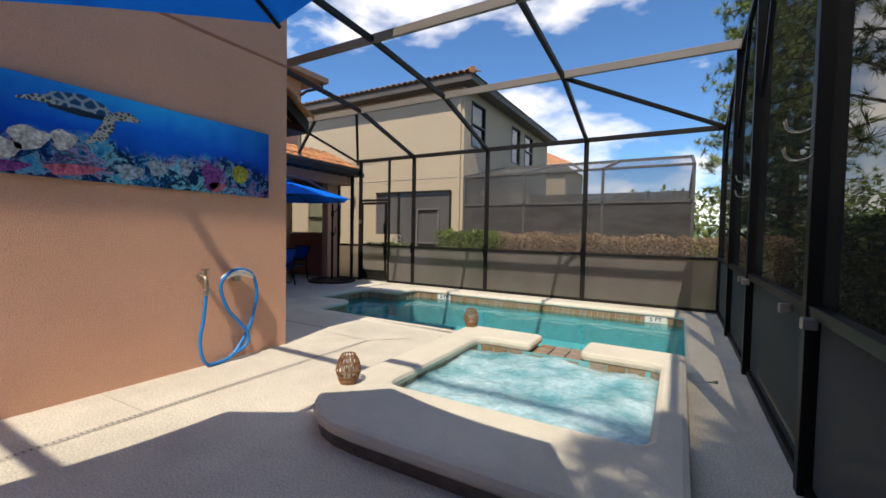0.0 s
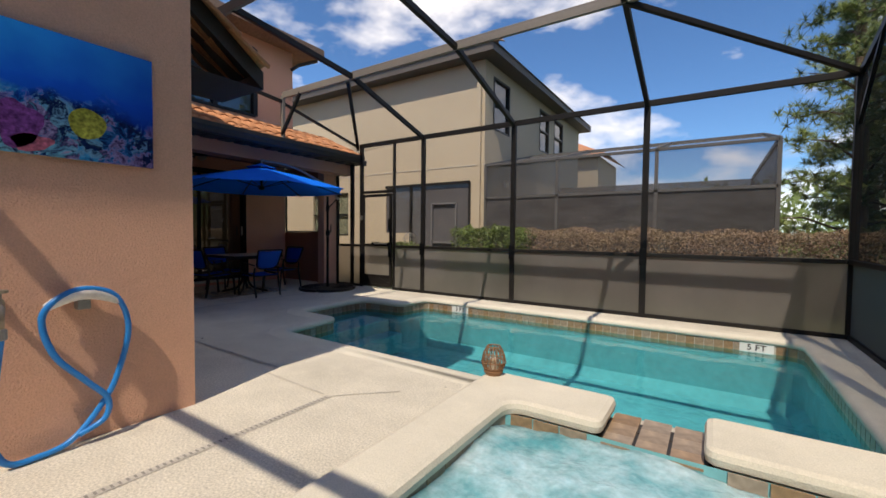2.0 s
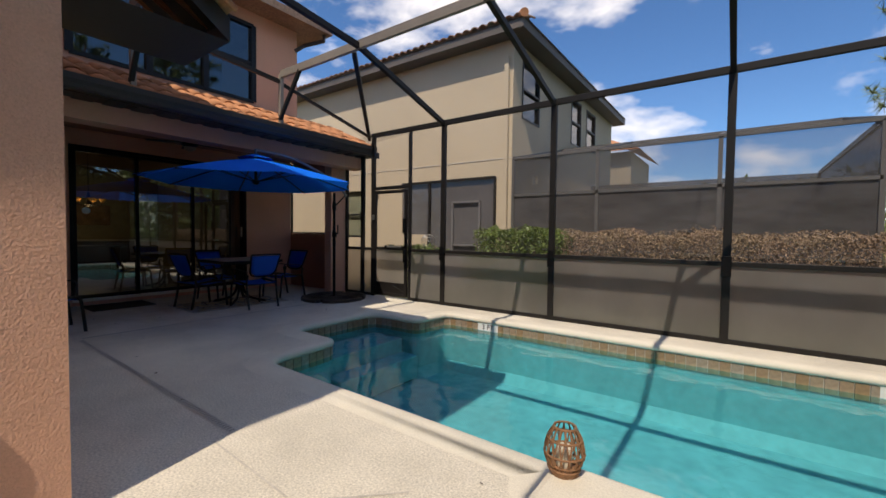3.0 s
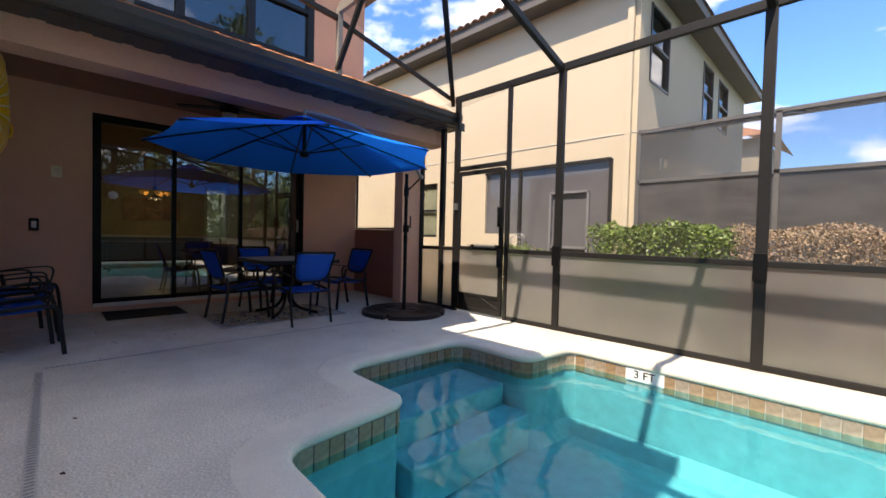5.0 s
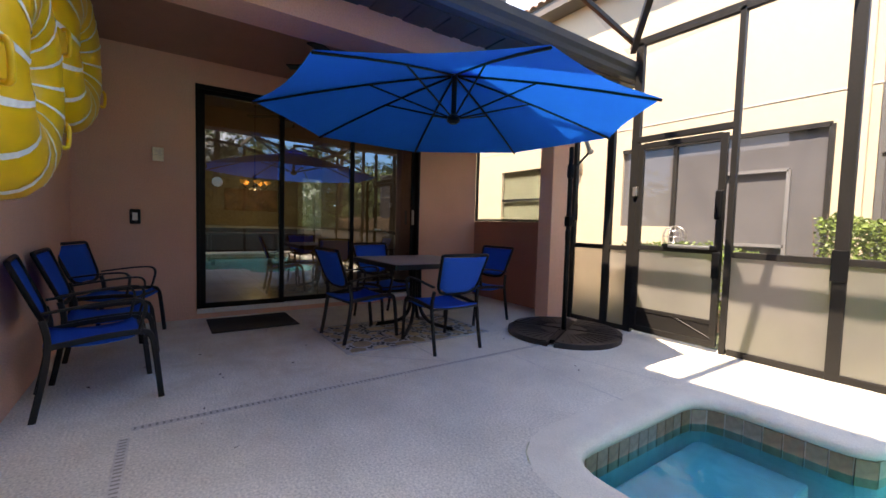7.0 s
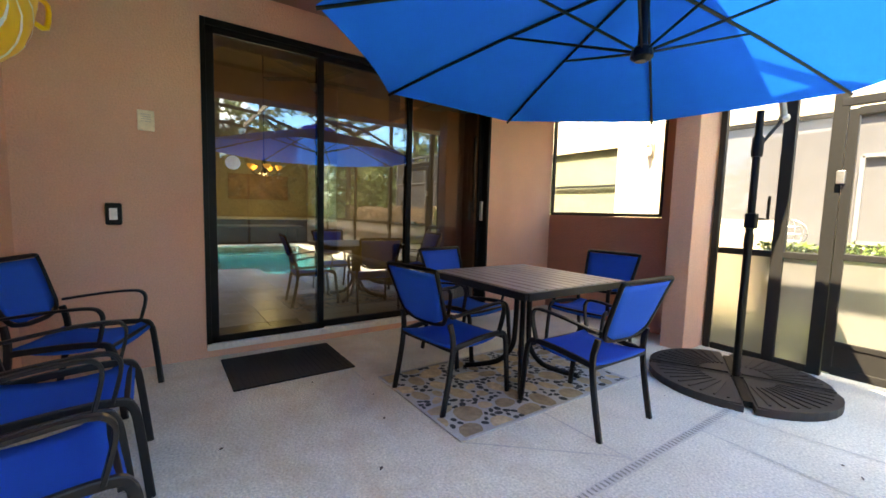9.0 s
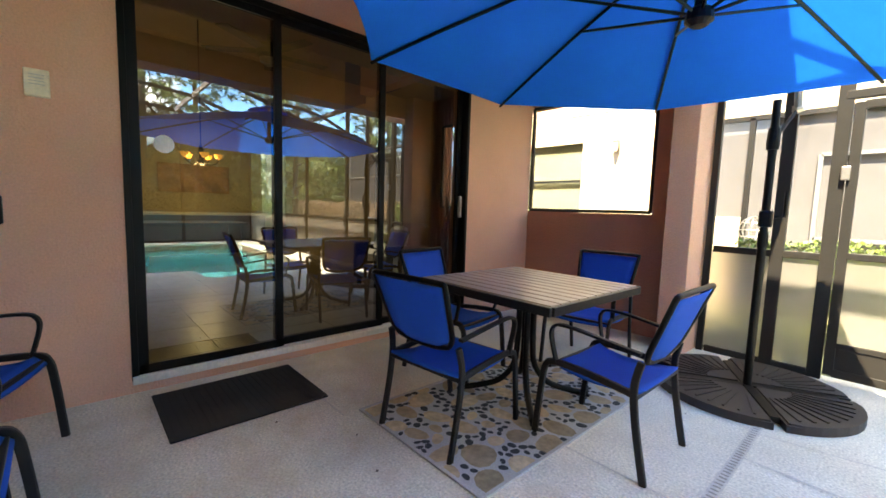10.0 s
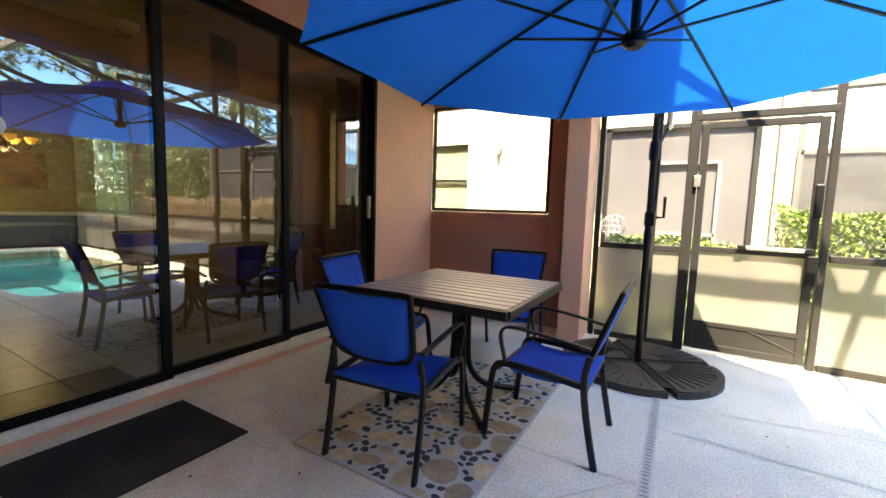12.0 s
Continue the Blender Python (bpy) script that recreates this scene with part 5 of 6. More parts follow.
HX = -3.53
hose_pts = [(HX + 0.1, 1.855, 0.68), (HX + 0.1, 1.83, 0.45), (HX + 0.09, 1.805, 0.24), (HX + 0.08, 1.86, 0.045), (HX + 0.07, 1.99, 0.02), (HX + 0.065, 2.118, 0.05), (HX + 0.06, 2.24, 0.18), (HX + 0.06, 2.33, 0.343),
            (HX + 0.06, 2.395, 0.62), (HX + 0.07, 2.34, 0.82), (HX + 0.08, 2.22, 0.885), (HX + 0.08, 2.1, 0.865), (HX + 0.075, 2.01, 0.75), (HX + 0.085, 2.055, 0.54), (HX + 0.09, 2.19, 0.36), (HX + 0.085, 2.28, 0.238), (HX + 0.08, 2.265, 0.126), (HX + 0.075, 2.15, 0.07)]
hose = tagged(link("garden_hose", tubed(smooth_line(hose_pts), 0.016, 8), HOSE, smooth=True), "bright blue garden hose looped over the hanger", "garden hose")


# ---- lanterns ----
def lantern(x, y, z):
    ob = empty("lantern", (x, y, z), "brown open wicker lantern on the spa rim", "lantern", "wicker lanterns")
    prof = [(0.05, 0.0), (0.075, 0.052), (0.088, 0.097), (0.075, 0.16), (0.048, 0.21)]
    for k in range(16):
        a = 2 * math.pi * k / 16
        for tw in (0.5, -0.5):
            pts = [(r * math.cos(a + tw * z_ / 0.235), r * math.sin(a + tw * z_ / 0.235), z_) for r, z_ in prof]
            part("cane", tubed(smooth_line(pts, 3), 0.0035, 5), WICKER, ob)
    for r, z_ in prof:
        part("hoop", tubed([(r * math.cos(2 * math.pi * i / 24), r * math.sin(2 * math.pi * i / 24), z_) for i in range(24)], 0.005, 6, True), WICKER, ob)
    part("base", lathe(bmesh.new(), [(0.06, 0.0), (0.075, 0.03), (0.07, 0.035)], 20), WICKER, ob)
    part("glass_cup", lathe(bmesh.new(), [(0.035, 0.036), (0.035, 0.12)], 16), CREAM, ob, "pale candle cup")


lantern(-1.80, 1.96, SPA_TOP)
lantern(-1.87, 4.13, SPA_TOP)


# ---- cantilever umbrella ----
def umbrella(cx, cy, rim_z, top_z, radius, turn, pole_x, pole_y, label, base=True):
    ob = empty("cantilever_umbrella", (pole_x, pole_y, 0), label, "patio umbrella", "umbrellas")
    ox, oy = cx - pole_x, cy - pole_y
    n = 8
    tips = [Vector((ox + radius * math.cos(radians(turn + 45 * k)), oy + radius * math.sin(radians(turn + 45 * k)), rim_z)) for k in range(n)]
    apex = Vector((ox, oy, top_z))
    can = bmesh.new()
    steps = 6
    for k in range(n):
        a, b = tips[k], tips[(k + 1) % n]
        grid = []
        for i in range(steps + 1):
            s = i / steps
            row = []
            for j in range(steps + 1):
                t = j / steps
                edge = a.lerp(b, t)
                p = apex.lerp(edge, max(s, 0.02))
                bulge = 0.02 * math.sin(math.pi * s)
                sag = -0.012 * math.sin(math.pi * t) * s
                inward = (Vector((ox, oy, 0)) - Vector((p.x, p.y, 0))) * (0.03 * math.sin(math.pi * t) * s)
                row.append(can.verts.new(p + Vector((0, 0, bulge + sag)) + inward))
            grid.append(row)
        for i in range(steps):
            for j in range(steps):
                can.faces.new((grid[i][j], grid[i][j + 1], grid[i + 1][j + 1], grid[i + 1][j]))
    bmesh.ops.remove_doubles(can, verts=can.verts, dist=0.002)
    part("canopy", can, BLUE, ob, "bright blue fabric canopy", True)
    cap = bmesh.new()
    vs = [cap.verts.new(apex.lerp(t, 0.17) + Vector((0, 0, 0.055))) for t in tips]
    av = cap.verts.new(apex + Vector((0, 0, 0.075)))
    for k in range(n):
        cap.faces.new((av, vs[k], vs[(k + 1) % n]))
    part("vent_cap", cap, BLUE, ob)
    hub_z = rim_z - 0.02
    part("hub", lathe(bmesh.new(), [(0.03, hub_z), (0.055, hub_z + 0.02), (0.05, hub_z + 0.06), (0.022, hub_z + 0.08), (0.022, top_z - 0.02)], 14, Matrix.Translation((ox, oy, 0))), BLACK, ob)
    for t in tips:
        pts = [apex.lerp(t, s) + Vector((0, 0, 0.02 * math.sin(math.pi * s) - 0.014)) for s in (0.02, 0.25, 0.5, 0.75, 1.0)]
        rib = part("rib", tubed(pts, 0.009, 6), BLACK, ob)
        mid = apex.lerp(t, 0.45) + Vector((0, 0, 0.02 - 0.02))
        part("strut", tubed([Vector((ox, oy, hub_z + 0.04)), mid], 0.007, 6), BLACK, rib)
    end = Vector((0.08 if base else 0, 0.2 if base else -0.2, rim_z - 0.05))
    if base:
        part("pole", lathe(bmesh.new(), [(0.026, 0.05), (0.026, 1.0), (0.03, 1.02), (0.03, 1.1), (0.024, 1.12), (0.024, 1.98)], 14), BLACK, ob)
    else:
        part("pole", lathe(bmesh.new(), [(0.026, 0.0), (0.026, 2.2)], 14), BLACK, ob)
    d = Vector((ox, oy, 0)).normalized()
    arm = smooth_line([end, end + Vector((d.x * 0.25, d.y * 0.25, 0.22)), Vector((ox * 0.55, oy * 0.55, top_z + 0.09)), Vector((ox, oy, top_z + 0.13))])
    part("arm", tubed(arm, 0.022, 8), ARM_GREY, ob, "curved grey overhead arm")
    part("finial", tubed([(ox, oy, top_z + 0.14), (ox, oy, top_z)], 0.018, 8), ARM_GREY, ob)
    part("lower_strut", tubed([(0, 0, 1.72), end], 0.012, 8), BLACK, ob)
    part("slider", lathe(bmesh.new(), [(0.034, 1.66), (0.038, 1.7), (0.034, 1.8)], 12), BLACK, ob)
    crank = part("crank_box", boxed(-0.032, 0.04, -0.032, 0.032, 1.15, 1.26, 0.01), BLACK, ob)
    part("crank_handle", tubed([(0.05, 0, 1.22), (0.1, 0, 1.22), (0.1, 0.0, 1.38)], 0.011, 6), BLACK, crank)
    part("tilt_knob", lathe(bmesh.new(), [(0.02, -0.03), (0.035, 0), (0.02, 0.03)], 12, Matrix.Translation(end) @ Matrix.Rotation(radians(90), 4, "Y")), STEEL, ob)
    if base:
        for k in range(4):
            seg = bmesh.new()
            out = [(0.03, 0.03)] + [(0.03 + 0.55 * math.cos(a), 0.03 + 0.55 * math.sin(a)) for a in [radians(90) * i / 10 for i in range(11)]]
            prism(seg, out, 0.0, 0.055)
            bmesh.ops.bevel(seg, geom=[e for e in seg.edges if all(v.co.z > 0.05 for v in e.verts)], offset=0.012, segments=2, affect="EDGES")
            m = Matrix.Rotation(radians(90 * k + 27), 4, "Z")
            for v in seg.verts:
                v.co = m @ v.co
            weight = part("base_weight", seg, PLASTIC, ob, "ribbed brown resin base weight")
            for i in range(9):
                a = radians(9 + i * 9)
                ridge = barred((0.03 + 0.2 * math.cos(a), 0.03 + 0.2 * math.sin(a), 0.057), (0.03 + 0.5 * math.cos(a), 0.03 + 0.5 * math.sin(a), 0.057), 0.014, 0.012)
                for v in ridge.verts:
                    v.co = m @ v.co
                part("ridge", ridge, PLASTIC, weight)
        for k in range(2):
            a = radians(90 * k + 27)
            c, s = math.cos(a), math.sin(a)
            part("base_cross", barred((-0.5 * c, -0.5 * s, 0.03), (0.5 * c, 0.5 * s, 0.03), 0.05, 0.04), BLACK, ob)
    return ob


umbrella(-7.44, 5.83, 2.0, 2.39, 1.55, 26.5, -7.42, 7.35, "open blue cantilever umbrella over the patio table")
umbrella(-0.76, -0.65, 2.1, 2.5, 1.55, 14.7, -0.9, -2.2, "open blue cantilever umbrella beside the spa", base=False)


# ---- sling chairs ----
def sling_chair():
    """A stacking armchair facing +y, feet on z = 0, centred on its footprint."""
    ob = empty("patio_chair", (0, 0, 0), "black metal armchair with bright blue sling seat and back", "chair", "sling chairs")
    w, d, sz = 0.25, 0.27, 0.43
    for s in (-1, 1):
        x = s * w
        back = [(x, -d - 0.02, 0.0), (x, -d + 0.03, 0.25), (x, -d + 0.05, sz), (x * 0.96, -d + 0.03, 0.55)]
        part("rear_leg", beam_line(back, 0.022, 0.032), GREY_METAL, ob)
        front = [(x, d + 0.02, 0.0), (x, d - 0.01, 0.3), (x, d - 0.03, sz - 0.03), (x, d - 0.08, sz + 0.0), (x, 0.0, sz - 0.005), (x, -d + 0.05, sz - 0.03)]
        part("front_leg", beam_line(front, 0.022, 0.032), GREY_METAL, ob)
        arm = [(x, d - 0.09, sz), (x * 1.04, d - 0.06, 0.56), (x * 1.05, d - 0.07, 0.615), (x * 1.05, d - 0.12, 0.635), (x * 1.05, 0.0, 0.625), (x * 1.0, -d + 0.03, 0.59)]
        part("armrest", beam_line(arm, 0.03, 0.015), GREY_METAL, ob)
    seat = bmesh.new()
    rows = []
    for i in range(11):
        t = i / 10
        y = -d + 0.03 + t * (2 * d - 0.06)
        z = sz - 0.012 - 0.025 * math.sin(math.pi * min(t * 1.1, 1)) + (0.012 if t > 0.85 else 0) - max(0, t - 0.9) * 0.35
        rows.append([(-w + 0.012 + k * (2 * w - 0.024) / 6, y, z - 0.012 * math.sin(math.pi * k / 6)) for k in range(7)])
    thick(seat, rows, 0.012)
    part("seat", seat, SLING, ob, "bright blue mesh sling seat", True)
    bw = 0.245
    outline = [(-bw + 0.025, 0.872), (bw - 0.025, 0.872), (bw, 0.85), (bw * 0.88, 0.60), (bw * 0.72, 0.54), (bw * 0.3, 0.518), (-bw * 0.3, 0.518), (-bw * 0.72, 0.54), (-bw * 0.88, 0.60), (-bw, 0.85)]

    def lean(z):
        return -d + 0.045 - (z - 0.5) * 0.36 - 0.05 * max(0, z - 0.78)
    frame_pts = smooth_closed([(x, lean(z), z) for x, z in outline])
    part("back_frame", tubed(frame_pts, 0.014, 7, True), BLACK, ob, smooth=True)
    back = bmesh.new()
    rows = []
    for i in range(9):
        z = 0.53 + i * (0.855 - 0.53) / 8
        half = bw * (0.6 + 0.4 * min(1, (i / 8) ** 0.4 if i else 0)) if i < 3 else bw * (0.88 + 0.11 * (z - 0.60) / 0.25)
        if i == 0:
            half = bw * 0.45
        rows.append([(-half + 2 * half * k / 6, lean(z) - 0.012 * math.sin(math.pi * k / 6), z) for k in range(7)])
    thick(back, rows, 0.006, axis=1)
    part("backrest", back, SLING, ob, "bright blue mesh sling back", True)
    part("cross_bar", beam_line([(-w, -d + 0.04, sz - 0.04), (w, -d + 0.04, sz - 0.04)], 0.02, 0.02), GREY_METAL, ob)
    part("cross_bar", beam_line([(-w, d - 0.05, sz - 0.03), (w, d - 0.05, sz - 0.03)], 0.02, 0.02), GREY_METAL, ob)
    return ob


def beam_line(points, w, h):
    """A flat bar of section w (across, along x) by h, bent along points."""
    pts = smooth_line(points, 4)
    bm = bmesh.new()
    n = len(pts)
    rings = []
    for i, p in enumerate(pts):
        d = (pts[min(i + 1, n - 1)] - pts[max(i - 1, 0)]).normalized()
        side = Vector((1, 0, 0)) if abs(d.x) < 0.8 else Vector((0, 1, 0))
        up = d.cross(side).normalized()
        side = up.cross(d).normalized()
        c = 0.72
        rings.append([bm.verts.new(p + side * (a * w / 2) + up * (b * h / 2)) for a, b in ((1, c), (c, 1), (-c, 1), (-1, c), (-1, -c), (-c, -1), (c, -1), (1, -c))])
    for a, b in zip(rings, rings[1:]):
        for k in range(8):
            bm.faces.new((a[k], a[(k + 1) % 8], b[(k + 1) % 8], b[k]))
    bm.faces.new(rings[0][::-1])
    bm.faces.new(rings[-1])
    bmesh.ops.recalc_face_normals(bm, faces=bm.faces)
    return bm


def smooth_closed(points, steps=4):
    pts = [Vector(p) for p in points]
    n = len(pts)
    out = []
    for i in range(n):
        a, b, c, d = pts[i - 1], pts[i], pts[(i + 1) % n], pts[(i + 2) % n]
        for k in range(steps):
            t = k / steps
            s = 0.5 * ((2 * b) + (c - a) * t + (2 * a - 5 * b + 4 * c - d) * t * t + (3 * b - a - 3 * c + d) * t ** 3)
            out.append(b.lerp(c, t).lerp(s, 0.45))
    return out


def thick(bm, rows, t, axis=2):
    """A cushioned sheet from a grid of points."""
    off = Vector((0, 0, -t)) if axis == 2 else Vector((0, -t, 0))
    up = [[bm.verts.new(p) for p in r] for r in rows]
    dn = [[bm.verts.new(Vector(p) + off) for p in r] for r in rows]
    m, n = len(rows), len(rows[0])
    for i in range(m - 1):
        for j in range(n - 1):
            bm.faces.new((up[i][j], up[i][j + 1], up[i + 1][j + 1], up[i + 1][j]))
            bm.faces.new((dn[i][j], dn[i + 1][j], dn[i + 1][j + 1], dn[i][j + 1]))
    ring = [(0, j) for j in range(n)] + [(i, n - 1) for i in range(1, m)] + [(m - 1, j) for j in range(n - 2, -1, -1)] + [(i, 0) for i in range(m - 2, 0, -1)]
    for k in range(len(ring)):
        a, b = ring[k], ring[(k + 1) % len(ring)]
        bm.faces.new((up[a[0]][a[1]], dn[a[0]][a[1]], dn[b[0]][b[1]], up[b[0]][b[1]]))
    bmesh.ops.recalc_face_normals(bm, faces=bm.faces)


chair = sling_chair()
chair.matrix_world = pose(-8.41, 5.43, 0, 0, 0, 6)
copy_thing(chair, pose(-7.76, 5.98, 0, 0, 0, 90))
copy_thing(chair, pose(-9.0, 6.02, 0, 0, 0, -80))
copy_thing(chair, pose(-8.42, 6.95, 0, 0, 0, 186))
for x, y, z, a in ((-7.88, 3.47, 0.0, 8), (-8.48, 3.48, 0.0, 1), (-9.4, 3.46, 0.0, -20)):
    c = copy_thing(chair, pose(x, y, z, 0, 0, a))
    tagged(c, label="spare black metal armchair with blue sling by the wall", group="chairs along the wall")

# ---- patio table ----
table = empty("patio_table", (-8.38, 6.06, 0), "square patio table with taupe slats and black pedestal", "table")
TW = 0.5
for s in (-1, 1):
    part("apron", boxed(-TW, TW, s * TW - 0.012, s * TW + 0.012, 0.705, 0.752, 0.003), GREY_METAL, table)
    part("apron", boxed(s * TW - 0.012, s * TW + 0.012, -TW + 0.012, TW - 0.012, 0.705, 0.752, 0.003), GREY_METAL, table)
for k in range(11):
    y = -TW + 0.012 + (k + 0.5) * (2 * TW - 0.024) / 11
    part("slat", boxed(-TW + 0.012, TW - 0.012, y - 0.0385, y + 0.0385, 0.735, 0.757, 0.003), TABLETOP, table)
part("underframe", boxed(-0.3, 0.3, -0.03, 0.03, 0.68, 0.705), BLACK, table)
part("underframe", boxed(-0.03, 0.03, -0.3, 0.3, 0.655, 0.68), BLACK, table)
for k in range(4):
    a = radians(45 + 90 * k)
    c, s = math.cos(a), math.sin(a)
    pts = [(0.045 * c, 0.045 * s, 0.68), (0.05 * c, 0.05 * s, 0.35), (0.07 * c, 0.07 * s, 0.2), (0.16 * c, 0.16 * s, 0.09), (0.3 * c, 0.3 * s, 0.045), (0.42 * c, 0.42 * s, 0.025)]
    leg = part("leg", tubed(smooth_line(pts, 4), 0.02, 8), BLACK, table, smooth=True)
    part("foot", lathe(bmesh.new(), [(0.018, 0.0), (0.018, 0.02)], 10, Matrix.Translation((0.42 * c, 0.42 * s, 0.0))), BLACK, leg)

# ---- pebble rug, door mat ----
RX0, RX1, RY0, RY1 = -8.85, -7.86, 5.1, 6.68
rug = empty("outdoor_rug", ((RX0 + RX1) / 2, (RY0 + RY1) / 2, 0.001), "beige rug printed with tan and grey pebbles", "rug")
RUG_BASE = shader("rug_ground", (0.43, 0.42, 0.40), rough=0.9, grain=150, vary=0.2, stain=4, stain_vary=0.15)
part("backing", boxed(RX0 - rug.location.x, RX1 - rug.location.x, RY0 - rug.location.y, RY1 - rug.location.y, 0, 0.006, 0.002), RUG_BASE, rug)
TAN = shader("tan_pebble_print", (0.42, 0.32, 0.19), rough=0.8, grain=30, vary=0.2, stain=14, stain_vary=0.3)
island_vary(TAN, 0.35)
SLATE = shader("slate_pebble_print", (0.026, 0.032, 0.036), rough=0.8, grain=30, vary=0.3)
placed = []
big, small = bmesh.new(), bmesh.new()
for target, count, r0, r1 in ((big, 420, 0.07, 0.105), (big, 260, 0.042, 0.055), (small, 9000, 0.019, 0.033)):
    for _ in range(count):
        x, y = random.uniform(RX0 + 0.03, RX1 - 0.03), random.uniform(RY0 + 0.03, RY1 - 0.03)
        r = random.uniform(r0, r1)
        gap = 0.9 if target is big else 0.84
        if any((x - a) ** 2 + (y - b) ** 2 < (gap * (r + c)) ** 2 for a, b, c in placed):
            continue
        placed.append((x, y, r))
        a0, k = random.uniform(0, 6.28), random.uniform(0.6, 0.85)
        n = 12 if target is big else 8
        vs = []
        for i in range(n):
            a = 2 * math.pi * i / n
            rr = r * (1 + 0.1 * math.sin(2 * a + a0) + 0.06 * math.sin(3 * a))
            u, v = rr * math.cos(a), rr * k * math.sin(a)
            px = min(max(x + u * math.cos(a0) - v * math.sin(a0), RX0 + 0.008), RX1 - 0.008)
            py = min(max(y + u * math.sin(a0) + v * math.cos(a0), RY0 + 0.008), RY1 - 0.008)
            vs.append(target.verts.new((px - rug.location.x, py - rug.location.y, 0.0075)))
        target.faces.new(vs)
for x0, x1, y0, y1 in ((RX0, RX1, RY0, RY0 + 0.02), (RX0, RX1, RY1 - 0.02, RY1), (RX0, RX0 + 0.02, RY0 + 0.02, RY1 - 0.02), (RX1 - 0.02, RX1, RY0 + 0.02, RY1 - 0.02)):
    part("binding", boxed(x0 - rug.location.x, x1 - rug.location.x, y0 - rug.location.y, y1 - rug.location.y, 0.004, 0.011, 0.002), RUG_BASE, rug, "pale woven edge binding")
tagged(part("pebble_print", big, TAN, rug), kind="stuff")
tagged(part("pebble_print", small, SLATE, rug), kind="stuff")
mat = empty("door_mat", (-9.45, 4.62, 0.001), "black rubber door mat on the deck by the sliding door", "door mat")
part("mat_body", boxed(-0.32, 0.33, -0.42, 0.42, 0, 0.012, 0.004), RUBBER, mat)
for k in range(20):
    part("rib", boxed(-0.29, 0.3, -0.39 + k * 0.0405, -0.375 + k * 0.0405, 0.012, 0.0145), RUBBER, mat)


# ---- inflatable tubes ----
def swim_ring(x, y, z, turn):
    ob = empty("swim_ring", pose(x, y, z, 0, 0, turn), "inflated yellow swim tube with white chevrons, hung on the wall", "swim tube", "swim tubes")
    R, r = 0.34, 0.21
    bm = bmesh.new()
    n, k = 40, 16
    grid = []
    for i in range(n):
        a = 2 * math.pi * i / n
        row = []
        for j in range(k):
            b = 2 * math.pi * j / k
            rr = r * (1 + 0.015 * math.sin(8 * a))
            row.append(bm.verts.new(((R + rr * math.cos(b)) * math.cos(a), rr * 0.76 * math.sin(b), (R + rr * math.cos(b)) * math.sin(a))))
        grid.append(row)
    for i in range(n):
        for j in range(k):
            bm.faces.new((grid[i][j], grid[(i + 1) % n][j], grid[(i + 1) % n][(j + 1) % k], grid[i][(j + 1) % k]))
    bmesh.ops.recalc_face_normals(bm, faces=bm.faces)
    tube_ob = part("tube", bm, YELLOW, ob, "glossy yellow vinyl tube", True)
    for i in range(14):
        a0 = 2 * math.pi * i / 14
        st = bmesh.new()
        prev = None
        for j in range(25):
            b = math.pi * 2 * j / 24
            zig = 0.2 * (abs(((j / 24 * 4) % 2) - 1) - 0.5)
            cur = []
            for da in (-0.032, 0.032):
                a = a0 + zig + da
                rr = r * (1 + 0.015 * math.sin(8 * a)) + 0.003
                cur.append(st.verts.new(((R + rr * math.cos(b)) * math.cos(a), rr * 0.76 * math.sin(b), (R + rr * math.cos(b)) * math.sin(a))))
            if prev:
                st.faces.new((prev[0], cur[0], cur[1], prev[1]))
            prev = cur
        part("chevron", st, WHITE, tube_ob, "white chevron stripe", True)
    for a in (radians(200), radians(-10), radians(90)):
        rad = Vector((math.cos(a), 0, math.sin(a)))
        tan = Vector((-math.sin(a), 0, math.cos(a)))
        base = rad * (R + r * 0.75) + Vector((0, r * 0.55, 0))
        out = (rad * 0.75 + Vector((0, 0.65, 0))).normalized()
        pts = [base - tan * 0.07, base - tan * 0.06 + out * 0.05, base + tan * 0.06 + out * 0.05, base + tan * 0.07]
        part("handle", tubed(smooth_line(pts, 3), 0.012, 6), YELLOW, ob, smooth=True)
    part("wall_hook", tubed([(0, -0.2, R - r + 0.0), (0, 0.05, R - r - 0.01), (0, 0.08, R - r + 0.04)], 0.012, 6), BLACK, ob)


swim_ring(-7.12, 3.24, 1.73, 0)
swim_ring(-8.5, 3.245, 2.25, -4)

# ---- small fittings on the lanai wall ----
box1 = empty("chime_cover", (XW, 3.78, 1.79), "cream plastic alarm box on the stucco wall", "alarm box")
part("cover", boxed(0, 0.03, -0.05, 0.05, -0.07, 0.07, 0.006), IVORY, box1)
for k in range(4):
    part("slot", boxed(0.03, 0.0315, -0.03, 0.03, -0.01 + k * 0.016, -0.006 + k * 0.016), JOINT, box1)
gfci = empty("outdoor_outlet", (XW, 3.58, 1.13), "black weatherproof outlet box with pale face", "outlet")
part("box", boxed(0, 0.05, -0.045, 0.045, -0.075, 0.075, 0.01), BLACK, gfci)
part("face", boxed(0.05, 0.053, -0.022, 0.022, -0.04, 0.04, 0.003), WHITE, gfci)
lamp = empty("ceiling_fan", (-8.7, 5.4, 2.9), "dark ceiling fan under the lanai ceiling", "ceiling fan")
part("stem", tubed([(0, 0, 0), (0, 0, -0.14)], 0.02, 8), BLACK, lamp)
part("motor", lathe(bmesh.new(), [(0.04, -0.12), (0.12, -0.15), (0.12, -0.24), (0.06, -0.27)], 18), BLACK, lamp)
for k in range(5):
    part("blade", boxed(0.12, 0.62, -0.06, 0.06, -0.205, -0.195, 0, Matrix.Rotation(radians(72 * k + 20), 4, "Z")), BLACK, lamp)
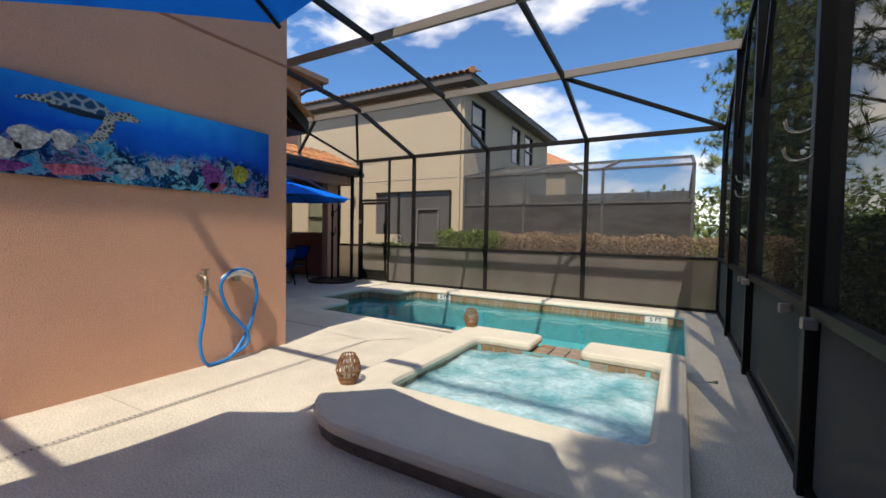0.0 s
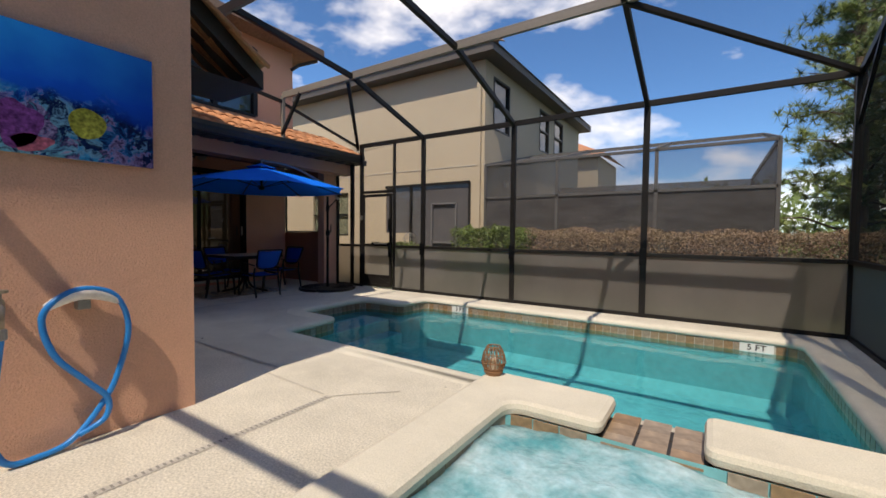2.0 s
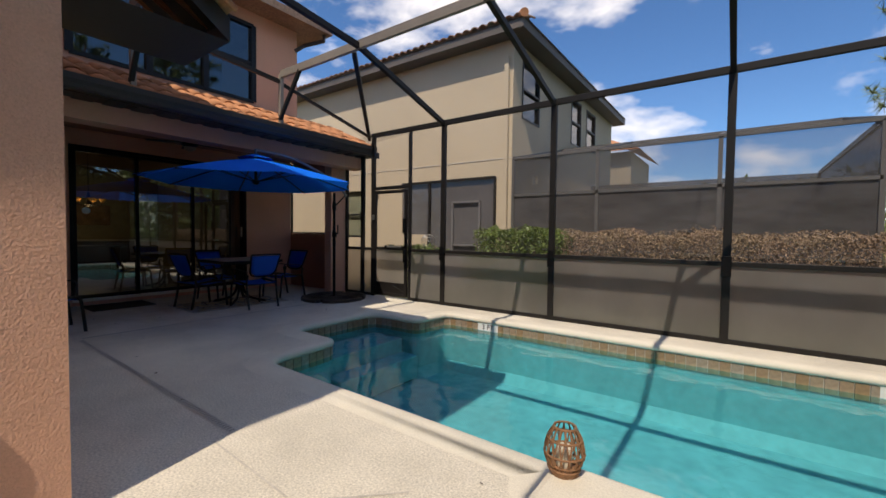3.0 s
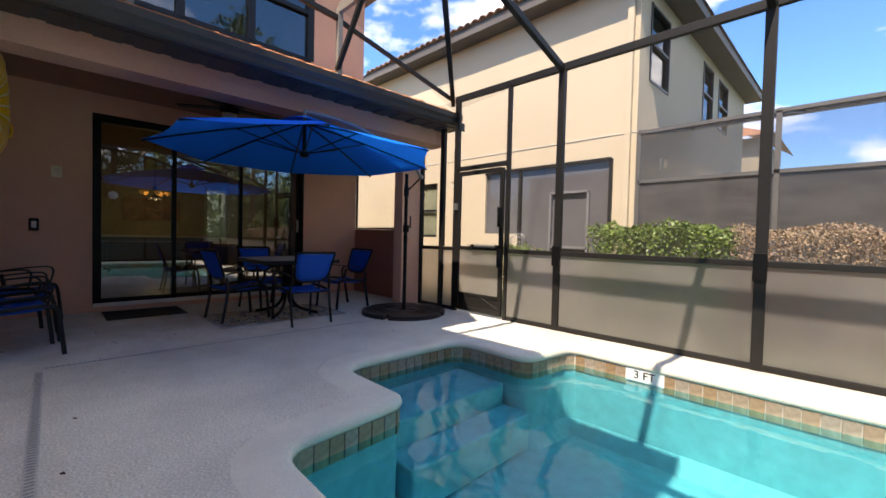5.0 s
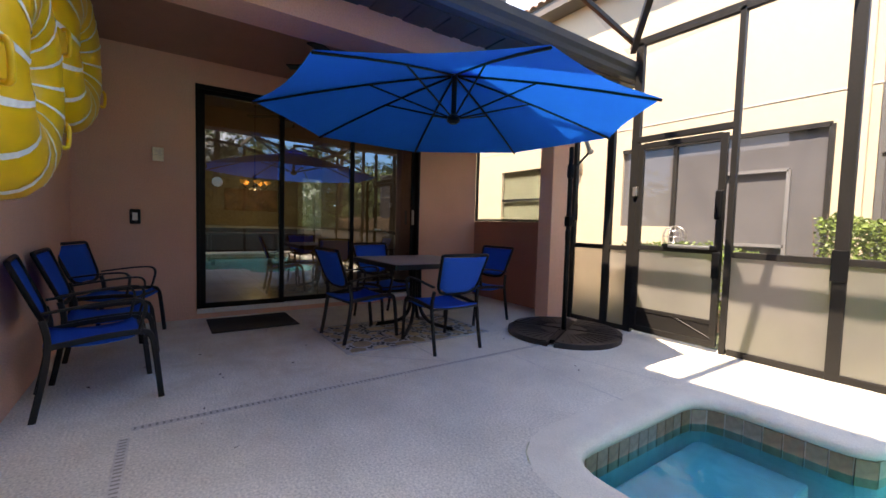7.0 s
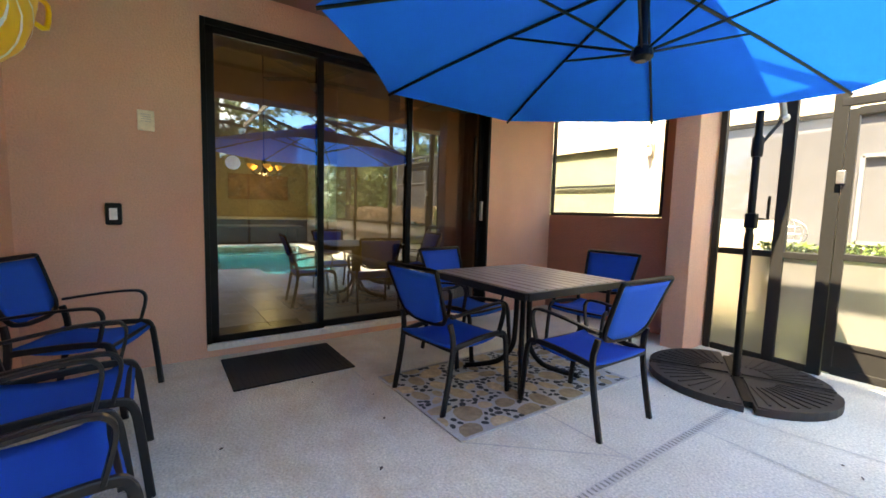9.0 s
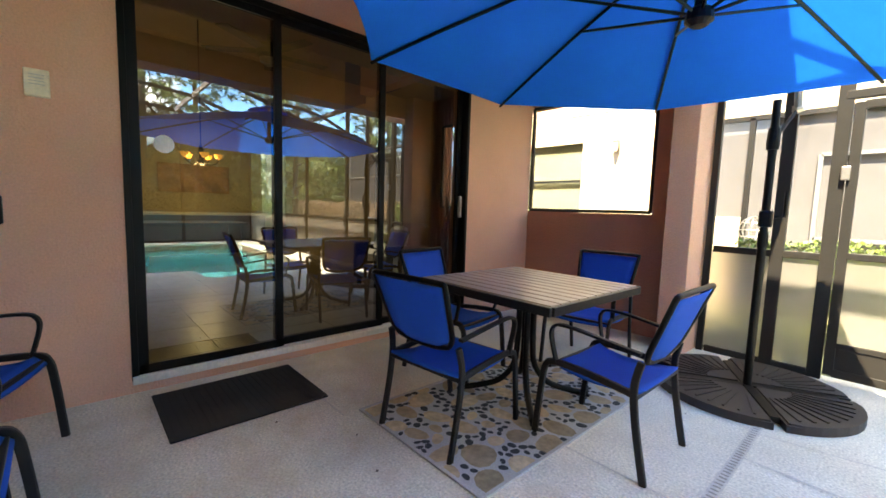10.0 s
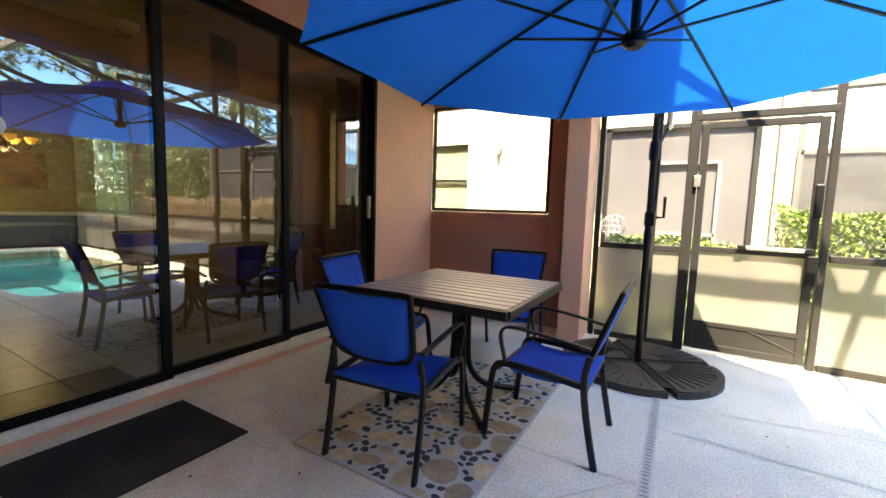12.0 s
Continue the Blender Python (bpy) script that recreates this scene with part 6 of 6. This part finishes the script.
part("bowl", lathe(bmesh.new(), [(0.03, -0.34), (0.08, -0.31), (0.09, -0.27)], 16), CREAM, lamp)
outlet2 = empty("outdoor_outlet", (-8.18, 7.9, 0.5), "grey outlet box on the pier", "outlet")
part("box", boxed(-0.03, 0, -0.04, 0.04, -0.05, 0.05, 0.006), STUCCO_RED, outlet2)

# ---- neighbour ----
NY, NX, NZ = 11.5, -5.85, 6.0
nb = empty("neighbour_house", (-11, 15, 0), "tan stucco two storey house with clay tile roof", "house")
for xa, xb, za, zb in ((-20, -13.0, -0.2, NZ), (-13.0, -11.16, -0.2, 1.1), (-13.0, -11.16, 2.6, NZ), (-11.16, -9.43, -0.2, NZ), (-9.43, -6.3, 2.69, NZ), (-6.3, NX, -0.2, NZ), (-9.43, -8.4, -0.2, 1.22)):
    part("wall", boxed(xa, xb, NY, NY + 0.2, za, zb), STUCCO_TAN, nb).location = -nb.location
sw = bmesh.new()
SIDEWIN = [(12.0, 13.1, 4.2, 5.7), (15.7, 16.7, 4.25, 5.75), (17.3, 18.4, 4.35, 5.75)]
ys = [NY + 0.2] + [v for w_ in SIDEWIN for v in w_[:2]] + [20.8]
for ya, yb in zip(ys[::2], ys[1::2]):
    box(sw, NX - 0.2, NX, ya, yb, -0.2, NZ)
for ya, yb, za, zb in SIDEWIN:
    box(sw, NX - 0.2, NX, ya, yb, -0.2, za)
    box(sw, NX - 0.2, NX, ya, yb, zb, NZ)
part("side_wall", sw, STUCCO_TAN, nb).location = -nb.location


def at_world(ob, parent):
    ob.location = ob.location - parent.location
    return ob


for ya, yb, za, zb in SIDEWIN:
    win = at_world(part("window", boxed(NX - 0.1, NX + 0.02, ya, ya + 0.05, za, zb), GREY_METAL, nb, "dark framed upper window"), nb)
    part("frame", boxed(NX - 0.1, NX + 0.02, yb - 0.05, yb, za, zb), GREY_METAL, win)
    for z in (za, (za + zb) / 2 - 0.02, zb - 0.05):
        part("frame", boxed(NX - 0.1, NX + 0.015, ya, yb, z, z + 0.05), GREY_METAL, win)
    part("pane", sheet((NX - 0.05, ya, za), (NX - 0.05, yb, za), (NX - 0.05, yb, zb), (NX - 0.05, ya, zb)), GLASS_FAR, win)
    # added dark sheet behind the pane imitates the unlit room
    part("window_room_shade", sheet((NX - 0.12, ya, za), (NX - 0.12, yb, za), (NX - 0.12, yb, zb), (NX - 0.12, ya, zb)), CURTAIN, win)
PALE_BAR = shader("pale_aluminium_bar", (0.17, 0.165, 0.165), rough=0.5)
lan = at_world(part("lanai_screen", sheet((-9.43, NY + 0.05, 1.22), (-8.4, NY + 0.05, 1.22), (-8.4, NY + 0.05, 2.69), (-9.43, NY + 0.05, 2.69)), NB_SCREEN, nb, "grey solar screen"), nb)
part("screen", sheet((-8.4, NY + 0.05, 0), (-6.3, NY + 0.05, 0), (-6.3, NY + 0.05, 2.69), (-8.4, NY + 0.05, 2.69)), NB_SCREEN, lan)
# back panel coloured dark for the shade inside the neighbour's lanai
part("lanai_back_shade", boxed(-9.5, -6.2, NY + 2.0, NY + 2.1, 0, 2.8), SOFFIT_AND_SHADE, lan)
for a, b in (((-7.6, NY, 0), (-7.6, NY, 2.1)), ((-6.75, NY, 0), (-6.75, NY, 2.1)), ((-7.6, NY, 2.1), (-6.75, NY, 2.1)), ((-7.6, NY, 0.95), (-6.75, NY, 0.95))):
    part("door_bar", barred(a, b, 0.05, 0.05, (0, 1, 0)), PALE_BAR, lan, "pale aluminium door frame")
for a, b in (((-9.43, NY, 2.69), (-6.3, NY, 2.69)), ((-6.3, NY, 0), (-6.3, NY, 2.69)), ((-8.4, NY, 0), (-8.4, NY, 2.69))):
    part("frame_bar", barred(a, b, 0.07, 0.06, (0, 1, 0)), BRONZE, lan)
wn = at_world(part("window", boxed(-13.0, -11.16, NY + 0.02, NY + 0.06, 1.1, 1.16), GREY_METAL, nb, "window with white slatted blind"), nb)
part("frame", boxed(-13.0, -11.16, NY + 0.02, NY + 0.06, 1.82, 1.87), GREY_METAL, wn)
for k in range(30):
    part("slat", boxed(-12.99, -11.17, NY + 0.1, NY + 0.103, 1.12 + k * 0.05, 1.164 + k * 0.05), BLIND, wn)
# added dark sheet gives the shade seen between the slats
part("slat_gap_shade", boxed(-13.0, -11.16, NY + 0.13, NY + 0.14, 1.1, 2.6), SOFFIT_AND_SHADE, wn)
part("pane", sheet((-13.0, NY + 0.07, 1.1), (-11.16, NY + 0.07, 1.1), (-11.16, NY + 0.07, 2.6), (-13.0, NY + 0.07, 2.6)), pane_glass("clear_glass", (0.27, 0.30, 0.27), 1.5), wn).visible_shadow = False
at_world(part("string_course", boxed(-20, NX + 0.012, NY - 0.012, NY, 3.13, 3.15), JOINT, nb), nb)
at_world(part("downspout", boxed(-6.06, -5.94, NY - 0.09, NY - 0.005, 0.0, 5.6, 0.01), STUCCO_TAN, nb, "tan square downspout"), nb)
for lx, ly, lz, face in ((-10.44, NY, 2.45, 0), (NX, 12.78, 2.7, 1)):
    m = Matrix.Translation((lx, ly, lz)) @ Matrix.Rotation(radians(90 * face), 4, "Z")
    sconce = at_world(part("wall_lamp", boxed(-0.045, 0.045, -0.02, 0, -0.12, 0.14, 0.004, m), BRASS, nb, "small outdoor wall lamp"), nb)
    part("lamp_arm", tubed([m @ Vector(p) for p in ((0, -0.02, 0.08), (0, -0.09, 0.16), (0, -0.12, 0.12))], 0.01, 6), BRASS, sconce)
    part("lamp_cap", lathe(bmesh.new(), [(0.01, 0.13), (0.06, 0.09), (0.06, 0.08)], 10, m @ Matrix.Translation((0, -0.12, 0))), BRASS, sconce)
    part("lamp_glass", lathe(bmesh.new(), [(0.05, 0.08), (0.035, -0.08), (0.01, -0.1)], 10, m @ Matrix.Translation((0, -0.12, 0))), CREAM, sconce)
# wire globe shapes a wall lamp's reflection; the stake is added to carry it
globe = empty("garden_ornament", (-8.2, 11.2, -0.12), "pale wire globe on an added stake, standing in for a sconce's reflection", "garden ornament")
part("stake", tubed([(0, 0, 0), (0, 0, 0.97)], 0.012, 6), STEEL, globe)
for k in range(6):
    a = math.pi * k / 6
    part("hoop", tubed([(0.19 * math.cos(u) * math.cos(a), 0.19 * math.cos(u) * math.sin(a), 1.16 + 0.19 * math.sin(u)) for u in [2 * math.pi * i / 24 for i in range(24)]], 0.006, 5, True), STEEL, globe)
for h in (-0.1, 0.0, 0.1):
    r = math.sqrt(0.19 ** 2 - h * h)
    part("hoop", tubed([(r * math.cos(u), r * math.sin(u), 1.16 + h) for u in [2 * math.pi * i / 24 for i in range(24)]], 0.006, 5, True), STEEL, globe)
nr = bmesh.new()
x0, x1, y0, y1, z = -21, NX + 0.45, NY - 0.45, 21.2, NZ
solid(nr, [[(x0, y0, z), (x1, y0, z), (x1, y1, z), (x0, y1, z)], [(x0, y0, z), (x1, y0, z), (x1, y0, z + 0.2), (x0, y0, z + 0.2)], [(x1, y0, z), (x1, y1, z), (x1, y1, z + 0.2), (x1, y0, z + 0.2)]])
at_world(part("eave", nr, NB_FASCIA, nb, "brown fascia and soffit"), nb)
nr = bmesh.new()
solid(nr, [[(x0, y0 - 0.05, z + 0.21), (x1 + 0.05, y0 - 0.05, z + 0.21), (x1 - 5.5, y0 + 6.5, z + 2.3), (x0, y0 + 6.5, z + 2.3)], [(x1 + 0.05, y0 - 0.05, z + 0.21), (x1 + 0.05, y1, z + 0.21), (x1 - 5.5, y1, z + 2.3), (x1 - 5.5, y0 + 6.5, z + 2.3)]])
roofp = at_world(part("roof", nr, DARK_ROOF, nb, "weathered clay tile roof"), nb)
tile_roof(nb, (-14.0 - nb.location.x, y0 - nb.location.y, z + 0.22), (1, 0), (0, 1), 37, 2, math.atan2(2.1, 6.5), 0.235, 0.36, BARREL_OLD)
hipr = part("hip_ridge", tubed([(x1 + 0.05, y0 - 0.05, z + 0.27), (x1 - 5.5, y0 + 6.5, z + 2.36)], 0.1, 8), CLAY, roofp)
annex = empty("distant_house", (-7.1, 27, 0), "pale house with orange tile roof beyond", "house")
part("wall", boxed(-3.5, 1.2, -2, 3, 0, 5.6), STUCCO_TAN, annex)
part("roof", solid(bmesh.new(), [[(-4, -2.5, 5.6), (1.7, -2.5, 5.6), (-0.8, 0.5, 7.0), (-4, 0.5, 7.0)], [(1.7, -2.5, 5.6), (1.7, 3.5, 5.6), (-0.8, 0.5, 7.0)]]), CLAY, annex)

# neighbour's screen enclosure
nc = empty("neighbour_enclosure", (-2.7, 11.5, 0), "grey mesh pool enclosure next to the tan house", "pool enclosure")
PALE = shader("grey_bronze_aluminium", (0.10, 0.095, 0.09), rough=0.5)
NCX0, NCX1, NCZ = NX + 0.05, 0.5, 3.1
for x in (NCX0, -3.8, -1.6, NCX1):
    at_world(part("post", barred((x, NY, 0), (x, NY, NCZ), 0.07, 0.06, (0, 1, 0)), PALE, nc), nc)
    at_world(part("post", barred((x, 18, 0), (x, 18, NCZ), 0.07, 0.06, (0, 1, 0)), PALE, nc), nc)
    at_world(part("rafter", barred((x, NY, NCZ), (x, 14.8, NCZ + 0.75), 0.06, 0.09), PALE, nc), nc)
for z in (NCZ, 2.2, 0.9):
    at_world(part("rail", barred((NCX0, NY, z), (NCX1, NY, z), 0.06, 0.06), PALE, nc), nc)
at_world(part("rail", barred((NCX1, NY, NCZ), (NCX1, 18, NCZ), 0.06, 0.09), PALE, nc), nc)
at_world(part("rail", barred((NCX0, 14.8, NCZ + 0.75), (NCX1, 14.8, NCZ + 0.75), 0.06, 0.09), PALE, nc), nc)
at_world(part("privacy_screen", sheet((NCX0, NY, 0), (NCX1, NY, 0), (NCX1, NY, 2.2), (NCX0, NY, 2.2)), NB_CAGE, nc, "grey solar screen"), nc)
at_world(part("screen", sheet((NCX0, NY, 2.2), (NCX1, NY, 2.2), (NCX1, NY, NCZ), (NCX0, NY, NCZ)), NB_ROOFSCREEN, nc), nc)
at_world(part("screen", sheet((NCX1, NY, 0), (NCX1, 18, 0), (NCX1, 18, NCZ), (NCX1, NY, NCZ)), NB_CAGE, nc), nc)
at_world(part("screen", sheet((NCX0, 18, 0), (NCX1, 18, 0), (NCX1, 18, NCZ), (NCX0, 18, NCZ)), NB_CAGE, nc), nc)
at_world(part("roof_screen", sheet((NCX0, NY, NCZ), (NCX1, NY, NCZ), (NCX1, 14.8, NCZ + 0.75), (NCX0, 14.8, NCZ + 0.75)), NB_ROOFSCREEN, nc), nc)


# ---- fallen leaf scraps on the deck ----
scraps = bmesh.new()
rng = random.Random(31)
while len(scraps.faces) < 34:
    x, y = rng.uniform(-9.3, -2.2), rng.uniform(3.2, 7.6)
    if x > -6.3 and y > 4.1:
        continue
    a, ln = rng.uniform(0, 6.28), rng.uniform(0.007, 0.02)
    u, v = Vector((math.cos(a), math.sin(a), 0)), Vector((-math.sin(a), math.cos(a), 0))
    c = Vector((x, y, 0.004))
    scraps.faces.new([scraps.verts.new(c + p) for p in (u * ln, v * ln * 0.35 + Vector((0, 0, 0.006)), -u * ln, -v * ln * 0.4)])
tagged(link("leaf_litter", scraps, DARKWOOD), "small dry leaf scraps scattered over the deck", "leaves", kind="stuff")

# ---- planting ----
def leaf_cloud(count, size, place):
    """Many small bent leaves at places given by a function."""
    verts, faces = [], []
    for _ in range(count):
        p, out = place()
        d = Vector((random.gauss(0, 1), random.gauss(0, 1), random.gauss(0.2, 0.8))).normalized()
        s = d.cross(Vector((random.gauss(0, 1), random.gauss(0, 1), random.gauss(0, 1)))).normalized()
        k = size * random.uniform(0.6, 1.3)
        i = len(verts)
        verts += [p - d * k * 0.5, p + s * k * 0.28, p + d * k * 0.5, p - s * k * 0.28]
        faces.append((i, i + 1, i + 2, i + 3))
    return verts, faces


def from_lists(name, verts, faces, material, parent=None):
    me = bpy.data.meshes.new(name)
    me.from_pydata([tuple(v) for v in verts], [], faces)
    me.materials.append(material)
    ob = new(name, me)
    if parent:
        ob.parent = parent
    return ob


def hedge(x0, x1, y0, y1, height, material, count, size, label):
    ob = empty("hedge", ((x0 + x1) / 2, (y0 + y1) / 2, -0.12), label, "hedge")
    w, d = (x1 - x0) / 2, (y1 - y0) / 2

    def place():
        x, y = random.uniform(-w, w), random.uniform(-d, d)
        top = height * (0.93 + 0.09 * noise.noise(Vector((x * 1.6 + x0, y * 2, 3.3))) + 0.06 * noise.noise(Vector((x * 6, y * 5, 1.0))))
        z = top * (1 - random.random() ** 2 * 0.9)
        return Vector((x, y + 0.08 * noise.noise(Vector((x * 3, z * 3, 0))), z)), 1
    v, f = leaf_cloud(count, size, place)
    tagged(from_lists("foliage", v, f, material, ob), kind="stuff")
    twigs = bmesh.new()
    for k in range(int((x1 - x0) * 9)):
        x, y = random.uniform(-w, w), random.uniform(-d * 0.7, d * 0.7)
        tube(twigs, [(x, y, 0), (x + random.uniform(-0.1, 0.1), y + random.uniform(-0.1, 0.1), height * 0.5), (x + random.uniform(-0.2, 0.2), y + random.uniform(-0.2, 0.2), height * 0.97)], [0.012, 0.009, 0.004], 4)
    tagged(part("undergrowth", twigs, BARK, ob), kind="stuff")


hedge(-6.1, -4.1, 10.15, 11.1, 1.56, LEAF, 15000, 0.055, "clipped green leafy hedge behind the enclosure")
hedge(-4.1, 2.6, 10.15, 11.1, 1.53, LEAF_DRY, 44000, 0.038, "reddish brown thin hedge behind the enclosure")
hedge(2.6, 6.0, 9.2, 10.2, 1.5, LEAF, 7000, 0.08, "green hedge at the garden edge")
hedge(-8.0, -6.5, 9.3, 9.8, 1.14, LEAF, 4500, 0.05, "low green shrubs in front of the tan house")


def pine(x, y, height, spread, low, seed):
    random.seed(seed)
    ob = empty("pine_tree", (x, y, -0.12), "tall pine with thin needle tufts and bare lower trunk", "tree", "pines")
    top = height
    lean = (random.uniform(-0.4, 0.4), random.uniform(-0.4, 0.4))
    trunk = [(lean[0] * t * t, lean[1] * t * t, top * t) for t in (0, 0.2, 0.4, 0.6, 0.8, 1.0)]
    part("trunk", tubed(trunk, [0.16, 0.14, 0.12, 0.09, 0.06, 0.02], 8), BARK, ob, smooth=True)
    limbs = bmesh.new()
    verts, faces = [], []
    for k in range(48):
        t = low + (1 - low) * (k / 48) ** 0.9
        a = k * 2.4 + random.uniform(-0.3, 0.3)
        ln = spread * (1.1 - 0.75 * (t - low) / (1 - low)) * random.uniform(0.6, 1.15)
        base = Vector((lean[0] * t * t, lean[1] * t * t, top * t))
        d = Vector((math.cos(a), math.sin(a), random.uniform(-0.1, 0.35)))
        tip = base + d * ln
        mid = base.lerp(tip, 0.5) + Vector((0, 0, 0.12 * ln))
        tube(limbs, [base, mid, tip], [0.035, 0.022, 0.008], 5)
        for _ in range(20):
            s = random.uniform(0.25, 1.05)
            c = base.lerp(tip, s) + Vector((random.gauss(0, 0.16), random.gauss(0, 0.16), random.gauss(0.05, 0.13))) * (0.6 + 0.25 * ln)
            for _ in range(30):
                q = Vector((random.gauss(0, 1), random.gauss(0, 1), random.gauss(0.35, 0.8))).normalized()
                w = q.orthogonal().normalized() * 0.011
                e = c + q * random.uniform(0.14, 0.27)
                i = len(verts)
                verts += [c - w, c + w, e]
                faces.append((i, i + 1, i + 2))
    part("branchwork", limbs, BARK, ob)
    tagged(from_lists("foliage", verts, faces, NEEDLE, ob), kind="stuff")


for i, (x, y, h, s, low) in enumerate(((2.0, 13.2, 9.0, 1.6, 0.05), (3.0, 15.0, 8.0, 1.9, 0.04), (3.3, 18.0, 10.5, 2.2, 0.08), (3.4, 9.6, 10.0, 2.2, 0.35), (3.6, 5.6, 8.5, 1.9, 0.12), (3.4, 2.0, 9.0, 2.0, 0.15), (4.6, -1.4, 9.0, 2.2, 0.15), (1.95, -2.4, 8.0, 1.8, 0.4), (6.8, 12.0, 10.5, 2.4, 0.1), (6.4, 4.0, 9.5, 2.2, 0.1), (7.5, 8.0, 10.0, 2.4, 0.1))):
    pine(x, y, h, s, low, 100 + i)
random.seed(7)
hedge(1.9, 2.9, -3.0, 8.6, 1.7, LEAF, 24000, 0.09, "rough green shrubs outside the side screen")


def far_woods():
    verts, faces = [], []
    for _ in range(42000):
        a = random.uniform(-0.9, 3.2)
        r = random.uniform(38, 60)
        x, y = r * math.cos(a), r * math.sin(a)
        z = random.uniform(0, 1) ** 1.4 * (5.5 + 2.5 * noise.noise(Vector((a * 6, 0, 0))))
        q = Vector((random.gauss(0, 1), random.gauss(0, 1), random.gauss(0, 1))).normalized()
        w = q.orthogonal().normalized()
        i = len(verts)
        c = Vector((x, y, z))
        k = random.uniform(0.18, 0.36)
        verts += [c - q * k, c + w * k * 0.6, c + q * k, c - w * k * 0.6]
        faces.append((i, i + 1, i + 2, i + 3))
    tagged(from_lists("far_woods", verts, faces, LEAF), "distant belt of green trees", "trees", kind="stuff")


far_woods()


def tree_belt():
    """A dense strip of mixed trees along the plot's edge."""
    verts, faces = [], []
    for _ in range(60000):
        y = random.uniform(-9, 26)
        x = 12.5 + random.uniform(0, 3.5)
        top = 5.2 + 2.4 * noise.noise(Vector((y * 0.35, 2.0, 0))) + 1.2 * noise.noise(Vector((y * 1.1, 5.0, 0)))
        c = Vector((x, y, -0.12 + top * random.random() ** 0.8))
        q = Vector((random.gauss(0, 1), random.gauss(0, 1), random.gauss(0, 1))).normalized()
        w = q.orthogonal().normalized()
        k = random.uniform(0.10, 0.2)
        i = len(verts)
        verts += [c - q * k, c + w * k * 0.6, c + q * k, c - w * k * 0.6]
        faces.append((i, i + 1, i + 2, i + 3))
    tagged(from_lists("tree_belt", verts, faces, LEAF), "dense green belt of trees beyond the shrubs", "trees", kind="stuff")


tree_belt()

settle()
